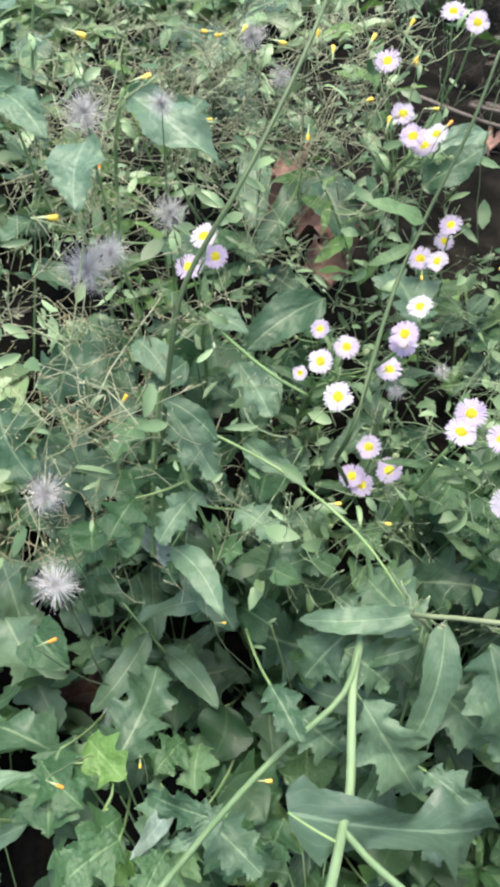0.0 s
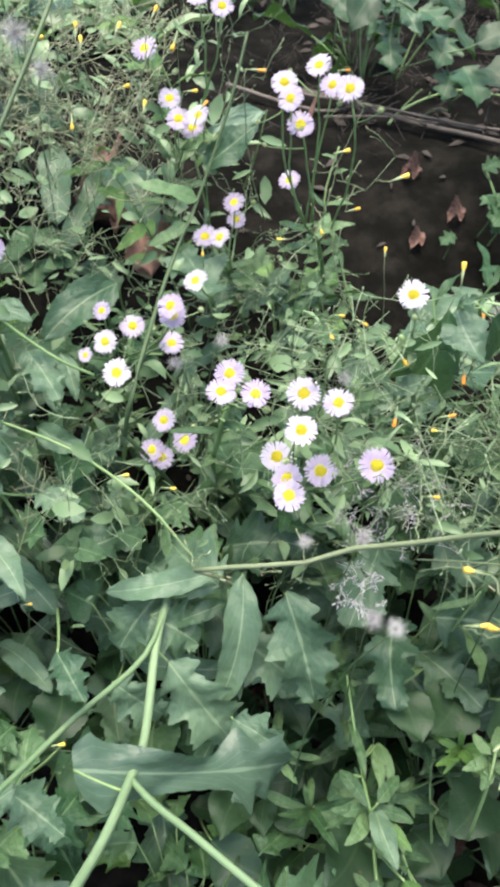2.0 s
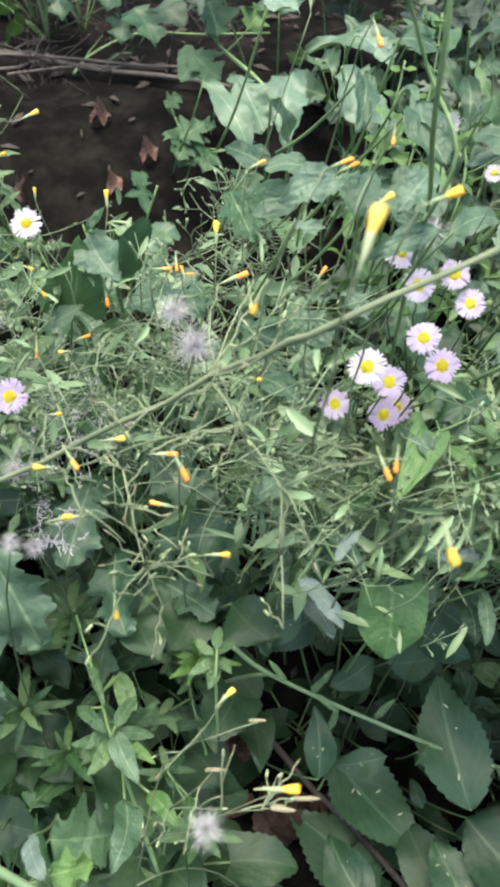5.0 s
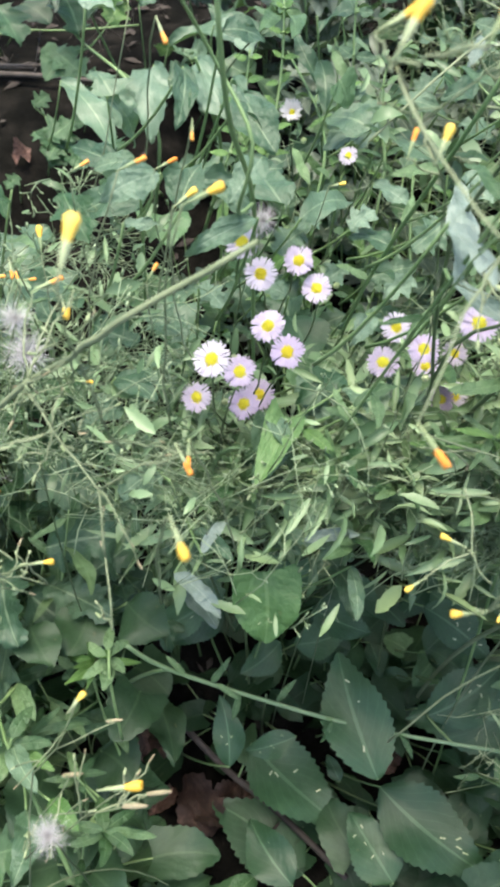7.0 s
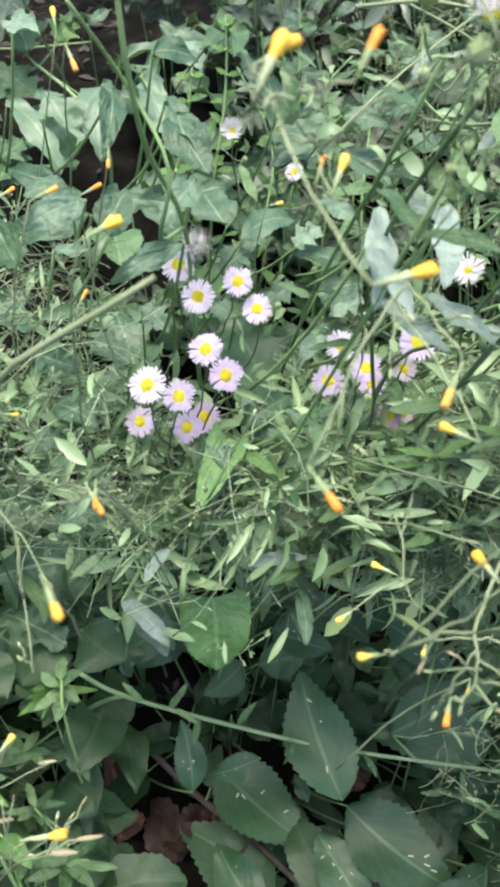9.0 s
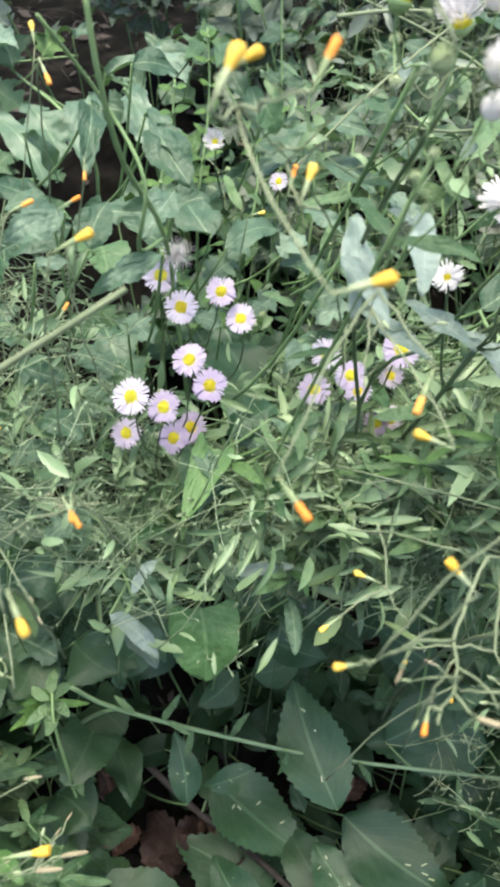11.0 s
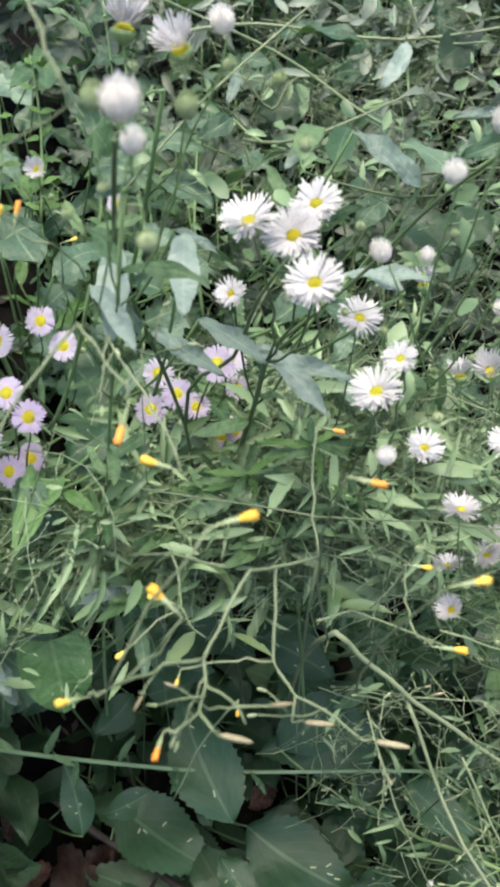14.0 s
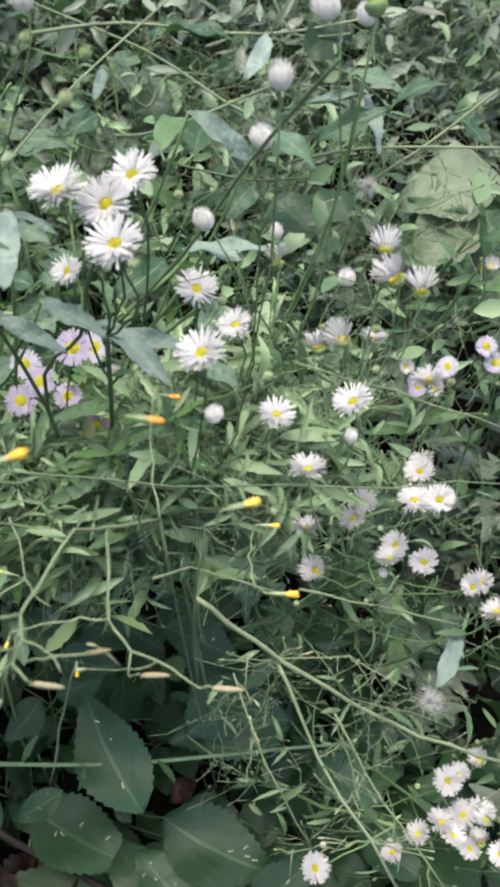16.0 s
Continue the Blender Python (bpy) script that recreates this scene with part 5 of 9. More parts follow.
weed("ground_ivy", "soft green lobed leaves crowded beside the first daisies", "weed", (-0.06, 0.46),
     [([(-0.06, 0.46, 0.22), (-0.05, 0.44, 0.27)], 0.0012, 0.001, STEM)],
     [("maple", (-0.096, 0.446, 0.322), (-0.119, 0.468, 0.325), 1.16),
      ("maple", (-0.072, 0.454, 0.312), (-0.081, 0.494, 0.309), 1.14),
      ("maple", (-0.102, 0.533, 0.356), (-0.116, 0.526, 0.347), 1.18),
      ("maple", (-0.098, 0.358, 0.349), (-0.095, 0.326, 0.355), 1.17),
      ("maple", (-0.068, 0.372, 0.327), (-0.047, 0.394, 0.316), 1.0),
      ("maple", (-0.081, 0.386, 0.347), (-0.07, 0.406, 0.349), 1.01),
      ("lobed", (-0.088, 0.549, 0.32), (-0.07, 0.548, 0.332), 1.07),
      ("heart", (-0.081, 0.332, 0.358), (-0.065, 0.343, 0.361), 1.2),
      ("lobed", (-0.109, 0.58, 0.329), (-0.129, 0.608, 0.336), 0.96),
      ("maple", (-0.109, 0.497, 0.346), (-0.1, 0.521, 0.343), 1.03)]
     + [("maple", (-0.051, 0.351, 0.317), (-0.051, 0.339, 0.307), 1.04),
      ("maple", (-0.138, 0.56, 0.324), (-0.153, 0.569, 0.336), 0.94),
      ("maple", (-0.088, 0.542, 0.352), (-0.104, 0.503, 0.355), 1.04),
      ("heart", (-0.048, 0.387, 0.356), (-0.066, 0.379, 0.367), 0.97),
      ("lobed", (-0.104, 0.525, 0.32), (-0.107, 0.596, 0.309), 1.05),
      ("lobed", (-0.06, 0.59, 0.338), (-0.087, 0.577, 0.34), 0.91),
      ("maple", (-0.056, 0.395, 0.357), (-0.037, 0.394, 0.352), 1.04),
      ("maple", (-0.111, 0.535, 0.345), (-0.106, 0.579, 0.336), 1.13),
      ("lobed", (-0.011, 0.415, 0.308), (-0.038, 0.423, 0.302), 0.87),
      ("heart", (-0.072, 0.417, 0.306), (-0.079, 0.394, 0.305), 1.14)]
     + [("heart", (-0.107, 0.491, 0.339), (-0.09, 0.506, 0.346), 0.81),
      ("lobed", (-0.011, 0.478, 0.35), (-0.036, 0.492, 0.358), 1.06),
      ("lobed", (-0.036, 0.521, 0.308), (-0.041, 0.478, 0.307), 1.05),
      ("maple", (-0.095, 0.46, 0.302), (-0.107, 0.435, 0.313), 1.15),
      ("maple", (-0.005, 0.434, 0.357), (0.013, 0.435, 0.365), 1.07),
      ("lobed", (-0.071, 0.528, 0.32), (-0.068, 0.509, 0.311), 0.9),
      ("maple", (-0.105, 0.37, 0.331), (-0.091, 0.336, 0.333), 0.81),
      ("maple", (-0.046, 0.572, 0.318), (-0.066, 0.631, 0.307), 1.17),
      ("maple", (-0.117, 0.54, 0.358), (-0.151, 0.561, 0.355), 0.88),
      ("heart", (-0.057, 0.382, 0.31), (-0.051, 0.411, 0.318), 0.8)]
     + [("maple", (-0.047, 0.376, 0.303), (-0.05, 0.361, 0.292), 0.93),
      ("maple", (-0.019, 0.338, 0.347), (-0.004, 0.322, 0.358), 1.14),
      ("maple", (-0.117, 0.463, 0.319), (-0.12, 0.433, 0.321), 0.94),
      ("maple", (-0.116, 0.533, 0.307), (-0.144, 0.543, 0.315), 1.03),
      ("maple", (-0.116, 0.454, 0.339), (-0.141, 0.462, 0.342), 0.97),
      ("maple", (-0.076, 0.437, 0.342), (-0.1, 0.433, 0.331), 0.89),
      ("maple", (-0.082, 0.405, 0.348), (-0.073, 0.371, 0.359), 0.95),
      ("maple", (-0.017, 0.381, 0.316), (-0.033, 0.373, 0.32), 1.09),
      ("maple", (-0.068, 0.577, 0.335), (-0.049, 0.59, 0.324), 0.84),
      ("maple", (-0.102, 0.369, 0.311), (-0.079, 0.372, 0.299), 0.85)])
weed("ground_ivy", "soft green rounded leaves under the first daisies", "weed", (0.06, 0.42),
     [([(0.06, 0.42, 0.22), (0.07, 0.4, 0.27)], 0.0012, 0.001, STEM)],
     [("heart", (0.075, 0.348, 0.314), (0.068, 0.329, 0.314), 1.09),
      ("heart", (0.015, 0.319, 0.347), (0.031, 0.316, 0.339), 0.83),
      ("lobed", (0.159, 0.342, 0.323), (0.158, 0.38, 0.32), 0.96),
      ("lobed", (0.055, 0.394, 0.304), (0.026, 0.389, 0.312), 1.19),
      ("maple", (0.064, 0.352, 0.329), (0.086, 0.362, 0.332), 1.16),
      ("lobed", (0.021, 0.409, 0.337), (0.041, 0.422, 0.339), 1.14),
      ("heart", (0.017, 0.351, 0.307), (-0.01, 0.356, 0.308), 1.11),
      ("maple", (0.102, 0.315, 0.33), (0.081, 0.338, 0.325), 0.91),
      ("maple", (0.134, 0.396, 0.328), (0.132, 0.368, 0.327), 1.08),
      ("maple", (0.116, 0.396, 0.329), (0.139, 0.415, 0.329), 1.09)]
     + [("maple", (0.137, 0.361, 0.337), (0.156, 0.358, 0.346), 1.06),
      ("lobed", (0.136, 0.432, 0.311), (0.131, 0.4, 0.302), 1.05),
      ("maple", (0.112, 0.402, 0.347), (0.117, 0.383, 0.345), 1.09),
      ("heart", (0.011, 0.406, 0.342), (0.006, 0.374, 0.347), 0.93),
      ("heart", (-0.001, 0.396, 0.319), (0.021, 0.369, 0.33), 0.96),
      ("heart", (0.092, 0.425, 0.314), (0.084, 0.438, 0.324), 0.84),
      ("heart", (0.151, 0.362, 0.339), (0.156, 0.384, 0.343), 1.18),
      ("heart", (0.134, 0.39, 0.347), (0.12, 0.373, 0.338), 1.0),
      ("heart", (0.053, 0.331, 0.334), (0.038, 0.336, 0.339), 0.86),
      ("lobed", (0.055, 0.317, 0.323), (0.07, 0.297, 0.326), 1.06)])
weed("bramble_seedling", "dark rounded leaves low under the brambles", "weed", (0.38, 0.12),
     [([(0.38, 0.12, -0.05), (0.39, 0.1, 0)], 0.0012, 0.001, STEM)],
     [("ovate", (0.495, 0.163, 0.039), (0.468, 0.182, 0.03), 0.87),
      ("ovate", (0.469, 0.093, 0.05), (0.472, 0.07, 0.059), 0.82),
      ("heart", (0.506, 0.154, 0.068), (0.48, 0.146, 0.067), 1.12),
      ("ovate", (0.396, 0.146, 0.08), (0.395, 0.119, 0.081), 1.16),
      ("ovate", (0.382, 0.113, 0.058), (0.385, 0.136, 0.061), 0.86),
      ("heart", (0.502, 0.181, 0.056), (0.493, 0.204, 0.053), 0.92),
      ("heart", (0.535, 0.086, 0.05), (0.559, 0.097, 0.054), 1.19),
      ("ovate", (0.524, 0.122, 0.073), (0.502, 0.139, 0.064), 1.1),
      ("ovate", (0.476, 0.202, 0.061), (0.468, 0.173, 0.05), 1.0),
      ("ovate", (0.501, 0.104, 0.058), (0.534, 0.093, 0.058), 0.84)]
     + [("ovate", (0.622, 0.156, 0.061), (0.592, 0.169, 0.071), 0.93),
      ("ovate", (0.505, 0.043, 0.037), (0.533, 0.048, 0.042), 1.1),
      ("ovate", (0.398, 0.068, 0.077), (0.422, 0.073, 0.076), 0.84),
      ("ovate", (0.467, 0.257, 0.04), (0.463, 0.224, 0.041), 0.97)])
weed("whorled_weed", "narrow toothed green leaves in a whorl on a stem", "weed", (0.203, 0.302),
     [([(0.183, 0.202, 0.2), (0.185, 0.2, 0.208)], 0.0008, 0.0007, DARK_STEM)],
     [("lance", (0.183, 0.202, 0.2), (0.219, 0.196, 0.19), 0.8),
      ("lance", (0.183, 0.202, 0.2), (0.148, 0.178, 0.22), 0.8),
      ("lance", (0.183, 0.202, 0.2), (0.195, 0.236, 0.19), 0.8),
      ("lance", (0.183, 0.202, 0.2), (0.188, 0.173, 0.22), 0.8),
      ("lance", (0.183, 0.202, 0.2), (0.162, 0.217, 0.19), 0.8),
      ("lance", (0.183, 0.202, 0.2), (0.208, 0.199, 0.22), 0.8),
      ("lance", (0.183, 0.202, 0.2), (0.168, 0.182, 0.19), 0.8),
      ("lance", (0.183, 0.202, 0.2), (0.175, 0.215, 0.22), 0.8),
      ("lance", (0.183, 0.202, 0.2), (0.198, 0.196, 0.19), 0.8),
      ("lance", (0.183, 0.202, 0.2), (0.163, 0.191, 0.22), 0.8)]
     + [("lance", (0.183, 0.202, 0.2), (0.199, 0.223, 0.19), 0.8)])
weed("whorled_weed", "narrow toothed green leaves in a whorl on a stem", "weed", (0.26, 0.326),
     [([(0.24, 0.206, 0.24), (0.242, 0.204, 0.248)], 0.0008, 0.0007, DARK_STEM)],
     [("bright", (0.24, 0.206, 0.24), (0.267, 0.195, 0.23), 0.8),
      ("bright", (0.24, 0.206, 0.24), (0.215, 0.189, 0.26), 0.8),
      ("bright", (0.24, 0.206, 0.24), (0.25, 0.231, 0.23), 0.8),
      ("bright", (0.24, 0.206, 0.24), (0.242, 0.177, 0.26), 0.8),
      ("bright", (0.24, 0.206, 0.24), (0.224, 0.228, 0.23), 0.8),
      ("bright", (0.24, 0.206, 0.24), (0.262, 0.195, 0.26), 0.8),
      ("bright", (0.24, 0.206, 0.24), (0.227, 0.196, 0.23), 0.8),
      ("bright", (0.24, 0.206, 0.24), (0.239, 0.21, 0.26), 0.8),
      ("bright", (0.24, 0.206, 0.24), (0.249, 0.201, 0.23), 0.8),
      ("bright", (0.24, 0.206, 0.24), (0.224, 0.197, 0.26), 0.8)])
weed("whorled_weed", "narrow toothed green leaves in a whorl on a stem", "weed", (0.388, 0.342),
     [([(0.368, 0.127, 0.43), (0.37, 0.125, 0.438)], 0.0008, 0.0007, DARK_STEM)],
     [("lance", (0.368, 0.127, 0.43), (0.391, 0.123, 0.42), 0.8),
      ("lance", (0.368, 0.127, 0.43), (0.342, 0.108, 0.45), 0.8),
      ("lance", (0.368, 0.127, 0.43), (0.383, 0.147, 0.42), 0.8),
      ("lance", (0.368, 0.127, 0.43), (0.357, 0.097, 0.45), 0.8),
      ("lance", (0.368, 0.127, 0.43), (0.36, 0.148, 0.42), 0.8),
      ("lance", (0.368, 0.127, 0.43), (0.374, 0.113, 0.45), 0.8),
      ("lance", (0.368, 0.127, 0.43), (0.363, 0.125, 0.42), 0.8),
      ("lance", (0.368, 0.127, 0.43), (0.359, 0.123, 0.45), 0.8),
      ("lance", (0.368, 0.127, 0.43), (0.38, 0.124, 0.42), 0.8)])
weed("whorled_weed", "narrow toothed green leaves in a whorl on a stem", "weed", (0.577, 0.707),
     [([(0.557, 0.487, 0.5), (0.559, 0.485, 0.508)], 0.0008, 0.0007, DARK_STEM)],
     [("lance", (0.557, 0.487, 0.5), (0.592, 0.496, 0.49), 0.8),
      ("lance", (0.557, 0.487, 0.5), (0.505, 0.422, 0.52), 0.8),
      ("lance", (0.557, 0.487, 0.5), (0.595, 0.548, 0.49), 0.8),
      ("lance", (0.557, 0.487, 0.5), (0.518, 0.4, 0.52), 0.8),
      ("lance", (0.557, 0.487, 0.5), (0.557, 0.536, 0.49), 0.8),
      ("lance", (0.557, 0.487, 0.5), (0.553, 0.448, 0.52), 0.8),
      ("lance", (0.557, 0.487, 0.5), (0.551, 0.486, 0.49), 0.8),
      ("lance", (0.557, 0.487, 0.5), (0.538, 0.464, 0.52), 0.8)])
weed("whorled_weed", "narrow toothed green leaves in a whorl on a stem", "weed", (0.194, 0.393),
     [([(0.174, 0.273, 0.24), (0.176, 0.271, 0.248)], 0.0008, 0.0007, DARK_STEM)],
     [("lance", (0.174, 0.273, 0.24), (0.21, 0.27, 0.23), 0.8),
      ("lance", (0.174, 0.273, 0.24), (0.14, 0.242, 0.26), 0.8),
      ("lance", (0.174, 0.273, 0.24), (0.186, 0.311, 0.23), 0.8),
      ("lance", (0.174, 0.273, 0.24), (0.18, 0.24, 0.26), 0.8),
      ("lance", (0.174, 0.273, 0.24), (0.155, 0.289, 0.23), 0.8),
      ("lance", (0.174, 0.273, 0.24), (0.199, 0.269, 0.26), 0.8),
      ("lance", (0.174, 0.273, 0.24), (0.161, 0.252, 0.23), 0.8),
      ("lance", (0.174, 0.273, 0.24), (0.166, 0.283, 0.26), 0.8),
      ("lance", (0.174, 0.273, 0.24), (0.19, 0.269, 0.23), 0.8),
      ("lance", (0.174, 0.273, 0.24), (0.155, 0.257, 0.26), 0.8)]
     + [("lance", (0.174, 0.273, 0.24), (0.191, 0.298, 0.23), 0.8),
      ("lance", (0.174, 0.273, 0.24), (0.173, 0.238, 0.26), 0.8)])
weed("whorled_weed", "narrow toothed green leaves in a whorl on a stem", "weed", (0.145, 0.341),
     [([(0.125, 0.231, 0.22), (0.127, 0.229, 0.228)], 0.0008, 0.0007, DARK_STEM)],
     [("lance", (0.125, 0.231, 0.22), (0.156, 0.228, 0.21), 0.8),
      ("lance", (0.125, 0.231, 0.22), (0.094, 0.204, 0.24), 0.8),
      ("lance", (0.125, 0.231, 0.22), (0.135, 0.27, 0.21), 0.8),
      ("lance", (0.125, 0.231, 0.22), (0.134, 0.199, 0.24), 0.8),
      ("lance", (0.125, 0.231, 0.22), (0.105, 0.245, 0.21), 0.8),
      ("lance", (0.125, 0.231, 0.22), (0.148, 0.228, 0.24), 0.8),
      ("lance", (0.125, 0.231, 0.22), (0.112, 0.21, 0.21), 0.8),
      ("lance", (0.125, 0.231, 0.22), (0.116, 0.246, 0.24), 0.8),
      ("lance", (0.125, 0.231, 0.22), (0.141, 0.225, 0.21), 0.8),
      ("lance", (0.125, 0.231, 0.22), (0.109, 0.218, 0.24), 0.8)]
     + [("lance", (0.125, 0.231, 0.22), (0.137, 0.252, 0.21), 0.8)])
weed("whorled_weed", "narrow toothed green leaves in a whorl on a stem", "weed", (0.163, 0.3),
     [([(0.143, 0.2, 0.2), (0.145, 0.198, 0.208)], 0.0008, 0.0007, DARK_STEM)],
     [("lance", (0.143, 0.2, 0.2), (0.177, 0.19, 0.19), 0.8),
      ("lance", (0.143, 0.2, 0.2), (0.123, 0.182, 0.22), 0.8),
      ("lance", (0.143, 0.2, 0.2), (0.15, 0.226, 0.19), 0.8),
      ("lance", (0.143, 0.2, 0.2), (0.153, 0.163, 0.22), 0.8),
      ("lance", (0.143, 0.2, 0.2), (0.113, 0.225, 0.19), 0.8),
      ("lance", (0.143, 0.2, 0.2), (0.169, 0.194, 0.22), 0.8),
      ("lance", (0.143, 0.2, 0.2), (0.133, 0.19, 0.19), 0.8),
      ("lance", (0.143, 0.2, 0.2), (0.14, 0.208, 0.22), 0.8),
      ("lance", (0.143, 0.2, 0.2), (0.161, 0.189, 0.19), 0.8),
      ("lance", (0.143, 0.2, 0.2), (0.12, 0.191, 0.22), 0.8)])
weed("whorled_weed", "narrow toothed green leaves in a whorl on a stem", "weed", (0.498, 0.392),
     [([(0.478, 0.192, 0.4), (0.48, 0.19, 0.408)], 0.0008, 0.0007, DARK_STEM)],
     [("lance", (0.478, 0.192, 0.4), (0.499, 0.188, 0.39), 0.8),
      ("lance", (0.478, 0.192, 0.4), (0.446, 0.169, 0.42), 0.8),
      ("lance", (0.478, 0.192, 0.4), (0.508, 0.228, 0.39), 0.8),
      ("lance", (0.478, 0.192, 0.4), (0.46, 0.143, 0.42), 0.8),
      ("lance", (0.478, 0.192, 0.4), (0.471, 0.22, 0.39), 0.8),
      ("lance", (0.478, 0.192, 0.4), (0.48, 0.173, 0.42), 0.8),
      ("lance", (0.478, 0.192, 0.4), (0.469, 0.188, 0.39), 0.8),
      ("lance", (0.478, 0.192, 0.4), (0.472, 0.197, 0.42), 0.8),
      ("lance", (0.478, 0.192, 0.4), (0.493, 0.181, 0.39), 0.8),
      ("lance", (0.478, 0.192, 0.4), (0.45, 0.176, 0.42), 0.8)]
     + [("lance", (0.478, 0.192, 0.4), (0.497, 0.209, 0.39), 0.8)])
weed("whorled_weed", "narrow toothed green leaves in a whorl on a stem", "weed", (0.431, 0.368),
     [([(0.411, 0.168, 0.4), (0.413, 0.166, 0.408)], 0.0008, 0.0007, DARK_STEM)],
     [("lance", (0.411, 0.168, 0.4), (0.428, 0.166, 0.39), 0.8),
      ("lance", (0.411, 0.168, 0.4), (0.383, 0.147, 0.42), 0.8),
      ("lance", (0.411, 0.168, 0.4), (0.436, 0.203, 0.39), 0.8),
      ("lance", (0.411, 0.168, 0.4), (0.4, 0.125, 0.42), 0.8),
      ("lance", (0.411, 0.168, 0.4), (0.405, 0.191, 0.39), 0.8),
      ("lance", (0.411, 0.168, 0.4), (0.415, 0.151, 0.42), 0.8),
      ("lance", (0.411, 0.168, 0.4), (0.401, 0.164, 0.39), 0.8),
      ("lance", (0.411, 0.168, 0.4), (0.407, 0.174, 0.42), 0.8),
      ("lance", (0.411, 0.168, 0.4), (0.424, 0.159, 0.39), 0.8),
      ("lance", (0.411, 0.168, 0.4), (0.391, 0.153, 0.42), 0.8)])
weed("whorled_weed", "narrow toothed green leaves in a whorl on a stem", "weed", (0.501, 0.323),
     [([(0.481, 0.123, 0.4), (0.483, 0.121, 0.408)], 0.0008, 0.0007, DARK_STEM)],
     [("lance", (0.481, 0.123, 0.4), (0.508, 0.113, 0.39), 0.8),
      ("lance", (0.481, 0.123, 0.4), (0.449, 0.106, 0.42), 0.8),
      ("lance", (0.481, 0.123, 0.4), (0.503, 0.145, 0.39), 0.8),
      ("lance", (0.481, 0.123, 0.4), (0.464, 0.089, 0.42), 0.8),
      ("lance", (0.481, 0.123, 0.4), (0.474, 0.15, 0.39), 0.8),
      ("lance", (0.481, 0.123, 0.4), (0.489, 0.108, 0.42), 0.8),
      ("lance", (0.481, 0.123, 0.4), (0.473, 0.12, 0.39), 0.8),
      ("lance", (0.481, 0.123, 0.4), (0.473, 0.122, 0.42), 0.8),
      ("lance", (0.481, 0.123, 0.4), (0.494, 0.116, 0.39), 0.8),
      ("lance", (0.481, 0.123, 0.4), (0.451, 0.113, 0.42), 0.8)]
     + [("lance", (0.481, 0.123, 0.4), (0.505, 0.14, 0.39), 0.8)])
weed("whorled_weed", "narrow toothed green leaves in a whorl on a stem", "weed", (0.516, 0.276),
     [([(0.496, 0.076, 0.4), (0.498, 0.074, 0.408)], 0.0008, 0.0007, DARK_STEM)],
     [("lance", (0.496, 0.076, 0.4), (0.521, 0.066, 0.39), 0.8),
      ("lance", (0.496, 0.076, 0.4), (0.456, 0.062, 0.42), 0.8),
      ("lance", (0.496, 0.076, 0.4), (0.522, 0.098, 0.39), 0.8),
      ("lance", (0.496, 0.076, 0.4), (0.479, 0.05, 0.42), 0.8),
      ("lance", (0.496, 0.076, 0.4), (0.494, 0.094, 0.39), 0.8),
      ("lance", (0.496, 0.076, 0.4), (0.502, 0.062, 0.42), 0.8),
      ("lance", (0.496, 0.076, 0.4), (0.483, 0.069, 0.39), 0.8),
      ("lance", (0.496, 0.076, 0.4), (0.488, 0.079, 0.42), 0.8),
      ("lance", (0.496, 0.076, 0.4), (0.507, 0.072, 0.39), 0.8),
      ("lance", (0.496, 0.076, 0.4), (0.47, 0.067, 0.42), 0.8)])
weed("whorled_weed", "narrow toothed green leaves in a whorl on a stem", "weed", (0.381, 0.385),
     [([(0.361, 0.185, 0.4), (0.363, 0.183, 0.408)], 0.0008, 0.0007, DARK_STEM)],
     [("lance", (0.361, 0.185, 0.4), (0.381, 0.184, 0.39), 0.8),
      ("lance", (0.361, 0.185, 0.4), (0.336, 0.164, 0.42), 0.8),
      ("lance", (0.361, 0.185, 0.4), (0.383, 0.217, 0.39), 0.8),
      ("lance", (0.361, 0.185, 0.4), (0.352, 0.143, 0.42), 0.8),
      ("lance", (0.361, 0.185, 0.4), (0.352, 0.208, 0.39), 0.8),
      ("lance", (0.361, 0.185, 0.4), (0.366, 0.17, 0.42), 0.8),
      ("lance", (0.361, 0.185, 0.4), (0.354, 0.182, 0.39), 0.8),
      ("lance", (0.361, 0.185, 0.4), (0.355, 0.189, 0.42), 0.8),
      ("lance", (0.361, 0.185, 0.4), (0.377, 0.177, 0.39), 0.8),
      ("lance", (0.361, 0.185, 0.4), (0.339, 0.17, 0.42), 0.8)])
weed("whorled_weed", "narrow toothed green leaves in a whorl on a stem", "weed", (0.448, 0.331),
     [([(0.428, 0.131, 0.4), (0.43, 0.129, 0.408)], 0.0008, 0.0007, DARK_STEM)],
     [("lance", (0.428, 0.131, 0.4), (0.456, 0.124, 0.39), 0.8),
      ("lance", (0.428, 0.131, 0.4), (0.389, 0.112, 0.42), 0.8),
      ("lance", (0.428, 0.131, 0.4), (0.453, 0.156, 0.39), 0.8),
      ("lance", (0.428, 0.131, 0.4), (0.414, 0.103, 0.42), 0.8),
      ("lance", (0.428, 0.131, 0.4), (0.424, 0.149, 0.39), 0.8),
      ("lance", (0.428, 0.131, 0.4), (0.436, 0.118, 0.42), 0.8),
      ("lance", (0.428, 0.131, 0.4), (0.416, 0.122, 0.39), 0.8),
      ("lance", (0.428, 0.131, 0.4), (0.42, 0.133, 0.42), 0.8),
      ("lance", (0.428, 0.131, 0.4), (0.441, 0.128, 0.39), 0.8),
      ("lance", (0.428, 0.131, 0.4), (0.403, 0.119, 0.42), 0.8)])
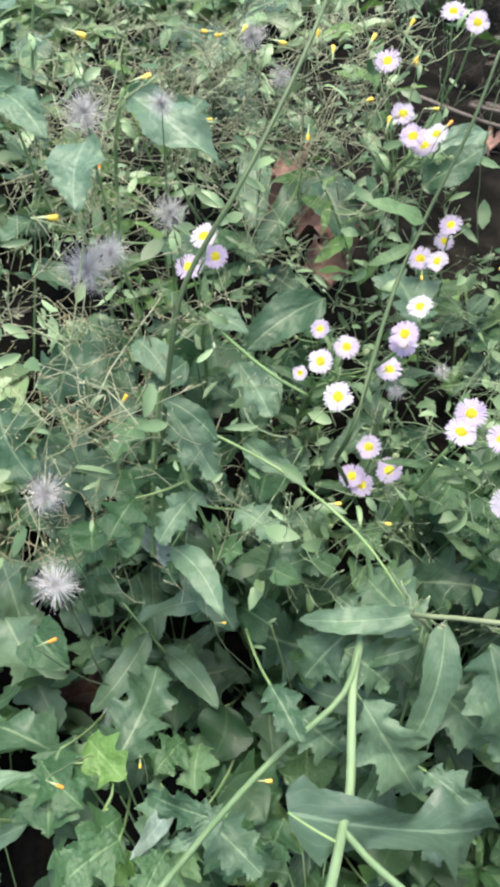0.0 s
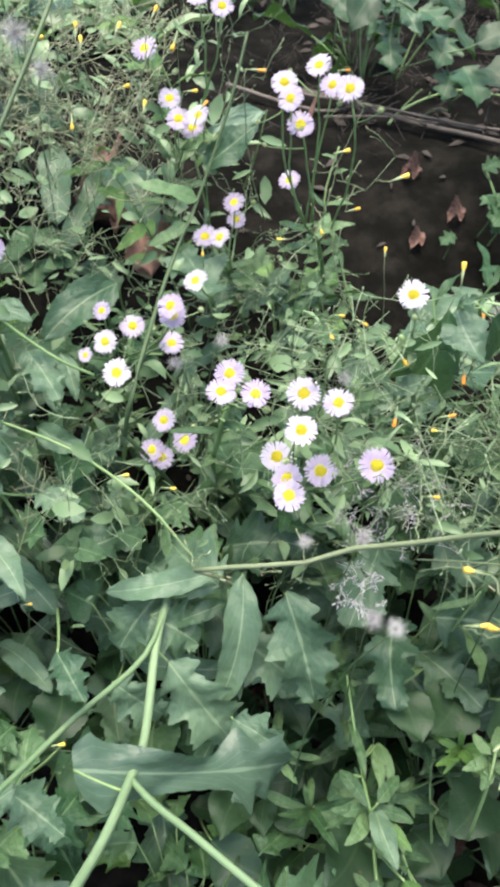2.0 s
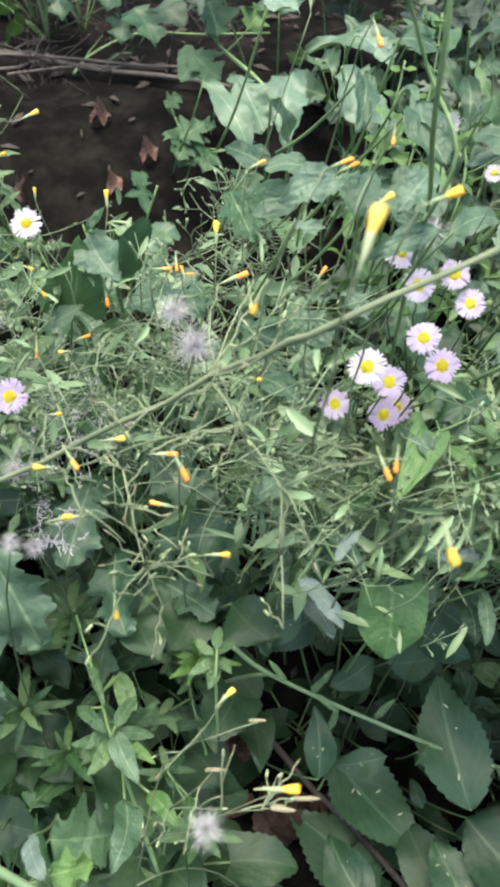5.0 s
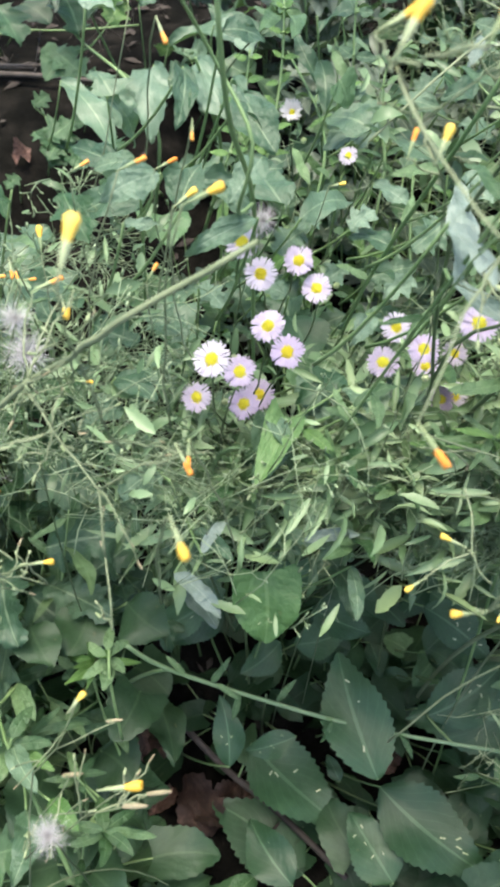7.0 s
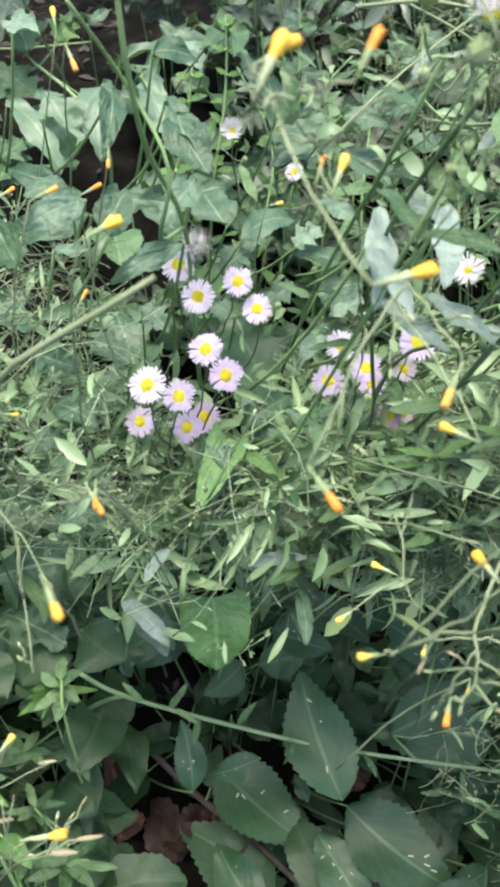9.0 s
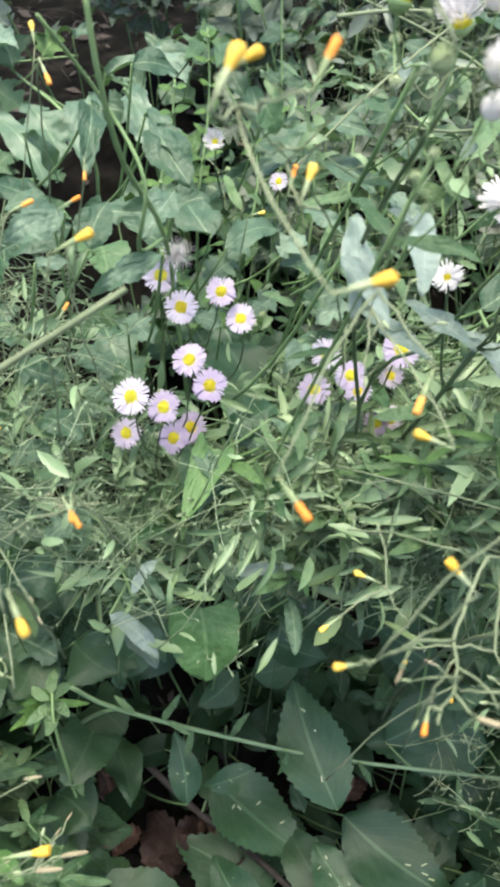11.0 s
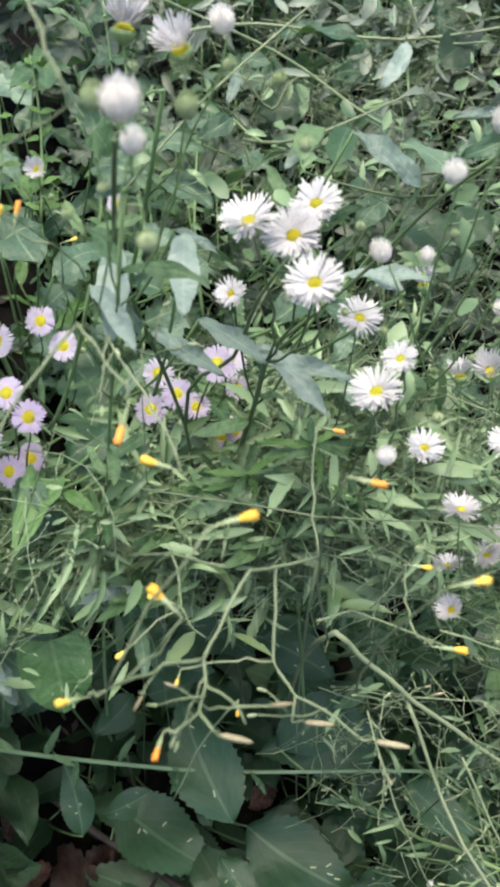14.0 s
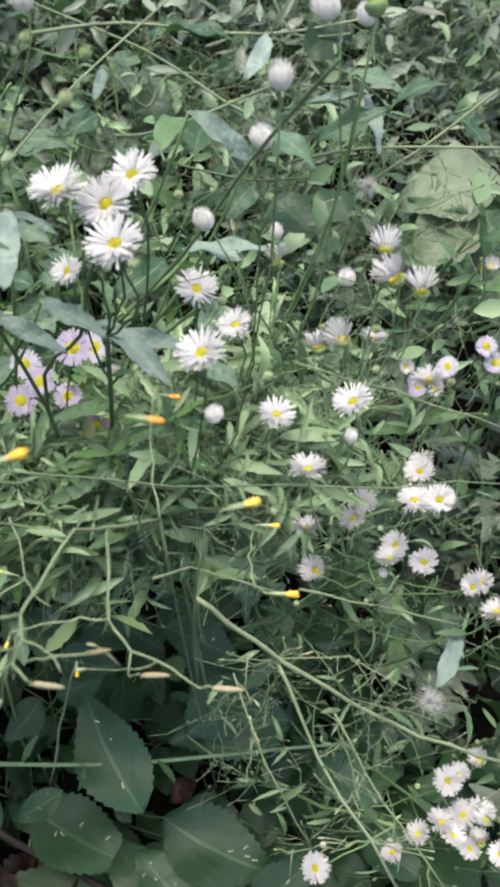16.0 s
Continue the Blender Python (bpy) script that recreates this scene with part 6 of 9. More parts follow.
weed("whorled_weed", "narrow toothed green leaves in a whorl on a stem", "weed", (0.417, 0.321),
     [([(0.397, 0.116, 0.41), (0.399, 0.114, 0.418)], 0.0008, 0.0007, DARK_STEM)],
     [("lance", (0.397, 0.116, 0.41), (0.418, 0.112, 0.4), 0.8),
      ("lance", (0.397, 0.116, 0.41), (0.371, 0.1, 0.43), 0.8),
      ("lance", (0.397, 0.116, 0.41), (0.417, 0.139, 0.4), 0.8),
      ("lance", (0.397, 0.116, 0.41), (0.384, 0.083, 0.43), 0.8),
      ("lance", (0.397, 0.116, 0.41), (0.388, 0.137, 0.4), 0.8),
      ("lance", (0.397, 0.116, 0.41), (0.4, 0.104, 0.43), 0.8),
      ("lance", (0.397, 0.116, 0.41), (0.392, 0.114, 0.4), 0.8),
      ("lance", (0.397, 0.116, 0.41), (0.389, 0.118, 0.43), 0.8),
      ("lance", (0.397, 0.116, 0.41), (0.412, 0.109, 0.4), 0.8),
      ("lance", (0.397, 0.116, 0.41), (0.371, 0.106, 0.43), 0.8)]
     + [("lance", (0.397, 0.116, 0.41), (0.414, 0.13, 0.4), 0.8),
      ("lance", (0.397, 0.116, 0.41), (0.382, 0.095, 0.43), 0.8)])
weed("whorled_weed", "narrow toothed green leaves in a whorl on a stem", "weed", (0.455, 0.33),
     [([(0.435, 0.12, 0.42), (0.437, 0.118, 0.428)], 0.0008, 0.0007, DARK_STEM)],
     [("lance", (0.435, 0.12, 0.42), (0.457, 0.117, 0.41), 0.8),
      ("lance", (0.435, 0.12, 0.42), (0.405, 0.103, 0.44), 0.8),
      ("lance", (0.435, 0.12, 0.42), (0.462, 0.147, 0.41), 0.8),
      ("lance", (0.435, 0.12, 0.42), (0.418, 0.083, 0.44), 0.8),
      ("lance", (0.435, 0.12, 0.42), (0.429, 0.141, 0.41), 0.8),
      ("lance", (0.435, 0.12, 0.42), (0.436, 0.107, 0.44), 0.8),
      ("lance", (0.435, 0.12, 0.42), (0.43, 0.116, 0.41), 0.8),
      ("lance", (0.435, 0.12, 0.42), (0.427, 0.124, 0.44), 0.8),
      ("lance", (0.435, 0.12, 0.42), (0.452, 0.111, 0.41), 0.8),
      ("lance", (0.435, 0.12, 0.42), (0.407, 0.108, 0.44), 0.8)]
     + [("lance", (0.435, 0.12, 0.42), (0.454, 0.133, 0.41), 0.8),
      ("lance", (0.435, 0.12, 0.42), (0.417, 0.096, 0.44), 0.8)])
weed("whorled_weed", "narrow toothed green leaves in a whorl on a stem", "weed", (0.451, 0.286),
     [([(0.431, 0.081, 0.41), (0.433, 0.079, 0.418)], 0.0008, 0.0007, DARK_STEM)],
     [("lance", (0.431, 0.081, 0.41), (0.458, 0.073, 0.4), 0.8),
      ("lance", (0.431, 0.081, 0.41), (0.394, 0.067, 0.43), 0.8),
      ("lance", (0.431, 0.081, 0.41), (0.452, 0.101, 0.4), 0.8),
      ("lance", (0.431, 0.081, 0.41), (0.416, 0.058, 0.43), 0.8),
      ("lance", (0.431, 0.081, 0.41), (0.426, 0.099, 0.4), 0.8),
      ("lance", (0.431, 0.081, 0.41), (0.438, 0.07, 0.43), 0.8),
      ("lance", (0.431, 0.081, 0.41), (0.42, 0.074, 0.4), 0.8),
      ("lance", (0.431, 0.081, 0.41), (0.421, 0.082, 0.43), 0.8),
      ("lance", (0.431, 0.081, 0.41), (0.443, 0.078, 0.4), 0.8),
      ("lance", (0.431, 0.081, 0.41), (0.404, 0.073, 0.43), 0.8)]
     + [("lance", (0.431, 0.081, 0.41), (0.454, 0.096, 0.4), 0.8),
      ("lance", (0.431, 0.081, 0.41), (0.411, 0.059, 0.43), 0.8)])
weed("whorled_weed", "narrow toothed green leaves in a whorl on a stem", "weed", (0.389, 0.306),
     [([(0.369, 0.111, 0.39), (0.371, 0.109, 0.398)], 0.0008, 0.0007, DARK_STEM)],
     [("lance", (0.369, 0.111, 0.39), (0.386, 0.108, 0.38), 0.8),
      ("lance", (0.369, 0.111, 0.39), (0.34, 0.095, 0.41), 0.8),
      ("lance", (0.369, 0.111, 0.39), (0.39, 0.137, 0.38), 0.8),
      ("lance", (0.369, 0.111, 0.39), (0.359, 0.081, 0.41), 0.8),
      ("lance", (0.369, 0.111, 0.39), (0.364, 0.126, 0.38), 0.8),
      ("lance", (0.369, 0.111, 0.39), (0.372, 0.099, 0.41), 0.8),
      ("lance", (0.369, 0.111, 0.39), (0.359, 0.104, 0.38), 0.8),
      ("lance", (0.369, 0.111, 0.39), (0.363, 0.117, 0.41), 0.8),
      ("lance", (0.369, 0.111, 0.39), (0.381, 0.105, 0.38), 0.8),
      ("lance", (0.369, 0.111, 0.39), (0.35, 0.1, 0.41), 0.8)]
     + [("lance", (0.369, 0.111, 0.39), (0.383, 0.123, 0.38), 0.8)])
weed("whorled_weed", "narrow toothed green leaves in a whorl on a stem", "weed", (0.349, 0.367),
     [([(0.329, 0.162, 0.41), (0.331, 0.16, 0.418)], 0.0008, 0.0007, DARK_STEM)],
     [("lance", (0.329, 0.162, 0.41), (0.347, 0.16, 0.4), 0.8),
      ("lance", (0.329, 0.162, 0.41), (0.302, 0.141, 0.43), 0.8),
      ("lance", (0.329, 0.162, 0.41), (0.348, 0.193, 0.4), 0.8),
      ("lance", (0.329, 0.162, 0.41), (0.322, 0.129, 0.43), 0.8),
      ("lance", (0.329, 0.162, 0.41), (0.323, 0.179, 0.4), 0.8),
      ("lance", (0.329, 0.162, 0.41), (0.335, 0.147, 0.43), 0.8),
      ("lance", (0.329, 0.162, 0.41), (0.319, 0.155, 0.4), 0.8),
      ("lance", (0.329, 0.162, 0.41), (0.324, 0.166, 0.43), 0.8),
      ("lance", (0.329, 0.162, 0.41), (0.34, 0.159, 0.4), 0.8),
      ("lance", (0.329, 0.162, 0.41), (0.313, 0.147, 0.43), 0.8)]
     + [("lance", (0.329, 0.162, 0.41), (0.342, 0.178, 0.4), 0.8)])
weed("whorled_weed", "narrow toothed green leaves in a whorl on a stem", "weed", (0.482, 0.317),
     [([(0.462, 0.107, 0.42), (0.464, 0.105, 0.428)], 0.0008, 0.0007, DARK_STEM)],
     [("lance", (0.462, 0.107, 0.42), (0.483, 0.105, 0.41), 0.8),
      ("lance", (0.462, 0.107, 0.42), (0.428, 0.09, 0.44), 0.8),
      ("lance", (0.462, 0.107, 0.42), (0.492, 0.133, 0.41), 0.8),
      ("lance", (0.462, 0.107, 0.42), (0.443, 0.073, 0.44), 0.8),
      ("lance", (0.462, 0.107, 0.42), (0.46, 0.124, 0.41), 0.8),
      ("lance", (0.462, 0.107, 0.42), (0.459, 0.094, 0.44), 0.8),
      ("lance", (0.462, 0.107, 0.42), (0.456, 0.103, 0.41), 0.8),
      ("lance", (0.462, 0.107, 0.42), (0.453, 0.112, 0.44), 0.8),
      ("lance", (0.462, 0.107, 0.42), (0.478, 0.099, 0.41), 0.8),
      ("lance", (0.462, 0.107, 0.42), (0.435, 0.096, 0.44), 0.8)]
     + [("lance", (0.462, 0.107, 0.42), (0.481, 0.119, 0.41), 0.8)])

weed("broad_weed", "large smooth pale green leaves beside fluffy seed heads", "weed", (-0.080, 0.560),
     [([(-0.096, 0.552, 0.439), (-0.084, 0.508, 0.530), (-0.075, 0.503, 0.567)], 0.0016, 0.001, STEM),
      ([(-0.041, 0.631, 0.277), (0.025, 0.671, 0.371), (0.046, 0.699, 0.427)], 0.0016, 0.001, STEM)],
     [("palebroad", (-0.074, 0.518, 0.559), (-0.014, 0.477, 0.530), 0.88),
      ("palebroad", (-0.075, 0.382, 0.589), (-0.078, 0.344, 0.571), 1.25),
      ("strap", (0.000, 0.729, 0.432), (0.001, 0.654, 0.393), 1.65),
      ("strap", (0.050, 0.722, 0.412), (0.002, 0.640, 0.372), 1.07),
      ("broad", (0.053, 0.722, 0.417), (0.084, 0.643, 0.379), 0.84),
      ("broad", (0.041, 0.524, 0.407), (-0.007, 0.484, 0.392), 0.75),
      ("palebroad", (-0.043, 0.513, 0.382), (-0.069, 0.475, 0.372), 1.20),
      ("ovate", (-0.032, 0.557, 0.349), (-0.036, 0.476, 0.325), 1.30),
      ("lobed", (-0.070, 0.477, 0.351), (-0.017, 0.397, 0.328), 0.50),
      ("broad", (0.008, 0.475, 0.374), (0.000, 0.435, 0.362), 0.83),
      ("fresh", (-0.075, 0.429, 0.395), (-0.056, 0.429, 0.392), 1.00),
      ("heart", (-0.025, 0.642, 0.377), (-0.034, 0.663, 0.388), 1.44),
      ("heart", (-0.012, 0.643, 0.376), (0.001, 0.662, 0.385), 1.52),
      ("heart", (-0.010, 0.647, 0.366), (0.015, 0.639, 0.361), 1.33),
      ("heart", (-0.021, 0.651, 0.361), (-0.024, 0.624, 0.350), 1.34),
      ("heart", (-0.033, 0.649, 0.368), (-0.053, 0.633, 0.362), 1.14),
      ("lobed", (0.014, 0.666, 0.345), (0.049, 0.637, 0.333), 1.31),
      ("broad", (-0.067, 0.553, 0.438), (-0.030, 0.534, 0.426), 1.02),
      ("palebroad", (0.183, 0.627, 0.490), (0.123, 0.605, 0.469), 0.63)])
weed("ground_ivy", "small lobed ivy-like leaves over a dark gap in the bank", "weed", (-0.090, 0.450),
     [([(-0.100, 0.414, 0.231), (-0.075, 0.400, 0.280), (-0.054, 0.411, 0.286)], 0.0011, 0.0008, STEM),
      ([(-0.123, 0.370, 0.156), (-0.101, 0.384, 0.197), (-0.080, 0.400, 0.204)], 0.0011, 0.0008, STEM)],
     [("maple", (-0.129, 0.399, 0.298), (-0.115, 0.359, 0.292), 1.03),
      ("shadeheart", (-0.144, 0.430, 0.292), (-0.126, 0.397, 0.285), 1.02),
      ("palemaple", (-0.051, 0.419, 0.279), (-0.059, 0.384, 0.276), 0.63),
      ("pale", (-0.103, 0.427, 0.286), (-0.010, 0.335, 0.269), 0.46),
      ("pale", (-0.049, 0.422, 0.274), (-0.004, 0.371, 0.266), 0.62),
      ("heart", (-0.122, 0.395, 0.227), (-0.104, 0.374, 0.223), 1.16),
      ("maple", (-0.059, 0.401, 0.217), (-0.093, 0.373, 0.221), 0.79),
      ("broad", (-0.141, 0.402, 0.207), (-0.123, 0.368, 0.204), 1.15),
      ("lobed", (-0.084, 0.369, 0.197), (-0.125, 0.338, 0.206), 0.77),
      ("fresh", (-0.092, 0.338, 0.178), (-0.067, 0.311, 0.179), 0.76),
      ("fresh", (-0.086, 0.350, 0.188), (-0.096, 0.330, 0.192), 0.95),
      ("pale", (-0.100, 0.324, 0.192), (-0.105, 0.285, 0.199), 0.96),
      ("heart", (-0.090, 0.432, 0.289), (-0.061, 0.445, 0.287), 0.84),
      ("maple", (-0.135, 0.465, 0.306), (-0.107, 0.443, 0.296), 0.90),
      ("shadeheart", (-0.110, 0.422, 0.259), (-0.081, 0.404, 0.253), 1.00),
      ("shadeheart", (-0.101, 0.492, 0.291), (-0.077, 0.462, 0.282), 0.92),
      ("heart", (-0.043, 0.465, 0.309), (-0.021, 0.435, 0.301), 0.86),
      ("maple", (-0.060, 0.441, 0.321), (-0.033, 0.457, 0.321), 0.84),
      ("shade", (-0.021, 0.430, 0.222), (-0.055, 0.402, 0.223), 1.49),
      ("shade", (0.002, 0.454, 0.235), (-0.020, 0.411, 0.232), 1.49),
      ("ovate", (0.020, 0.445, 0.218), (0.002, 0.380, 0.215), 1.25),
      ("shade", (-0.017, 0.303, 0.216), (-0.026, 0.258, 0.224), 1.34),
      ("shade", (-0.049, 0.336, 0.192), (-0.054, 0.292, 0.199), 1.14)])
weed("ground_ivy", "pale lobed leaves crowded at the foot of the bank", "weed", (-0.050, 0.270),
     [([(-0.075, 0.186, 0.207), (-0.058, 0.197, 0.251), (-0.046, 0.219, 0.259)], 0.0011, 0.0008, STEM),
      ([(-0.102, 0.197, 0.238), (-0.081, 0.218, 0.265), (-0.085, 0.234, 0.274)], 0.0011, 0.0008, STEM)],
     [("fresh", (-0.098, 0.248, 0.274), (-0.073, 0.222, 0.275), 0.98),
      ("maple", (-0.124, 0.234, 0.273), (-0.094, 0.206, 0.273), 0.87),
      ("maple", (-0.075, 0.207, 0.261), (-0.094, 0.182, 0.273), 1.03),
      ("maple", (-0.042, 0.261, 0.248), (-0.059, 0.235, 0.255), 0.98),
      ("maple", (-0.023, 0.175, 0.271), (0.002, 0.205, 0.260), 1.03),
      ("maple", (-0.034, 0.195, 0.248), (-0.051, 0.167, 0.260), 1.07),
      ("maple", (-0.112, 0.192, 0.252), (-0.088, 0.170, 0.256), 1.08),
      ("fresh", (-0.071, 0.194, 0.244), (-0.080, 0.172, 0.254), 1.11),
      ("lobed", (-0.052, 0.220, 0.275), (-0.056, 0.169, 0.291), 0.66),
      ("pale", (-0.040, 0.209, 0.283), (-0.061, 0.169, 0.299), 1.08),
      ("lobed", (0.010, 0.219, 0.384), (0.024, 0.187, 0.387), 0.85),
      ("shade", (-0.016, 0.250, 0.206), (0.010, 0.225, 0.211), 1.71),
      ("shade", (-0.112, 0.219, 0.242), (-0.094, 0.228, 0.236), 2.22)])
weed("shoot_weed", "small-leaved upright weed shoot against the dark gap", "weed", (0.491, 0.447),
     [([(0.491, 0.397, 0.433), (0.511, 0.410, 0.478), (0.521, 0.419, 0.508), (0.526, 0.426, 0.535)], 0.0011, 0.0007, STEM)],
     [("bright", (0.494, 0.400, 0.442), (0.488, 0.410, 0.446), 1.79),
      ("bright", (0.498, 0.403, 0.440), (0.512, 0.396, 0.440), 1.37),
      ("bright", (0.501, 0.405, 0.457), (0.491, 0.410, 0.458), 1.90),
      ("bright", (0.500, 0.398, 0.460), (0.514, 0.395, 0.462), 1.42),
      ("bright", (0.508, 0.410, 0.471), (0.506, 0.421, 0.476), 1.75),
      ("bright", (0.510, 0.409, 0.471), (0.520, 0.401, 0.469), 1.58),
      ("bright", (0.513, 0.413, 0.486), (0.504, 0.416, 0.485), 2.14),
      ("bright", (0.517, 0.415, 0.484), (0.527, 0.418, 0.488), 1.93),
      ("bright", (0.520, 0.421, 0.499), (0.518, 0.429, 0.502), 2.40),
      ("bright", (0.517, 0.412, 0.502), (0.527, 0.407, 0.502), 1.77),
      ("bright", (0.519, 0.418, 0.517), (0.513, 0.425, 0.519), 2.03),
      ("bright", (0.523, 0.421, 0.515), (0.531, 0.419, 0.516), 2.40),
      ("bright", (0.527, 0.430, 0.528), (0.526, 0.436, 0.531), 2.40),
      ("bright", (0.523, 0.418, 0.532), (0.530, 0.421, 0.535), 2.40)])
weed("shoot_weed", "upright weed with oval leaves in pairs", "weed", (0.560, 0.444),
     [([(0.560, 0.394, 0.413), (0.577, 0.411, 0.460), (0.586, 0.424, 0.500), (0.596, 0.437, 0.551)], 0.0011, 0.0007, STEM)],
     [("broad", (0.564, 0.398, 0.432), (0.561, 0.419, 0.439), 0.77),
      ("broad", (0.568, 0.401, 0.429), (0.586, 0.388, 0.429), 0.71),
      ("broad", (0.580, 0.418, 0.455), (0.566, 0.424, 0.454), 0.99),
      ("broad", (0.573, 0.403, 0.462), (0.585, 0.405, 0.466), 1.20),
      ("broad", (0.577, 0.413, 0.490), (0.573, 0.424, 0.494), 1.30),
      ("broad", (0.583, 0.418, 0.487), (0.595, 0.406, 0.486), 0.93),
      ("broad", (0.590, 0.431, 0.513), (0.590, 0.446, 0.520), 1.04),
      ("broad", (0.587, 0.422, 0.516), (0.595, 0.414, 0.516), 1.31),
      ("broad", (0.590, 0.430, 0.543), (0.585, 0.437, 0.544), 1.80),
      ("broad", (0.598, 0.438, 0.539), (0.605, 0.440, 0.543), 1.94)])
weed("shoot_weed", "slim upright weed with small pointed leaves", "weed", (0.530, 0.357),
     [([(0.530, 0.307, 0.460), (0.537, 0.323, 0.494), (0.543, 0.330, 0.516), (0.558, 0.326, 0.531)], 0.0011, 0.0007, STEM)],
     [("lance", (0.530, 0.311, 0.468), (0.521, 0.323, 0.470), 1.05),
      ("lance", (0.532, 0.310, 0.468), (0.545, 0.309, 0.471), 1.22),
      ("lance", (0.534, 0.319, 0.480), (0.527, 0.331, 0.483), 1.14),
      ("lance", (0.535, 0.317, 0.481), (0.543, 0.311, 0.481), 1.69),
      ("lance", (0.537, 0.325, 0.493), (0.528, 0.330, 0.492), 1.48),
      ("lance", (0.533, 0.316, 0.497), (0.540, 0.316, 0.499), 2.29),
      ("lance", (0.537, 0.326, 0.507), (0.532, 0.333, 0.509), 1.72),
      ("lance", (0.536, 0.320, 0.510), (0.546, 0.321, 0.514), 1.50),
      ("lance", (0.542, 0.328, 0.519), (0.543, 0.337, 0.523), 1.81),
      ("lance", (0.544, 0.327, 0.519), (0.551, 0.324, 0.521), 1.93),
      ("lance", (0.552, 0.326, 0.529), (0.550, 0.331, 0.530), 2.40),
      ("lance", (0.558, 0.330, 0.526), (0.563, 0.324, 0.525), 2.00)])
weed("shoot_weed", "slim leafy shoot among pale leaves", "weed", (0.453, 0.438),
     [([(0.453, 0.388, 0.449), (0.467, 0.393, 0.472), (0.478, 0.399, 0.495), (0.486, 0.405, 0.517)], 0.0011, 0.0007, STEM)],
     [("bright", (0.456, 0.387, 0.459), (0.444, 0.393, 0.461), 1.63),
      ("bright", (0.456, 0.383, 0.461), (0.468, 0.380, 0.462), 1.83),
      ("bright", (0.465, 0.392, 0.472), (0.455, 0.399, 0.473), 1.87),
      ("bright", (0.468, 0.394, 0.470), (0.483, 0.387, 0.470), 1.34),
      ("bright", (0.469, 0.391, 0.488), (0.460, 0.402, 0.492), 1.52),
      ("bright", (0.476, 0.401, 0.482), (0.487, 0.394, 0.481), 1.83),
      ("bright", (0.479, 0.402, 0.497), (0.472, 0.407, 0.498), 2.40),
      ("bright", (0.478, 0.396, 0.500), (0.490, 0.394, 0.501), 1.82),
      ("bright", (0.482, 0.403, 0.512), (0.475, 0.409, 0.514), 2.23),
      ("bright", (0.483, 0.398, 0.514), (0.490, 0.396, 0.514), 2.40)])
weed("curled_leaf_weed", "curled light green leaves just below lilac daisies", "weed", (0.360, 0.240),
     [([(0.364, 0.134, 0.383), (0.366, 0.152, 0.410), (0.362, 0.165, 0.432)], 0.0011, 0.0008, STEM)],
     [("round", (0.358, 0.158, 0.443), (0.324, 0.130, 0.438), 0.45),
      ("broad", (0.351, 0.165, 0.445), (0.347, 0.137, 0.440), 0.59),
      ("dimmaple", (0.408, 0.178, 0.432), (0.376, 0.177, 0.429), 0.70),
      ("strap", (0.390, 0.156, 0.448), (0.393, 0.136, 0.445), 1.54),
      ("lance", (0.375, 0.148, 0.434), (0.351, 0.109, 0.428), 0.71),
      ("lance", (0.388, 0.143, 0.447), (0.414, 0.141, 0.450), 1.11),
      ("lance", (0.391, 0.147, 0.438), (0.389, 0.124, 0.435), 1.28),
      ("lance", (0.388, 0.137, 0.440), (0.379, 0.155, 0.442), 1.26),
      ("bright", (0.362, 0.149, 0.440), (0.367, 0.127, 0.437), 1.18),
      ("shade", (0.439, 0.176, 0.418), (0.438, 0.144, 0.413), 1.14),
      ("shade", (0.438, 0.148, 0.401), (0.455, 0.120, 0.402), 1.01),
      ("pale", (0.297, 0.171, 0.335), (0.297, 0.132, 0.335), 1.72),
      ("lobed", (0.322, 0.167, 0.368), (0.294, 0.158, 0.370), 0.77),
      ("strap", (0.338, 0.143, 0.373), (0.347, 0.125, 0.372), 2.03),
      ("strap", (0.375, 0.134, 0.334), (0.363, 0.096, 0.335), 1.69)])
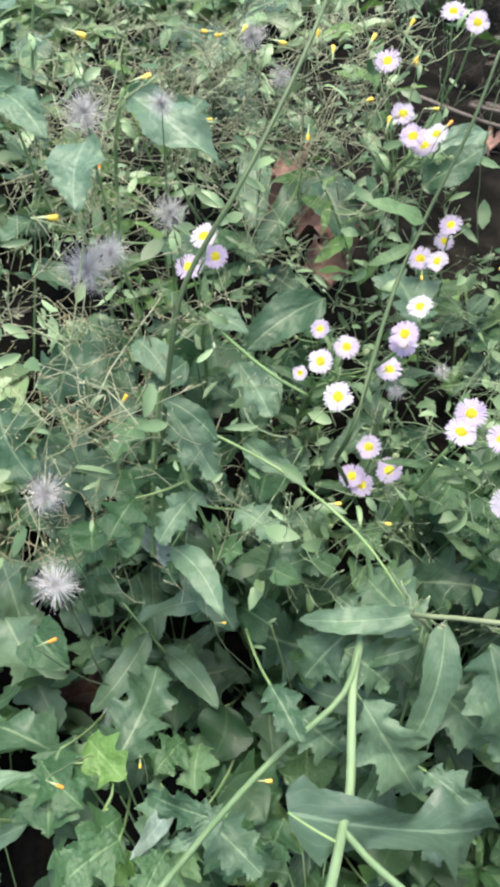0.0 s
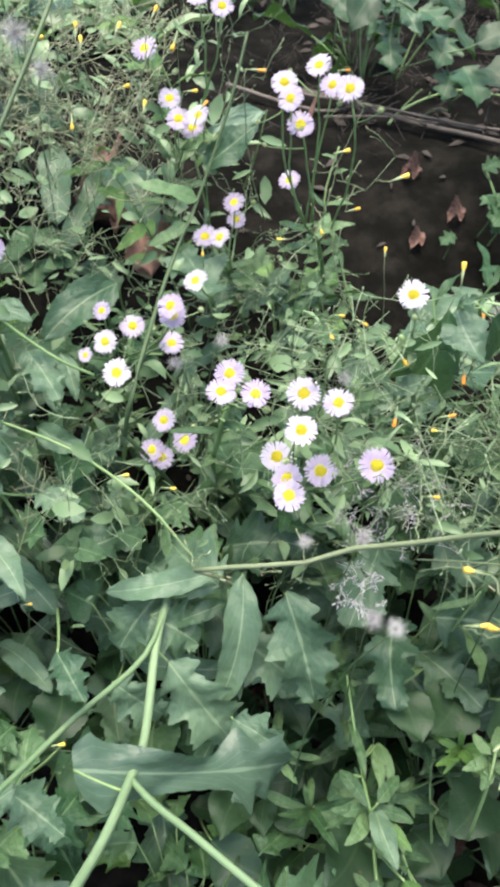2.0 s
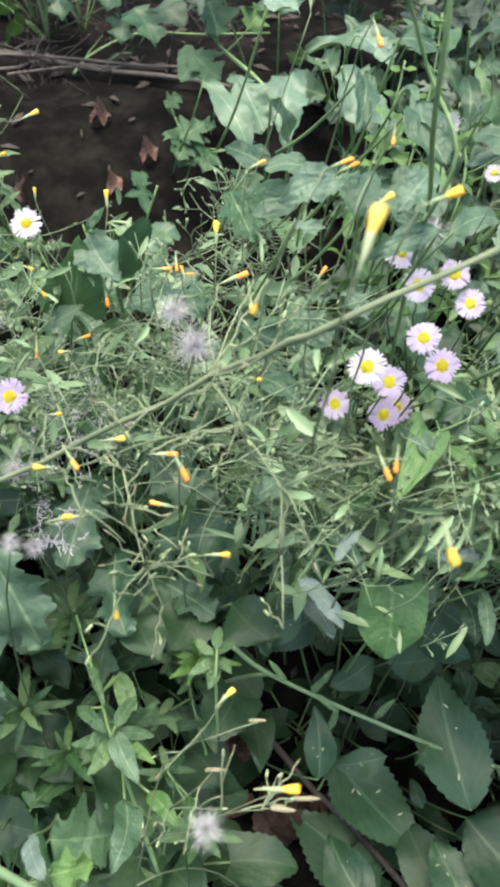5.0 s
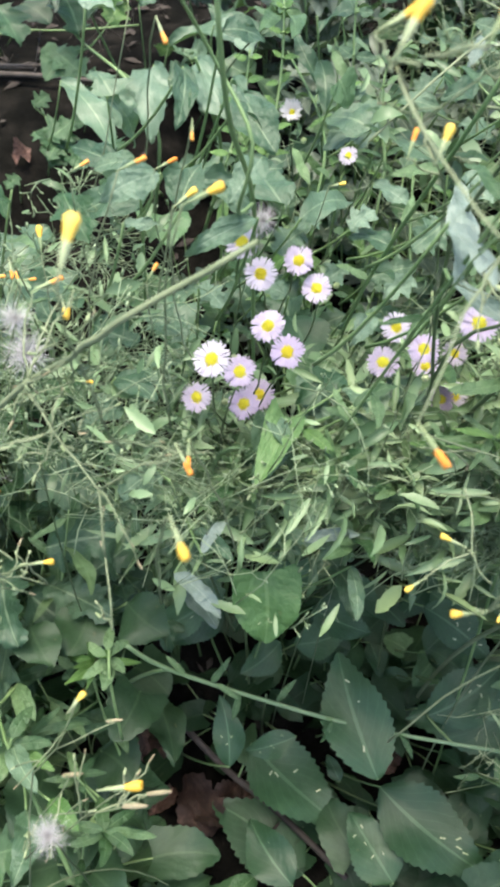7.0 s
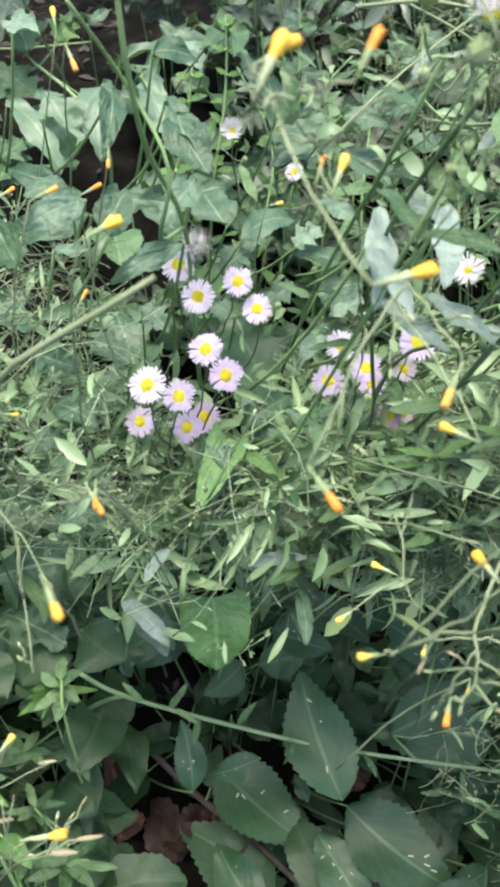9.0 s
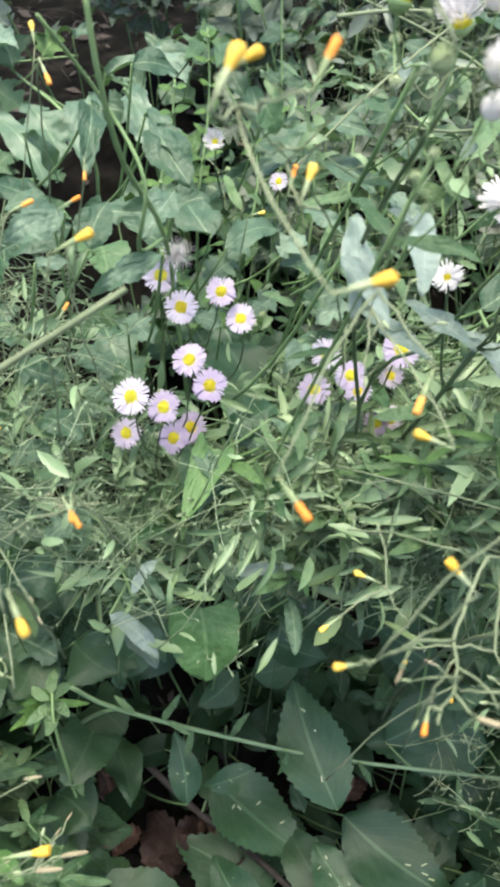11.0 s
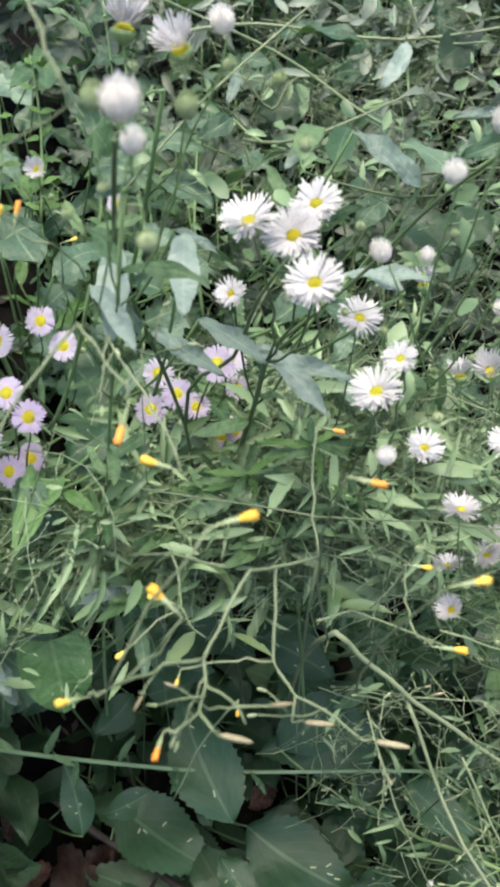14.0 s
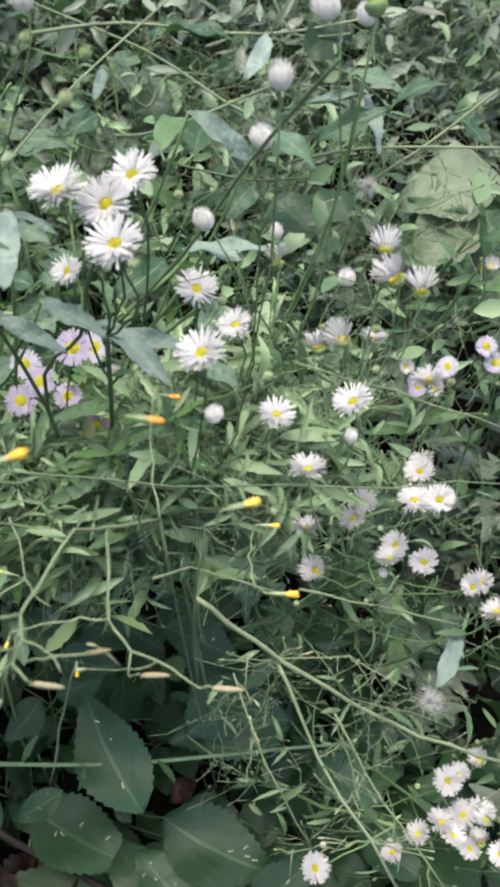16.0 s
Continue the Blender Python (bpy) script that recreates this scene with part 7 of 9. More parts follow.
weed("whorled_weed", "small light green plant with narrow leaves over dim ground", "weed", (0.220, 0.250),
     [([(0.235, 0.192, 0.115), (0.236, 0.222, 0.164), (0.243, 0.245, 0.202)], 0.0011, 0.0008, STEM),
      ([(0.179, 0.146, 0.129), (0.198, 0.150, 0.152), (0.213, 0.156, 0.154)], 0.0011, 0.0008, STEM)],
     [("lance", (0.243, 0.250, 0.196), (0.267, 0.245, 0.190), 1.07),
      ("lance", (0.243, 0.245, 0.203), (0.251, 0.223, 0.201), 1.21),
      ("lance", (0.243, 0.249, 0.197), (0.229, 0.235, 0.201), 1.46),
      ("lance", (0.243, 0.242, 0.207), (0.226, 0.240, 0.212), 1.46),
      ("lance", (0.243, 0.239, 0.213), (0.232, 0.255, 0.215), 1.40),
      ("lance", (0.243, 0.246, 0.201), (0.252, 0.267, 0.199), 1.41),
      ("lance", (0.243, 0.247, 0.200), (0.261, 0.248, 0.196), 1.40),
      ("lance", (0.240, 0.229, 0.181), (0.259, 0.224, 0.176), 1.37),
      ("lance", (0.240, 0.231, 0.179), (0.246, 0.208, 0.178), 1.34),
      ("lance", (0.241, 0.235, 0.171), (0.226, 0.222, 0.176), 1.53),
      ("lance", (0.240, 0.233, 0.175), (0.223, 0.240, 0.180), 1.43),
      ("lance", (0.240, 0.230, 0.180), (0.232, 0.254, 0.182), 1.24),
      ("lance", (0.240, 0.231, 0.179), (0.257, 0.241, 0.174), 1.57),
      ("lance", (0.229, 0.235, 0.196), (0.243, 0.232, 0.192), 1.74),
      ("lance", (0.229, 0.233, 0.200), (0.228, 0.215, 0.201), 1.79),
      ("lance", (0.229, 0.233, 0.200), (0.217, 0.227, 0.204), 2.15),
      ("lance", (0.229, 0.234, 0.198), (0.222, 0.249, 0.200), 1.79),
      ("lance", (0.229, 0.235, 0.197), (0.237, 0.247, 0.194), 2.17),
      ("lance", (0.209, 0.214, 0.175), (0.225, 0.204, 0.170), 1.37),
      ("lance", (0.209, 0.216, 0.170), (0.216, 0.196, 0.170), 1.39),
      ("lance", (0.208, 0.219, 0.165), (0.199, 0.205, 0.170), 1.78),
      ("lance", (0.209, 0.216, 0.171), (0.193, 0.227, 0.175), 1.36),
      ("lance", (0.209, 0.215, 0.173), (0.205, 0.234, 0.173), 1.58),
      ("lance", (0.209, 0.210, 0.181), (0.223, 0.221, 0.175), 1.56),
      ("lance", (0.239, 0.208, 0.147), (0.263, 0.195, 0.142), 1.24),
      ("lance", (0.240, 0.211, 0.141), (0.239, 0.183, 0.145), 1.44),
      ("lance", (0.239, 0.210, 0.145), (0.214, 0.214, 0.152), 1.25),
      ("lance", (0.240, 0.211, 0.142), (0.220, 0.232, 0.146), 1.23),
      ("lance", (0.239, 0.206, 0.151), (0.259, 0.221, 0.144), 1.51),
      ("lance", (0.200, 0.174, 0.172), (0.219, 0.168, 0.166), 1.12),
      ("lance", (0.200, 0.176, 0.167), (0.200, 0.161, 0.170), 1.78),
      ("lance", (0.200, 0.182, 0.155), (0.186, 0.178, 0.161), 1.57),
      ("lance", (0.200, 0.181, 0.157), (0.179, 0.187, 0.164), 1.00),
      ("lance", (0.200, 0.171, 0.178), (0.202, 0.192, 0.174), 1.32),
      ("lance", (0.200, 0.172, 0.176), (0.216, 0.181, 0.168), 1.27),
      ("lance", (0.202, 0.132, 0.168), (0.230, 0.113, 0.163), 0.96),
      ("lance", (0.201, 0.133, 0.166), (0.212, 0.108, 0.169), 1.32),
      ("lance", (0.201, 0.136, 0.159), (0.191, 0.112, 0.171), 1.36),
      ("lance", (0.201, 0.134, 0.164), (0.178, 0.134, 0.174), 1.27),
      ("lance", (0.202, 0.132, 0.170), (0.180, 0.150, 0.174), 1.14),
      ("lance", (0.202, 0.131, 0.170), (0.209, 0.158, 0.161), 1.40),
      ("lance", (0.202, 0.132, 0.169), (0.226, 0.138, 0.158), 1.29),
      ("lance", (0.178, 0.155, 0.159), (0.190, 0.145, 0.157), 1.71),
      ("lance", (0.177, 0.157, 0.156), (0.174, 0.141, 0.162), 1.95),
      ("lance", (0.178, 0.155, 0.160), (0.165, 0.150, 0.167), 1.84),
      ("lance", (0.178, 0.155, 0.160), (0.168, 0.171, 0.160), 1.65),
      ("lance", (0.178, 0.154, 0.164), (0.186, 0.167, 0.157), 1.93),
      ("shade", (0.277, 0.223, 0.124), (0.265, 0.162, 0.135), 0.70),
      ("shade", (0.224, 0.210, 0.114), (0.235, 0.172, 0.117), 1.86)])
weed("shaded_weed", "upright weed with whorls of narrow leaves over dim broad leaves", "weed", (0.170, 0.270),
     [([(0.173, 0.115, 0.167), (0.172, 0.153, 0.225), (0.171, 0.170, 0.255), (0.173, 0.203, 0.250), (0.175, 0.252, 0.270)], 0.0014, 0.0008, STEM),
      ([(0.235, 0.162, 0.212), (0.239, 0.168, 0.272), (0.246, 0.181, 0.286)], 0.0012, 0.0008, STEM)],
     [("palemaple", (0.104, 0.301, 0.247), (0.150, 0.260, 0.236), 0.45),
      ("palemaple", (0.097, 0.213, 0.305), (0.123, 0.191, 0.298), 0.81),
      ("palemaple", (0.095, 0.193, 0.288), (0.099, 0.168, 0.291), 0.82),
      ("broad", (0.174, 0.171, 0.255), (0.177, 0.134, 0.261), 0.64),
      ("lance", (0.158, 0.194, 0.261), (0.169, 0.170, 0.262), 1.44),
      ("lance", (0.172, 0.174, 0.248), (0.152, 0.153, 0.256), 1.46),
      ("lance", (0.171, 0.171, 0.255), (0.195, 0.161, 0.252), 1.43),
      ("lance", (0.171, 0.174, 0.254), (0.148, 0.173, 0.259), 1.58),
      ("lance", (0.175, 0.171, 0.263), (0.193, 0.187, 0.258), 1.59),
      ("bright", (0.175, 0.168, 0.248), (0.190, 0.146, 0.250), 1.39),
      ("lance", (0.172, 0.229, 0.253), (0.173, 0.190, 0.256), 0.68),
      ("lance", (0.190, 0.219, 0.238), (0.191, 0.187, 0.241), 1.11),
      ("lance", (0.186, 0.219, 0.237), (0.183, 0.184, 0.241), 0.84),
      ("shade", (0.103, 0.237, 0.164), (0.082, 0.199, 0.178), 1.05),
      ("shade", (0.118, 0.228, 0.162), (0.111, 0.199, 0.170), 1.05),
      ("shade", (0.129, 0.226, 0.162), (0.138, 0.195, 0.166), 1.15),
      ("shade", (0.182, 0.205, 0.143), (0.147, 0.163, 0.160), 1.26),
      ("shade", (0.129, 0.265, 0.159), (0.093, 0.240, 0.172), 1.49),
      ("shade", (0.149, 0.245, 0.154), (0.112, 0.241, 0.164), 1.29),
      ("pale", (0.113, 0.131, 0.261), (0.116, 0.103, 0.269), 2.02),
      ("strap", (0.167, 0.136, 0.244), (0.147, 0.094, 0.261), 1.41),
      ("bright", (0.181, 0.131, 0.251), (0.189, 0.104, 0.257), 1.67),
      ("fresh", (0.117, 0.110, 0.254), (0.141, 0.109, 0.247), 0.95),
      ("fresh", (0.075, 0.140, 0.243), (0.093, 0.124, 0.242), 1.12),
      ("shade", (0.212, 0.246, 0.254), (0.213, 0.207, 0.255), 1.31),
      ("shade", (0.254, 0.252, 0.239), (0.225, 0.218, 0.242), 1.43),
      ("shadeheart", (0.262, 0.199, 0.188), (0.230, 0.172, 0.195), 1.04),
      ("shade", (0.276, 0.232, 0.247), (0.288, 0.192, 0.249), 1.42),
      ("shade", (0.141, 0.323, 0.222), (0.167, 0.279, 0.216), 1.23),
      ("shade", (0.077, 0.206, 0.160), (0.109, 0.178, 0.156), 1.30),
      ("lance", (0.244, 0.180, 0.282), (0.260, 0.183, 0.281), 1.72),
      ("lance", (0.243, 0.180, 0.283), (0.238, 0.195, 0.282), 1.81),
      ("lance", (0.244, 0.182, 0.276), (0.249, 0.167, 0.277), 1.99),
      ("lance", (0.244, 0.182, 0.276), (0.225, 0.176, 0.278), 1.56),
      ("lance", (0.245, 0.181, 0.286), (0.254, 0.196, 0.284), 1.70),
      ("lance", (0.244, 0.182, 0.273), (0.233, 0.164, 0.275), 1.81)])
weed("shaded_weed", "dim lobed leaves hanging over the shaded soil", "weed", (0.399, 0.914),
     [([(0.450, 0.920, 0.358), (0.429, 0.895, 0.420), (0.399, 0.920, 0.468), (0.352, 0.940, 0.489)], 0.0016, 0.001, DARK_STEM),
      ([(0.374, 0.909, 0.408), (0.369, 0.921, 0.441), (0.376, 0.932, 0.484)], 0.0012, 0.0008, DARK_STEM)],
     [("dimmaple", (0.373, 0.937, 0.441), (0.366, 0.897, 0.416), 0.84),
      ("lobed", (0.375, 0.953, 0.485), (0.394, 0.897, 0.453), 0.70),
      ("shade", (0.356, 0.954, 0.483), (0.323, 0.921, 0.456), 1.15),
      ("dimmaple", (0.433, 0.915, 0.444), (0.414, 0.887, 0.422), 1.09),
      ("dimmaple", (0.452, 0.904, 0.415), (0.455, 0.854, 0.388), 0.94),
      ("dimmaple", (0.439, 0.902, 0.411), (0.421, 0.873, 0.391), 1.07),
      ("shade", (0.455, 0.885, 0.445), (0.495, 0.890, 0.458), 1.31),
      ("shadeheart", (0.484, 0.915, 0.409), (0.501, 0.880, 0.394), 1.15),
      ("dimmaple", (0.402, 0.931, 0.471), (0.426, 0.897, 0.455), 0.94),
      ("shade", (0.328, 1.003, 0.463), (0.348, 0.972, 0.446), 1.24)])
weed("whorled_weed", "spreading green weed with pointed leaves at the edge of bare soil", "weed", (0.186, 0.604),
     [([(0.193, 0.582, 0.293), (0.182, 0.573, 0.349), (0.175, 0.595, 0.382)], 0.0013, 0.0009, STEM),
      ([(0.228, 0.548, 0.273), (0.212, 0.545, 0.316), (0.180, 0.575, 0.351)], 0.0012, 0.0009, STEM),
      ([(0.248, 0.549, 0.332), (0.235, 0.574, 0.386), (0.226, 0.596, 0.423), (0.240, 0.612, 0.463)], 0.001, 0.0006, STEM)],
     [("broad", (0.179, 0.586, 0.350), (0.216, 0.577, 0.348), 0.59),
      ("broad", (0.178, 0.583, 0.352), (0.189, 0.561, 0.344), 0.96),
      ("broad", (0.177, 0.577, 0.355), (0.148, 0.559, 0.348), 0.68),
      ("broad", (0.178, 0.580, 0.354), (0.147, 0.583, 0.355), 0.73),
      ("broad", (0.178, 0.581, 0.353), (0.159, 0.600, 0.361), 0.84),
      ("broad", (0.176, 0.566, 0.363), (0.198, 0.585, 0.372), 0.80),
      ("lance", (0.209, 0.580, 0.352), (0.233, 0.574, 0.352), 1.40),
      ("lance", (0.210, 0.587, 0.348), (0.217, 0.560, 0.338), 1.36),
      ("lance", (0.209, 0.581, 0.352), (0.181, 0.570, 0.346), 1.16),
      ("lance", (0.209, 0.579, 0.353), (0.179, 0.595, 0.359), 1.03),
      ("lance", (0.206, 0.564, 0.363), (0.223, 0.578, 0.370), 1.59),
      ("broad", (0.196, 0.552, 0.319), (0.217, 0.551, 0.320), 1.14),
      ("broad", (0.196, 0.551, 0.319), (0.214, 0.534, 0.314), 1.00),
      ("broad", (0.196, 0.554, 0.317), (0.176, 0.543, 0.312), 1.12),
      ("broad", (0.194, 0.543, 0.325), (0.174, 0.549, 0.327), 1.13),
      ("broad", (0.196, 0.552, 0.318), (0.188, 0.569, 0.325), 1.37),
      ("broad", (0.194, 0.540, 0.327), (0.208, 0.552, 0.332), 1.37),
      ("lance", (0.241, 0.565, 0.346), (0.272, 0.560, 0.348), 1.08),
      ("lance", (0.241, 0.564, 0.347), (0.229, 0.547, 0.339), 1.83),
      ("lance", (0.241, 0.566, 0.345), (0.212, 0.572, 0.346), 1.14),
      ("lance", (0.241, 0.565, 0.346), (0.250, 0.579, 0.353), 2.19),
      ("lance", (0.227, 0.591, 0.402), (0.237, 0.573, 0.394), 1.12),
      ("lance", (0.226, 0.587, 0.407), (0.214, 0.592, 0.408), 1.68),
      ("lance", (0.226, 0.595, 0.421), (0.250, 0.591, 0.422), 0.89),
      ("lance", (0.226, 0.590, 0.421), (0.215, 0.607, 0.429), 1.09),
      ("lance", (0.230, 0.586, 0.391), (0.237, 0.563, 0.381), 0.98),
      ("lance", (0.234, 0.603, 0.444), (0.247, 0.605, 0.446), 1.16),
      ("lance", (0.237, 0.608, 0.455), (0.226, 0.613, 0.457), 1.36),
      ("lobed", (0.368, 0.569, 0.338), (0.288, 0.536, 0.310), 0.95),
      ("broad", (0.251, 0.532, 0.325), (0.223, 0.465, 0.302), 0.53),
      ("strap", (0.299, 0.466, 0.321), (0.239, 0.462, 0.311), 0.97),
      ("strap", (0.272, 0.455, 0.314), (0.241, 0.481, 0.317), 1.28),
      ("broad", (0.134, 0.570, 0.374), (0.129, 0.541, 0.362), 1.02),
      ("lobed", (0.255, 0.534, 0.323), (0.277, 0.545, 0.330), 1.16),
      ("broad", (0.314, 0.525, 0.315), (0.370, 0.510, 0.322), 0.87)])
weed("sow_thistle", "blue-green lobed leaves of a weed under lilac daisies", "weed", (-0.040, 0.394),
     [([(-0.016, 0.352, 0.311), (-0.040, 0.373, 0.370), (-0.051, 0.404, 0.405), (-0.057, 0.455, 0.421)], 0.0013, 0.0009, STEM)],
     [("lobed", (-0.050, 0.394, 0.415), (-0.019, 0.342, 0.402), 0.74),
      ("strap", (-0.048, 0.331, 0.355), (-0.016, 0.282, 0.351), 1.30),
      ("lobed", (-0.008, 0.426, 0.424), (0.013, 0.385, 0.412), 0.83),
      ("broad", (-0.070, 0.420, 0.446), (-0.048, 0.391, 0.434), 0.91),
      ("lobed", (-0.032, 0.355, 0.379), (-0.053, 0.317, 0.375), 0.85),
      ("broad", (-0.004, 0.381, 0.396), (0.027, 0.360, 0.392), 0.78),
      ("maple", (-0.067, 0.390, 0.407), (-0.082, 0.356, 0.402), 0.74),
      ("lobed", (-0.008, 0.351, 0.367), (0.020, 0.326, 0.364), 0.97),
      ("broad", (-0.029, 0.443, 0.447), (-0.001, 0.432, 0.442), 1.03),
      ("maple", (-0.071, 0.355, 0.373), (-0.084, 0.321, 0.371), 0.85),
      ("broad", (-0.039, 0.412, 0.435), (-0.065, 0.390, 0.430), 0.89)])
weed("hogweed", "large pale smooth leaves of a tall weed behind the white daisies", "weed", (0.950, 0.176),
     [([(0.914, 0.090, 0.261), (0.882, 0.116, 0.343), (0.884, 0.150, 0.373)], 0.002, 0.0014, STEM)],
     [("paleround", (0.897, 0.151, 0.382), (0.832, 0.214, 0.367), 1.26),
      ("paleround", (0.885, 0.160, 0.364), (0.806, 0.170, 0.334), 1.28)])
weed("whorled_weed", "fresh green narrow leaves spreading over the tangle", "weed", (0.466, 0.090),
     [([(0.447, 0.076, 0.371), (0.429, 0.079, 0.427), (0.431, 0.090, 0.449)], 0.0011, 0.0008, STEM),
      ([(0.471, 0.062, 0.391), (0.453, 0.060, 0.444), (0.456, 0.070, 0.467)], 0.0011, 0.0008, STEM),
      ([(0.474, 0.043, 0.384), (0.457, 0.037, 0.435), (0.456, 0.042, 0.450)], 0.0011, 0.0008, STEM)],
     [("lance", (0.430, 0.089, 0.448), (0.450, 0.071, 0.450), 0.55),
      ("lance", (0.432, 0.091, 0.445), (0.441, 0.069, 0.445), 0.66),
      ("bright", (0.430, 0.089, 0.448), (0.423, 0.075, 0.446), 1.14),
      ("lance", (0.428, 0.087, 0.452), (0.407, 0.079, 0.448), 0.77),
      ("lance", (0.432, 0.092, 0.445), (0.404, 0.110, 0.444), 0.47),
      ("bright", (0.425, 0.084, 0.456), (0.412, 0.099, 0.456), 0.75),
      ("lance", (0.428, 0.087, 0.451), (0.425, 0.106, 0.452), 0.88),
      ("lance", (0.429, 0.088, 0.449), (0.445, 0.100, 0.453), 0.91),
      ("bright", (0.426, 0.085, 0.454), (0.450, 0.080, 0.458), 0.62),
      ("lance", (0.458, 0.072, 0.461), (0.476, 0.047, 0.464), 0.46),
      ("lance", (0.451, 0.066, 0.471), (0.456, 0.047, 0.471), 0.73),
      ("bright", (0.457, 0.071, 0.463), (0.443, 0.054, 0.460), 0.81),
      ("lance", (0.453, 0.067, 0.468), (0.431, 0.073, 0.465), 0.68),
      ("lance", (0.454, 0.069, 0.466), (0.433, 0.082, 0.464), 0.58),
      ("bright", (0.451, 0.066, 0.470), (0.434, 0.087, 0.469), 0.54),
      ("lance", (0.455, 0.070, 0.465), (0.456, 0.094, 0.467), 0.70),
      ("lance", (0.447, 0.062, 0.476), (0.457, 0.073, 0.479), 1.17),
      ("bright", (0.452, 0.067, 0.469), (0.472, 0.062, 0.473), 0.72),
      ("lance", (0.457, 0.042, 0.447), (0.475, 0.026, 0.452), 0.56),
      ("lance", (0.454, 0.040, 0.452), (0.459, 0.022, 0.454), 0.75),
      ("bright", (0.463, 0.046, 0.439), (0.448, 0.039, 0.437), 1.08),
      ("lance", (0.460, 0.044, 0.443), (0.439, 0.042, 0.440), 0.77),
      ("lance", (0.453, 0.039, 0.453), (0.431, 0.057, 0.450), 0.51),
      ("bright", (0.448, 0.036, 0.459), (0.447, 0.053, 0.459), 0.88),
      ("lance", (0.454, 0.040, 0.451), (0.462, 0.054, 0.452), 1.14),
      ("lance", (0.453, 0.039, 0.453), (0.474, 0.040, 0.457), 0.73),
      ("lance", (0.429, 0.062, 0.427), (0.447, 0.045, 0.430), 0.59),
      ("lance", (0.431, 0.064, 0.424), (0.431, 0.047, 0.424), 0.95),
      ("lance", (0.439, 0.072, 0.409), (0.424, 0.068, 0.408), 1.12),
      ("lance", (0.429, 0.062, 0.427), (0.409, 0.073, 0.425), 0.68),
      ("lance", (0.434, 0.067, 0.418), (0.416, 0.088, 0.417), 0.58),
      ("lance", (0.428, 0.061, 0.428), (0.433, 0.079, 0.429), 0.99),
      ("lance", (0.428, 0.061, 0.428), (0.444, 0.061, 0.430), 0.99),
      ("bright", (0.409, 0.097, 0.447), (0.426, 0.083, 0.448), 0.62),
      ("lance", (0.410, 0.099, 0.445), (0.408, 0.087, 0.444), 1.39),
      ("lance", (0.411, 0.100, 0.443), (0.399, 0.096, 0.442), 1.25),
      ("bright", (0.415, 0.105, 0.437), (0.402, 0.116, 0.437), 0.89),
      ("lance", (0.410, 0.099, 0.445), (0.414, 0.115, 0.447), 1.02),
      ("lance", (0.414, 0.104, 0.438), (0.425, 0.108, 0.440), 1.42),
      ("palebroad", (0.504, 0.107, 0.459), (0.494, 0.064, 0.453), 0.63),
      ("palebroad", (0.533, 0.119, 0.470), (0.504, 0.110, 0.460), 0.80),
      ("palebroad", (0.482, 0.122, 0.445), (0.483, 0.098, 0.442), 0.90)])
weed("pale_weed", "pale blue-green lobed leaves standing behind the daisies", "weed", (0.530, 0.450),
     [([(0.504, 0.383, 0.340), (0.515, 0.364, 0.417), (0.557, 0.419, 0.440), (0.617, 0.564, 0.437)], 0.0014, 0.0009, STEM),
      ([(0.555, 0.297, 0.370), (0.592, 0.348, 0.413), (0.649, 0.410, 0.450)], 0.0013, 0.0009, STEM)],
     [("palemaple", (0.570, 0.613, 0.458), (0.584, 0.569, 0.438), 0.68),
      ("palemaple", (0.583, 0.465, 0.448), (0.593, 0.440, 0.439), 0.83),
      ("palemaple", (0.640, 0.412, 0.450), (0.664, 0.406, 0.456), 1.01),
      ("palemaple", (0.569, 0.360, 0.457), (0.524, 0.372, 0.449), 0.56),
      ("palebroad", (0.489, 0.227, 0.409), (0.450, 0.243, 0.405), 0.81),
      ("palemaple", (0.668, 0.386, 0.426), (0.677, 0.358, 0.420), 0.88),
      ("palebroad", (0.491, 0.452, 0.475), (0.489, 0.414, 0.456), 1.19),
      ("broad", (0.429, 0.320, 0.475), (0.457, 0.317, 0.478), 1.38),
      ("lobed", (0.458, 0.295, 0.445), (0.434, 0.291, 0.439), 1.51),
      ("palemaple", (0.470, 0.295, 0.456), (0.449, 0.292, 0.450), 0.88),
      ("palemaple", (0.478, 0.273, 0.450), (0.499, 0.275, 0.456), 0.93),
      ("broad", (0.498, 0.253, 0.440), (0.479, 0.276, 0.443), 1.19),
      ("palemaple", (0.496, 0.228, 0.433), (0.472, 0.228, 0.427), 0.78),
      ("palebroad", (0.519, 0.304, 0.455), (0.529, 0.274, 0.447), 1.09),
      ("lobed", (0.520, 0.234, 0.461), (0.493, 0.231, 0.453), 1.32),
      ("palebroad", (0.426, 0.262, 0.426), (0.414, 0.277, 0.430), 1.32),
      ("palemaple", (0.368, 0.267, 0.455), (0.373, 0.246, 0.447), 0.84),
      ("palebroad", (0.548, 0.252, 0.477), (0.549, 0.224, 0.468), 1.18),
      ("palemaple", (0.474, 0.270, 0.427), (0.449, 0.268, 0.421), 0.76),
      ("lobed", (0.481, 0.253, 0.425), (0.508, 0.242, 0.429), 1.17),
      ("pale", (0.409, 0.085, 0.588), (0.389, 0.061, 0.576), 1.44),
      ("pale", (0.365, 0.074, 0.593), (0.361, 0.046, 0.585), 0.99),
      ("pale", (0.422, 0.102, 0.536), (0.427, 0.066, 0.532), 1.09),
      ("palemaple", (0.420, 0.245, 0.374), (0.421, 0.218, 0.368), 0.65),
      ("ovate", (0.445, 0.294, 0.384), (0.435, 0.253, 0.372), 1.45)])
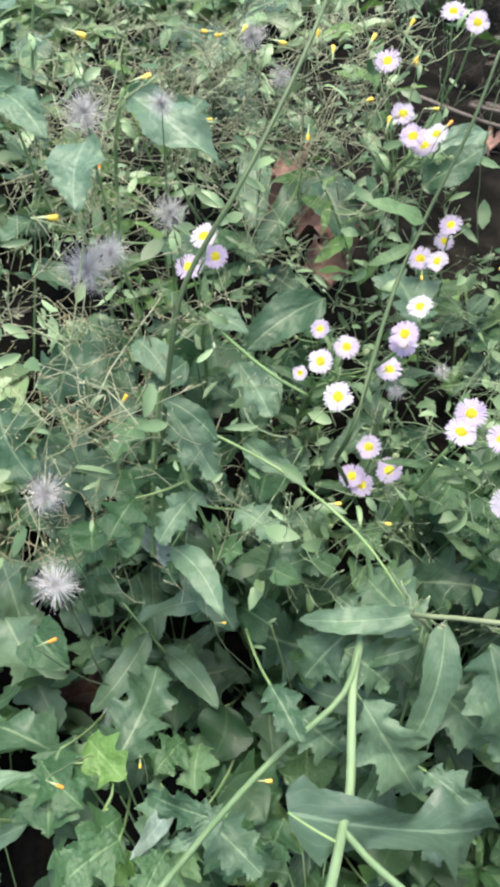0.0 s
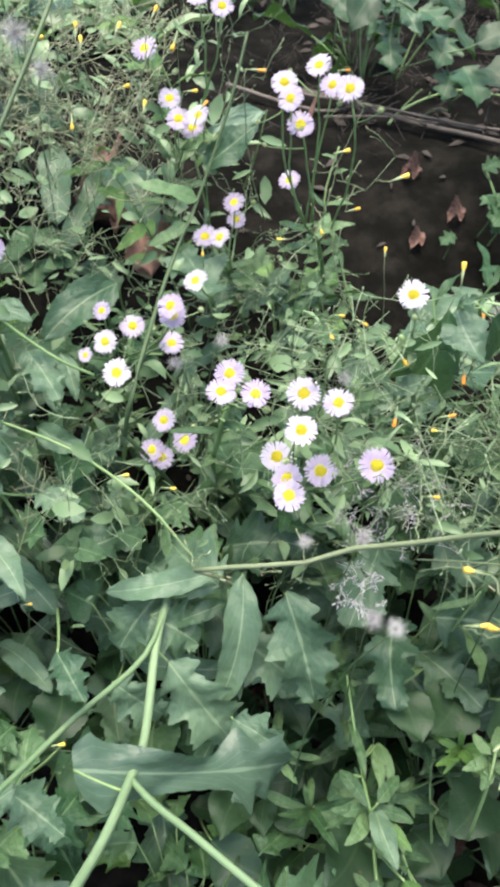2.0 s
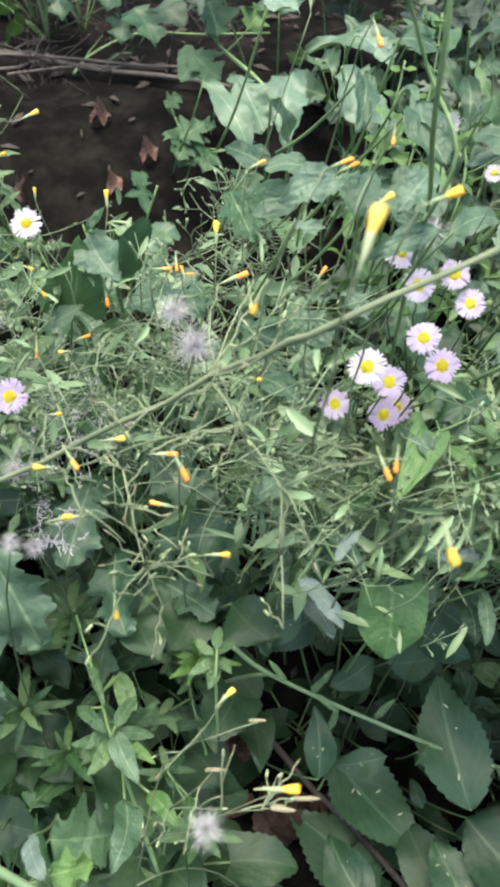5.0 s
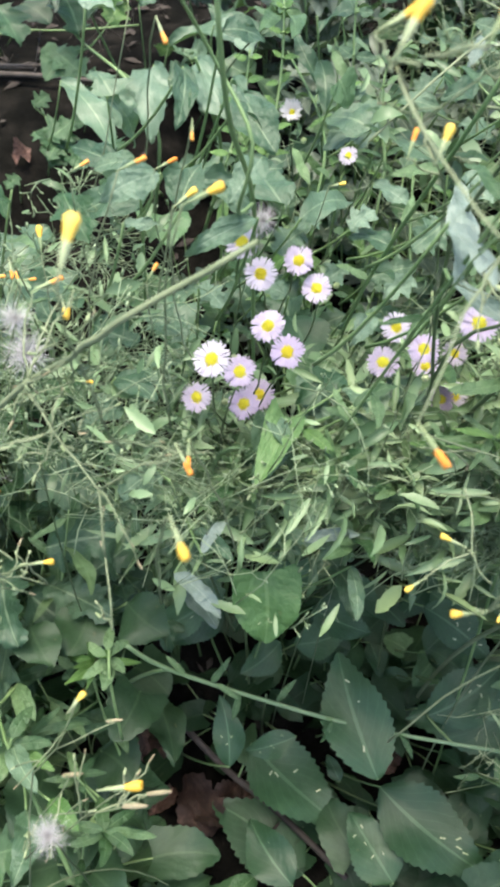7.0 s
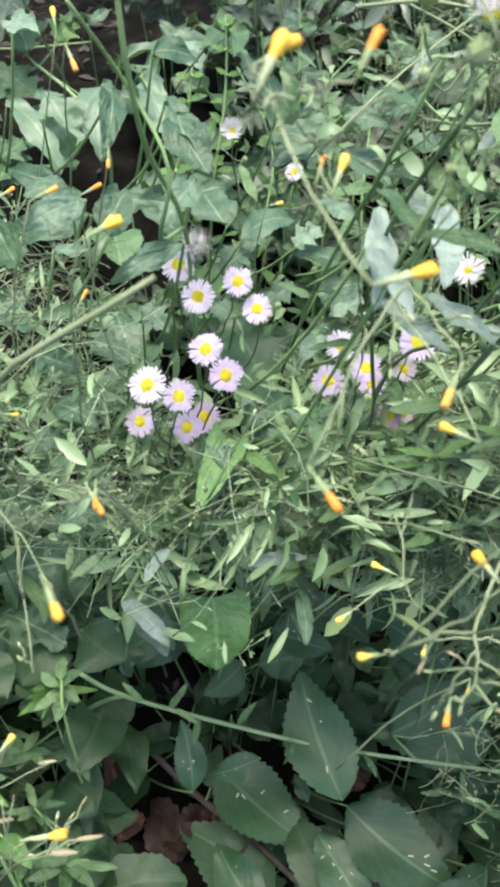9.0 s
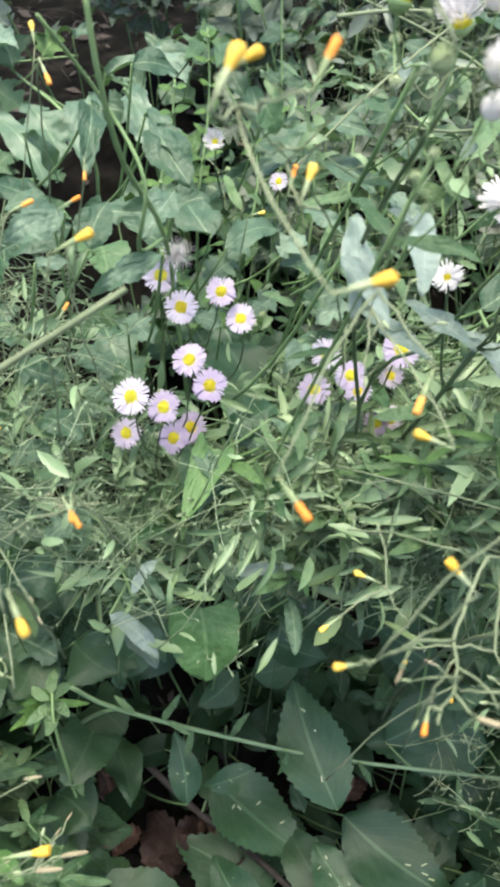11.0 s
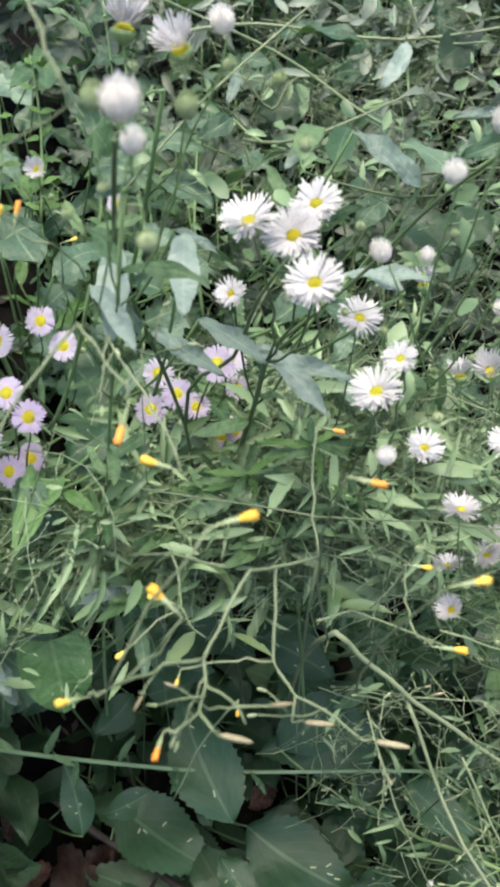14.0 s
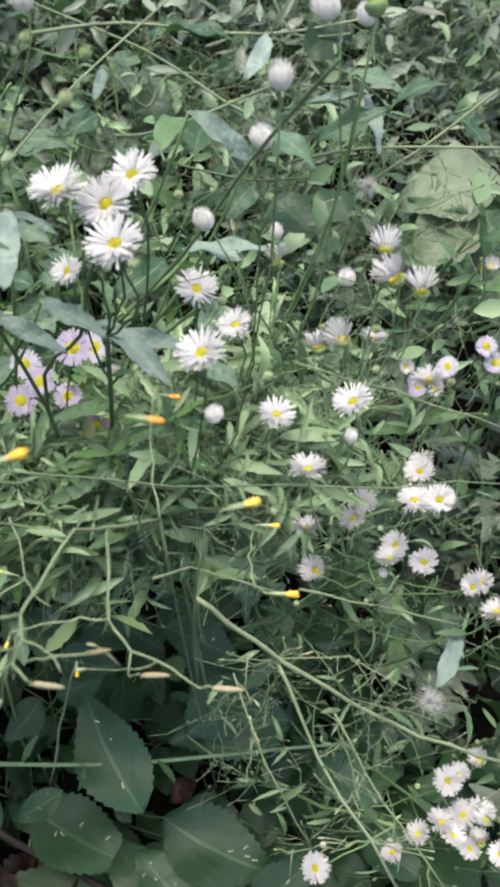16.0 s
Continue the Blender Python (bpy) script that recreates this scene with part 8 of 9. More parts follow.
weed("grey_weed", "narrow grey-green leaves and long crossing stems behind the white daisies", "weed", (0.720, 0.340),
     [([(0.641, 0.344, 0.462), (0.614, 0.249, 0.501), (0.745, 0.276, 0.482)], 0.0012, 0.0008, TWIG),
      ([(0.513, 0.305, 0.485), (0.591, 0.314, 0.518), (0.715, 0.334, 0.547)], 0.0009, 0.0007, TWIG),
      ([(0.617, 0.398, 0.530), (0.744, 0.445, 0.496), (0.830, 0.362, 0.479), (0.903, 0.281, 0.492)], 0.0016, 0.001, TWIG),
      ([(0.766, 0.401, 0.437), (0.813, 0.429, 0.371), (0.806, 0.410, 0.332)], 0.002, 0.0014, TWIG),
      ([(0.733, 0.256, 0.430), (0.685, 0.143, 0.492), (0.731, 0.073, 0.495)], 0.0011, 0.0008, TWIG),
      ([(0.689, 0.156, 0.520), (0.694, 0.140, 0.505), (0.689, 0.128, 0.481)], 0.0013, 0.0009, TWIG),
      ([(0.780, 0.108, 0.506), (0.710, 0.110, 0.496), (0.677, 0.136, 0.472)], 0.0011, 0.0008, TWIG),
      ([(0.724, 0.445, 0.460), (0.737, 0.422, 0.432), (0.761, 0.414, 0.455), (0.803, 0.373, 0.447)], 0.0014, 0.0009, TWIG),
      ([(0.840, 0.364, 0.508), (0.846, 0.344, 0.478), (0.877, 0.307, 0.477)], 0.0014, 0.0009, TWIG)],
     [("pale", (0.527, 0.120, 0.574), (0.528, 0.087, 0.560), 0.86),
      ("pale", (0.631, 0.248, 0.501), (0.595, 0.245, 0.489), 1.21),
      ("broad", (0.774, 0.423, 0.485), (0.809, 0.374, 0.474), 0.63),
      ("pale", (0.760, 0.294, 0.511), (0.723, 0.284, 0.491), 1.39),
      ("pale", (0.705, 0.160, 0.518), (0.680, 0.125, 0.495), 0.90),
      ("pale", (0.669, 0.176, 0.518), (0.697, 0.150, 0.521), 0.65),
      ("broad", (0.614, 0.320, 0.494), (0.584, 0.322, 0.488), 0.83),
      ("broad", (0.564, 0.342, 0.486), (0.589, 0.319, 0.478), 0.77),
      ("broad", (0.729, 0.449, 0.472), (0.744, 0.430, 0.467), 1.17),
      ("pale", (0.660, 0.370, 0.500), (0.637, 0.356, 0.486), 1.27),
      ("broad", (0.695, 0.161, 0.531), (0.705, 0.135, 0.527), 0.94),
      ("lobed", (0.730, 0.173, 0.484), (0.702, 0.195, 0.480), 1.05),
      ("broad", (0.722, 0.304, 0.470), (0.721, 0.273, 0.457), 0.89),
      ("shade", (0.750, 0.457, 0.414), (0.806, 0.445, 0.425), 1.02),
      ("shade", (0.843, 0.329, 0.463), (0.876, 0.319, 0.474), 1.46),
      ("broad", (0.740, 0.158, 0.500), (0.767, 0.138, 0.507), 0.85),
      ("lobed", (0.768, 0.132, 0.489), (0.760, 0.099, 0.478), 1.14),
      ("shade", (0.644, 0.183, 0.462), (0.642, 0.143, 0.449), 1.16),
      ("broad", (0.675, 0.230, 0.443), (0.642, 0.227, 0.432), 0.99),
      ("shade", (0.677, 0.145, 0.465), (0.646, 0.146, 0.454), 1.24),
      ("oval", (0.846, 0.218, 0.369), (0.877, 0.143, 0.367), 1.13),
      ("oval", (0.823, 0.201, 0.333), (0.859, 0.162, 0.339), 1.90),
      ("pale", (0.475, 0.070, 0.547), (0.490, 0.055, 0.545), 1.09),
      ("pale", (0.520, -0.057, 0.348), (0.484, -0.070, 0.350), 1.22),
      ("shade", (0.876, 0.156, 0.337), (0.828, 0.150, 0.317), 1.49)])

# ---- yellow-budded weeds, seed heads, dead leaves ----
nipplewort((0.1, 0.72),
     [([(0.037, 0.577, 0.42), (0.037, 0.57, 0.5), (0.033, 0.542, 0.56), (0.035, 0.518, 0.6)], 0.0012, 0.0008),
      ([(0.037, 0.57, 0.5), (0.078, 0.515, 0.55), (0.102, 0.487, 0.6)], 0.001, 0.0007),
      ([(0.037, 0.57, 0.5), (0.007, 0.516, 0.57), (-0.01, 0.516, 0.59)], 0.001, 0.0007)],
     [((-0.018, 0.542, 0.585), (-0.97, -0.1, -0.2), "yellow", 1),
      ((-0.004, 0.534, 0.59), (0.58, 0.53, 0.62), "yellow", 1),
      ((0.05, 0.528, 0.58), (0.08, 0.68, 0.73), "yellow", 1),
      ((0.074, 0.534, 0.585), (0.51, 0.56, 0.65), "yellow", 1),
      ((0.098, 0.545, 0.59), (0.51, 0.56, 0.65), "yellow", 1),
      ((0.074, 0.53, 0.55), (0.97, 0.1, 0.2), "yellow", 1),
      ((0.085, 0.509, 0.545), (0.27, 0.64, 0.72), "yellow", 1),
      ((0.037, 0.524, 0.53), (-0.08, -0.68, -0.73), "yellow", 1),
      ((0.115, 0.486, 0.45), (-0.08, -0.68, -0.73), "yellow", 0.8),
      ((0.16, 0.515, 0.56), (0.98, -0.17, -0.08), "orange", 1.2)],
     "slender weed with small yellow buds among narrow leaves", 24, 0.012)
nipplewort((0.24, 0.66),
     [([(0.227, 0.504, 0.38), (0.211, 0.537, 0.44), (0.222, 0.544, 0.48), (0.239, 0.544, 0.52)], 0.0012, 0.0008),
      ([(0.221, 0.538, 0.47), (0.226, 0.479, 0.49), (0.246, 0.484, 0.51)], 0.001, 0.0007)],
     [((0.221, 0.52, 0.5), (0.99, 0.03, 0.13), "yellow", 1.1),
      ((0.246, 0.464, 0.505), (0.97, 0.1, 0.2), "yellow", 1.3),
      ((0.224, 0.492, 0.47), (0.99, 0.03, 0.13), "yellow", 1),
      ((0.172, 0.495, 0.45), (-0.99, 0.1, 0.01), "yellow", 0.9),
      ((0.217, 0.426, 0.42), (0.8, -0.44, -0.4), "yellow", 1),
      ((0.229, 0.562, 0.54), (0.99, -0.1, -0.01), "orange", 0.8),
      ((0.272, 0.404, 0.47), (0.24, 0.64, 0.73), "yellow", 1.3),
      ((0.28, 0.38, 0.45), (0.14, 0.66, 0.73), "orange", 1.2),
      ((0.242, 0.311, 0.46), (-0.14, -0.66, -0.73), "orange", 1.2),
      ((0.196, 0.409, 0.44), (0.98, -0.19, -0.02), "yellow", 0.8)],
     "thin upright weed with yellow buds in front of dark soil", 12, 0.012)
nipplewort((-0.12, 0.4),
     [([(-0.116, 0.301, 0.42), (-0.083, 0.315, 0.52), (-0.07, 0.363, 0.58), (-0.06, 0.422, 0.62)], 0.0012, 0.0008)],
     [((-0.095, 0.494, 0.6), (0.92, -0.27, -0.27), "yellow", 1.3),
      ((-0.058, 0.47, 0.585), (0.96, 0.18, 0.21), "yellow", 1.2),
      ((-0.094, 0.359, 0.56), (1, -0.01, -0), "yellow", 1.2),
      ((-0.029, 0.598, 0.57), (-1, 0.01, 0), "yellow", 1),
      ((0.02, 0.576, 0.57), (0.95, -0.21, -0.21), "yellow", 1.1),
      ((0.045, 0.59, 0.57), (0.11, 0.68, 0.73), "yellow", 1.2),
      ((0.11, 0.575, 0.56), (-0.38, -0.63, -0.68), "yellow", 1.3),
      ((0.119, 0.542, 0.54), (1, -0.01, -0), "yellow", 0.9),
      ((-0.025, 0.5, 0.55), (1, -0.01, -0), "yellow", 0.7),
      ((0.124, 0.517, 0.54), (0.71, 0.47, 0.52), "orange", 0.9),
      ((-0.068, 0.346, 0.46), (0.52, 0.58, 0.63), "yellow", 0.9)]
     + [((-0.109, 0.26, 0.36), (0.93, 0.24, 0.27), "orange", 1.1),
      ((0.008, 0.182, 0.36), (1, -0.01, -0), "yellow", 0.8),
      ((-0.056, 0.2, 0.34), (-0.01, -0.68, -0.73), "yellow", 0.6),
      ((-0.016, 0.286, 0.34), (1, -0.01, -0), "yellow", 0.6),
      ((0.076, 0.31, 0.4), (0.98, -0.15, -0.15), "yellow", 0.8),
      ((0.049, 0.325, 0.4), (1, -0.01, -0), "yellow", 0.9),
      ((-0.078, 0.413, 0.56), (0.01, 0.68, 0.73), "orange", 0.9),
      ((-0.096, 0.189, 0.34), (0.92, -0.27, -0.27), "orange", 0.9)],
     "dry-stemmed weed with scattered yellow buds", 20, 0.012)
nipplewort((0.16, 0.36),
     [([(0.084, 0.256, 0.39), (0.113, 0.238, 0.41), (0.179, 0.192, 0.47), (0.208, 0.159, 0.51), (0.246, 0.105, 0.57), (0.252, 0.075, 0.6), (0.288, 0.061, 0.62)], 0.0036, 0.0024),
      ([(0.176, 0.183, 0.47), (0.207, 0.134, 0.52), (0.231, 0.099, 0.55)], 0.0011, 0.0008),
      ([(0.233, 0.12, 0.55), (0.235, 0.096, 0.545), (0.239, 0.081, 0.536), (0.233, 0.068, 0.52), (0.226, 0.052, 0.505)], 0.0011, 0.0008),
      ([(0.239, 0.081, 0.536), (0.252, 0.071, 0.55), (0.267, 0.056, 0.56)], 0.0009, 0.0006)]
     + [([(0.199, 0.125, 0.52), (0.196, 0.107, 0.51), (0.195, 0.097, 0.5), (0.185, 0.092, 0.497)], 0.0011, 0.0007),
      ([(0.195, 0.097, 0.5), (0.208, 0.091, 0.5), (0.215, 0.083, 0.5)], 0.0008, 0.0006),
      ([(0.197, 0.104, 0.51), (0.185, 0.111, 0.52), (0.171, 0.11, 0.52)], 0.0008, 0.0006),
      ([(0.195, 0.097, 0.5), (0.197, 0.086, 0.49)], 0.0008, 0.0006)],
     [((0.2, 0.13, 0.53), (0.9, -0.4, 0.1), "yellow", 1),
      ((0.21, 0.089, 0.549), (0.2, -0.6, -0.8), "orange", 1.2),
      ((0.181, 0.088, 0.494), (-0.2, -0.6, -0.8), "yellow", 1),
      ((0.173, 0.133, 0.525), (-0.91, 0.41, 0.02), "yellow", 1),
      ((0.183, 0.126, 0.53), (0.23, -0.76, -0.61), "orange", 1.1),
      ((0.177, 0.116, 0.515), (-0.91, 0.41, 0.02), "yellow", 1),
      ((0.211, 0.106, 0.54), (0.91, -0.41, -0.02), "orange", 1),
      ((0.203, 0.096, 0.53), (-0.84, 0.53, 0.16), "orange", 1),
      ((0.216, 0.076, 0.52), (0.91, -0.41, -0.02), "yellow", 0.9),
      ((0.258, 0.142, 0.56), (-0.62, -0.44, -0.65), "yellow", 1.2),
      ((0.255, 0.237, 0.52), (0.91, -0.41, -0.02), "orange", 1)]
     + [((0.293, 0.147, 0.603), (0.96, -0.14, 0.24), "orange", 1.1),
      ((0.259, 0.055, 0.56), (0.06, -0.75, -0.66), "orange", 1.1),
      ((0.175, 0.121, 0.51), (0.96, -0.24, 0.12), "yellow", 1),
      ((0.195, 0.282, 0.46), (-0.27, -0.64, -0.72), "orange", 1.2),
      ((0.182, 0.375, 0.45), (0.17, -0.74, -0.65), "yellow", 1.2),
      ((0.219, 0.27, 0.47), (0.97, -0.17, 0.19), "orange", 1),
      ((0.19, 0.449, 0.48), (0.09, -0.73, -0.67), "yellow", 1),
      ((0.271, 0.281, 0.49), (0.17, -0.74, -0.65), "orange", 1),
      ((0.273, 0.257, 0.5), (0.93, -0.37, -0.02), "orange", 0.9),
      ((0.311, 0.19, 0.53), (0.77, 0.29, 0.56), "orange", 1),
      ((0.363, 0.308, 0.6), (0.27, 0.64, 0.72), "yellow", 1.3)]
     + [((0.328, 0.2, 0.57), (0.96, -0.1, 0.25), "orange", 1.1),
      ((0.261, 0.149, 0.52), (0.86, -0.49, -0.16), "yellow", 0.8),
      ((0.235, 0.45, 0.46), (0.21, 0.65, 0.73), "yellow", 1),
      ((0.261, 0.237, 0.52), (-0.21, -0.65, -0.73), "orange", 1),
      ((0.209, 0.318, 0.47), (0.41, -0.69, -0.59), "yellow", 1.2),
      ((0.26, 0.161, 0.56), (0.98, -0.09, 0.19), "orange", 1.3),
      ((0.204, 0.25, 0.48), (-0.96, 0.29, 0.02), "yellow", 0.8),
      ((0.257, 0.143, 0.56), (-0.21, -0.65, -0.73), "yellow", 0.8),
      ((0.19, 0.208, 0.48), (0.96, -0.29, -0.02), "yellow", 0.8),
      ((0.262, 0.232, 0.52), (0.02, 0.7, 0.72), "orange", 0.8)],
     "tangled thin-stemmed weed with yellow and orange buds", 40, 0.010)
nipplewort((0.24, 0.12),
     [([(0.158, 0.07, 0.3), (0.184, 0.075, 0.4), (0.196, 0.064, 0.43), (0.21, 0.064, 0.455)], 0.0011, 0.0008),
      ([(0.196, 0.064, 0.43), (0.219, 0.057, 0.44)], 0.0008, 0.0006),
      ([(0.166, 0.066, 0.35), (0.194, 0.035, 0.43), (0.21, 0.019, 0.47)], 0.0009, 0.0006),
      ([(0.194, 0.035, 0.43), (0.212, 0.022, 0.45)], 0.0007, 0.0006)]
     + [([(0.18, 0.057, 0.4), (0.197, 0.047, 0.44)], 0.0007, 0.0006)],
     [((0.21, 0.063, 0.457), (0.86, 0.16, 0.49), "yellow", 0.9),
      ((0.211, 0.018, 0.473), (0.91, -0.41, -0.02), "yellow", 1.3),
      ((0.22, 0.057, 0.44), (0.91, -0.41, -0.02), "dry", 0.6),
      ((0.222, 0.02, 0.45), (0.91, -0.41, -0.02), "dry", 0.8),
      ((0.199, 0.046, 0.44), (0.91, -0.41, -0.02), "dry", 0.7),
      ((0.213, 0.02, 0.45), (0.88, -0.47, -0.09), "dry", 0.8)],
     "low thin weed with forked twigs and a yellow bud", 10, 0.012)
nipplewort((0.4, 0.2),
     [([(0.388, 0.098, 0.52), (0.364, 0.076, 0.6), (0.335, 0.06, 0.64), (0.31, 0.041, 0.665)], 0.0008, 0.0006),
      ([(0.333, 0.057, 0.64), (0.332, 0.036, 0.66), (0.346, 0.023, 0.67), (0.323, -0.011, 0.69)], 0.0007, 0.0006),
      ([(0.38, 0.091, 0.55), (0.336, 0.024, 0.62)], 0.0007, 0.0005)],
     [((0.2961, 0.0195, 0.6828), (0.73, 0.27, 0.63), "yellow", 1.1),
      ((0.316, 0.019, 0.6798), (0.74, 0.28, 0.61), "orange", 0.95),
      ((0.332, 0.046, 0.641), (0.67, 0.34, 0.66), "yellow", 0.95),
      ((0.35, 0.078, 0.623), (0.61, 0.39, 0.69), "orange", 0.8),
      ((0.302, -0.013, 0.656), (0.91, -0.38, 0.14), "yellow", 1.0),
      ((0.31, 0.146, 0.586), (0.9, -0.03, 0.43), "yellow", 1),
      ((0.318, 0.172, 0.63), (-0.06, -0.75, -0.66), "orange", 0.9),
      ((0.32, 0.16, 0.6), (-0.4, -0.59, -0.7), "orange", 0.7),
      ((0.43, 0.22, 0.52), (0.9, -0.41, 0.11), "yellow", 0.8),
      ((0.338, 0.004, 0.586), (-0.59, 0.75, 0.28), "yellow", 1.0),
      ((0.329, -0.001, 0.607), (-0.67, -0.32, -0.67), "orange", 1.0)]
     + [((0.287, -0.012, 0.609), (0.15, -0.79, -0.59), "orange", 1.0),
      ((0.2306, -0.0065, 0.6107), (-0.06, -0.75, -0.66), "yellow", 0.8),
      ((0.3164, 0.0461, 0.6717), (0.92, -0.19, 0.33), "yellow", 1.0),
      ((0.286, 0.081, 0.625), (0.96, -0.14, 0.24), "yellow", 1.1),
      ((0.233, 0.033, 0.655), (0.57, 0.48, 0.66), "yellow", 1.2),
      ((0.257, 0.048, 0.57), (-0.4, -0.59, -0.7), "orange", 0.7),
      ((0.271, 0.21, 0.55), (0.3, 0.65, 0.7), "yellow", 1.1),
      ((0.303, 0.237, 0.56), (0.93, -0.12, 0.34), "orange", 0.9)],
     "thin weed with long yellow buds close above the daisies", 5, 0.012)
nipplewort((0.46, 0.1),
     [([(0.390, -0.002, 0.507), (0.366, -0.008, 0.529), (0.354, -0.011, 0.541), (0.338, -0.019, 0.542), (0.325, -0.027, 0.545), (0.321, -0.033, 0.544), (0.315, -0.038, 0.545), (0.307, -0.041, 0.551), (0.303, -0.044, 0.552)], 0.0016, 0.0010),
      ([(0.325, -0.027, 0.545), (0.315, -0.024, 0.550), (0.312, -0.025, 0.551), (0.303, -0.026, 0.558), (0.296, -0.027, 0.562)], 0.0015, 0.001),
      ([(0.312, -0.025, 0.551), (0.308, -0.027, 0.552), (0.303, -0.030, 0.552)], 0.001, 0.0008),
      ([(0.315, -0.038, 0.545), (0.315, -0.042, 0.544), (0.315, -0.045, 0.544)], 0.0013, 0.001),
      ([(0.321, -0.033, 0.544), (0.323, -0.037, 0.543), (0.324, -0.042, 0.542), (0.323, -0.046, 0.540)], 0.0011, 0.0008),
      ([(0.366, -0.008, 0.529), (0.363, -0.011, 0.524), (0.350, -0.024, 0.512), (0.349, -0.035, 0.507), (0.355, -0.046, 0.502), (0.357, -0.055, 0.499)], 0.0016, 0.0011),
      ([(0.349, -0.035, 0.507), (0.344, -0.039, 0.504)], 0.0012, 0.001),
      ([(0.324, -0.042, 0.542), (0.328, -0.044, 0.540), (0.331, -0.046, 0.539)], 0.001, 0.0008),
      ([(0.353, 0.034, 0.513), (0.351, 0.027, 0.508), (0.345, 0.018, 0.500), (0.336, 0.020, 0.499), (0.327, 0.020, 0.496)], 0.0011, 0.0008),
      ([(0.345, 0.018, 0.500), (0.344, 0.012, 0.496), (0.346, 0.007, 0.493)], 0.0009, 0.0007),
      ([(0.351, -0.003, 0.538), (0.346, 0.020, 0.527), (0.339, 0.033, 0.520)], 0.0012, 0.0008),
      ([(0.370, -0.022, 0.511), (0.384, -0.024, 0.505), (0.403, -0.050, 0.493)], 0.0011, 0.0009)],
     [((0.289, -0.026, 0.566), (-0.86, 0.12, 0.49), "yellow", 0.75),
      ((0.300, -0.043, 0.553), (-0.77, -0.62, 0.15), "orange", 0.75),
      ((0.321, 0.020, 0.495), (-0.99, 0.00, -0.16), "yellow", 0.75),
      ((0.340, 0.025, 0.503), (-0.60, 0.75, 0.30), "yellow", 0.9),
      ((0.322, -0.015, 0.522), (-0.80, -0.53, -0.27), "yellow", 0.45),
      ((0.319, -0.050, 0.543), (0.62, -0.77, -0.15), "dry", 0.75),
      ((0.351, -0.046, 0.503), (0.70, -0.70, -0.10), "dry", 0.8),
      ((0.364, -0.064, 0.499), (0.61, -0.79, 0.00), "dry", 0.9),
      ((0.335, -0.048, 0.538), (0.85, -0.51, -0.17), "dry", 0.6),
      ((0.303, -0.030, 0.552), (-0.89, -0.45, 0.00), "dry", 0.4)]
     + [((0.315, -0.031, 0.587), (-0.22, 0.81, 0.54), "yellow", 0.9),
      ((0.332, -0.041, 0.608), (0.87, -0.48, 0.12), "yellow", 0.95),
      ((0.396, -0.057, 0.508), (0.69, -0.71, -0.13), "yellow", 1.0),
      ((0.364, -0.077, 0.593), (0.83, -0.56, 0.08), "yellow", 0.8),
      ((0.43, -0.017, 0.48), (0.69, -0.71, -0.13), "yellow", 0.9),
      ((0.421, 0.022, 0.53), (0.63, -0.75, -0.2), "orange", 0.9),
      ((0.363, -0.048, 0.601), (0.63, -0.75, -0.2), "orange", 0.8)],
     "zigzag-branched weed with yellow bud tips and withered ends", 3, 0.012)
nipplewort((0.5, 0.16),
     [([(0.404, 0.003, 0.44), (0.413, -0.01, 0.42), (0.423, -0.026, 0.4), (0.439, -0.052, 0.375), (0.458, -0.079, 0.35), (0.485, -0.114, 0.33)], 0.0034, 0.0024),
      ([(0.422, -0.023, 0.4), (0.411, -0.057, 0.37), (0.404, -0.108, 0.33)], 0.0024, 0.0018),
      ([(0.428, -0.052, 0.38), (0.422, -0.086, 0.35), (0.423, -0.127, 0.31)], 0.0014, 0.001),
      ([(0.397, -0.023, 0.42), (0.384, -0.052, 0.4), (0.383, -0.078, 0.36)], 0.0011, 0.0009)]
     + [([(0.422, -0.023, 0.4), (0.445, -0.046, 0.4), (0.454, -0.072, 0.39)], 0.001, 0.0007),
      ([(0.436, -0.025, 0.44), (0.456, -0.049, 0.43), (0.478, -0.078, 0.42)], 0.0014, 0.0012),
      ([(0.366, 0.073, 0.5), (0.418, 0.028, 0.48), (0.477, -0.012, 0.46), (0.535, -0.062, 0.45)], 0.0011, 0.001),
      ([(0.492, 0.027, 0.5), (0.525, -0.005, 0.48), (0.555, -0.048, 0.46)], 0.001, 0.0008)],
     [((0.386, -0.047, 0.41), (-0.08, -0.77, -0.64), "dry", 0.5),
      ((0.335, -0.024, 0.5), (-0.53, -0.46, -0.72), "yellow", 0.6),
      ((0.435, -0.032, 0.4), (0.82, -0.56, 0.15), "dry", 0.6)],
     "pale forked stem that breaks into many fine twigs", 22, 0.009)
seed_head((-0.081, 0.363, 0.53), 0.0224)
seed_head((-0.072, 0.379, 0.53), 0.0168)
seed_head((-0.088, 0.446, 0.575), 0.0196)
seed_head((-0.048, 0.457, 0.575), 0.014)
seed_head((0.001, 0.618, 0.56), 0.0196)
seed_head((0.02, 0.555, 0.555), 0.014)
seed_head((-0.101, 0.285, 0.45), 0.0182)
seed_head((-0.095, 0.252, 0.42), 0.0196)
seed_head((-0.044, 0.421, 0.53), 0.0168)
seed_head((0.087, 0.386, 0.432), 0.0085)
seed_head((0.119, 0.408, 0.43), 0.009)
seed_head((0.184, 0.345, 0.44), 0.008)
seed_head((0.155, 0.144, 0.48), 0.007)
seed_head((0.163, 0.19, 0.42), 0.009)
seed_head((0.137, 0.225, 0.44), 0.007)
seed_head((0.165, 0.223, 0.44), 0.009)
seed_head((0.256, 0.231, 0.5), 0.014)
seed_head((0.184, 0.017, 0.473), 0.0095)
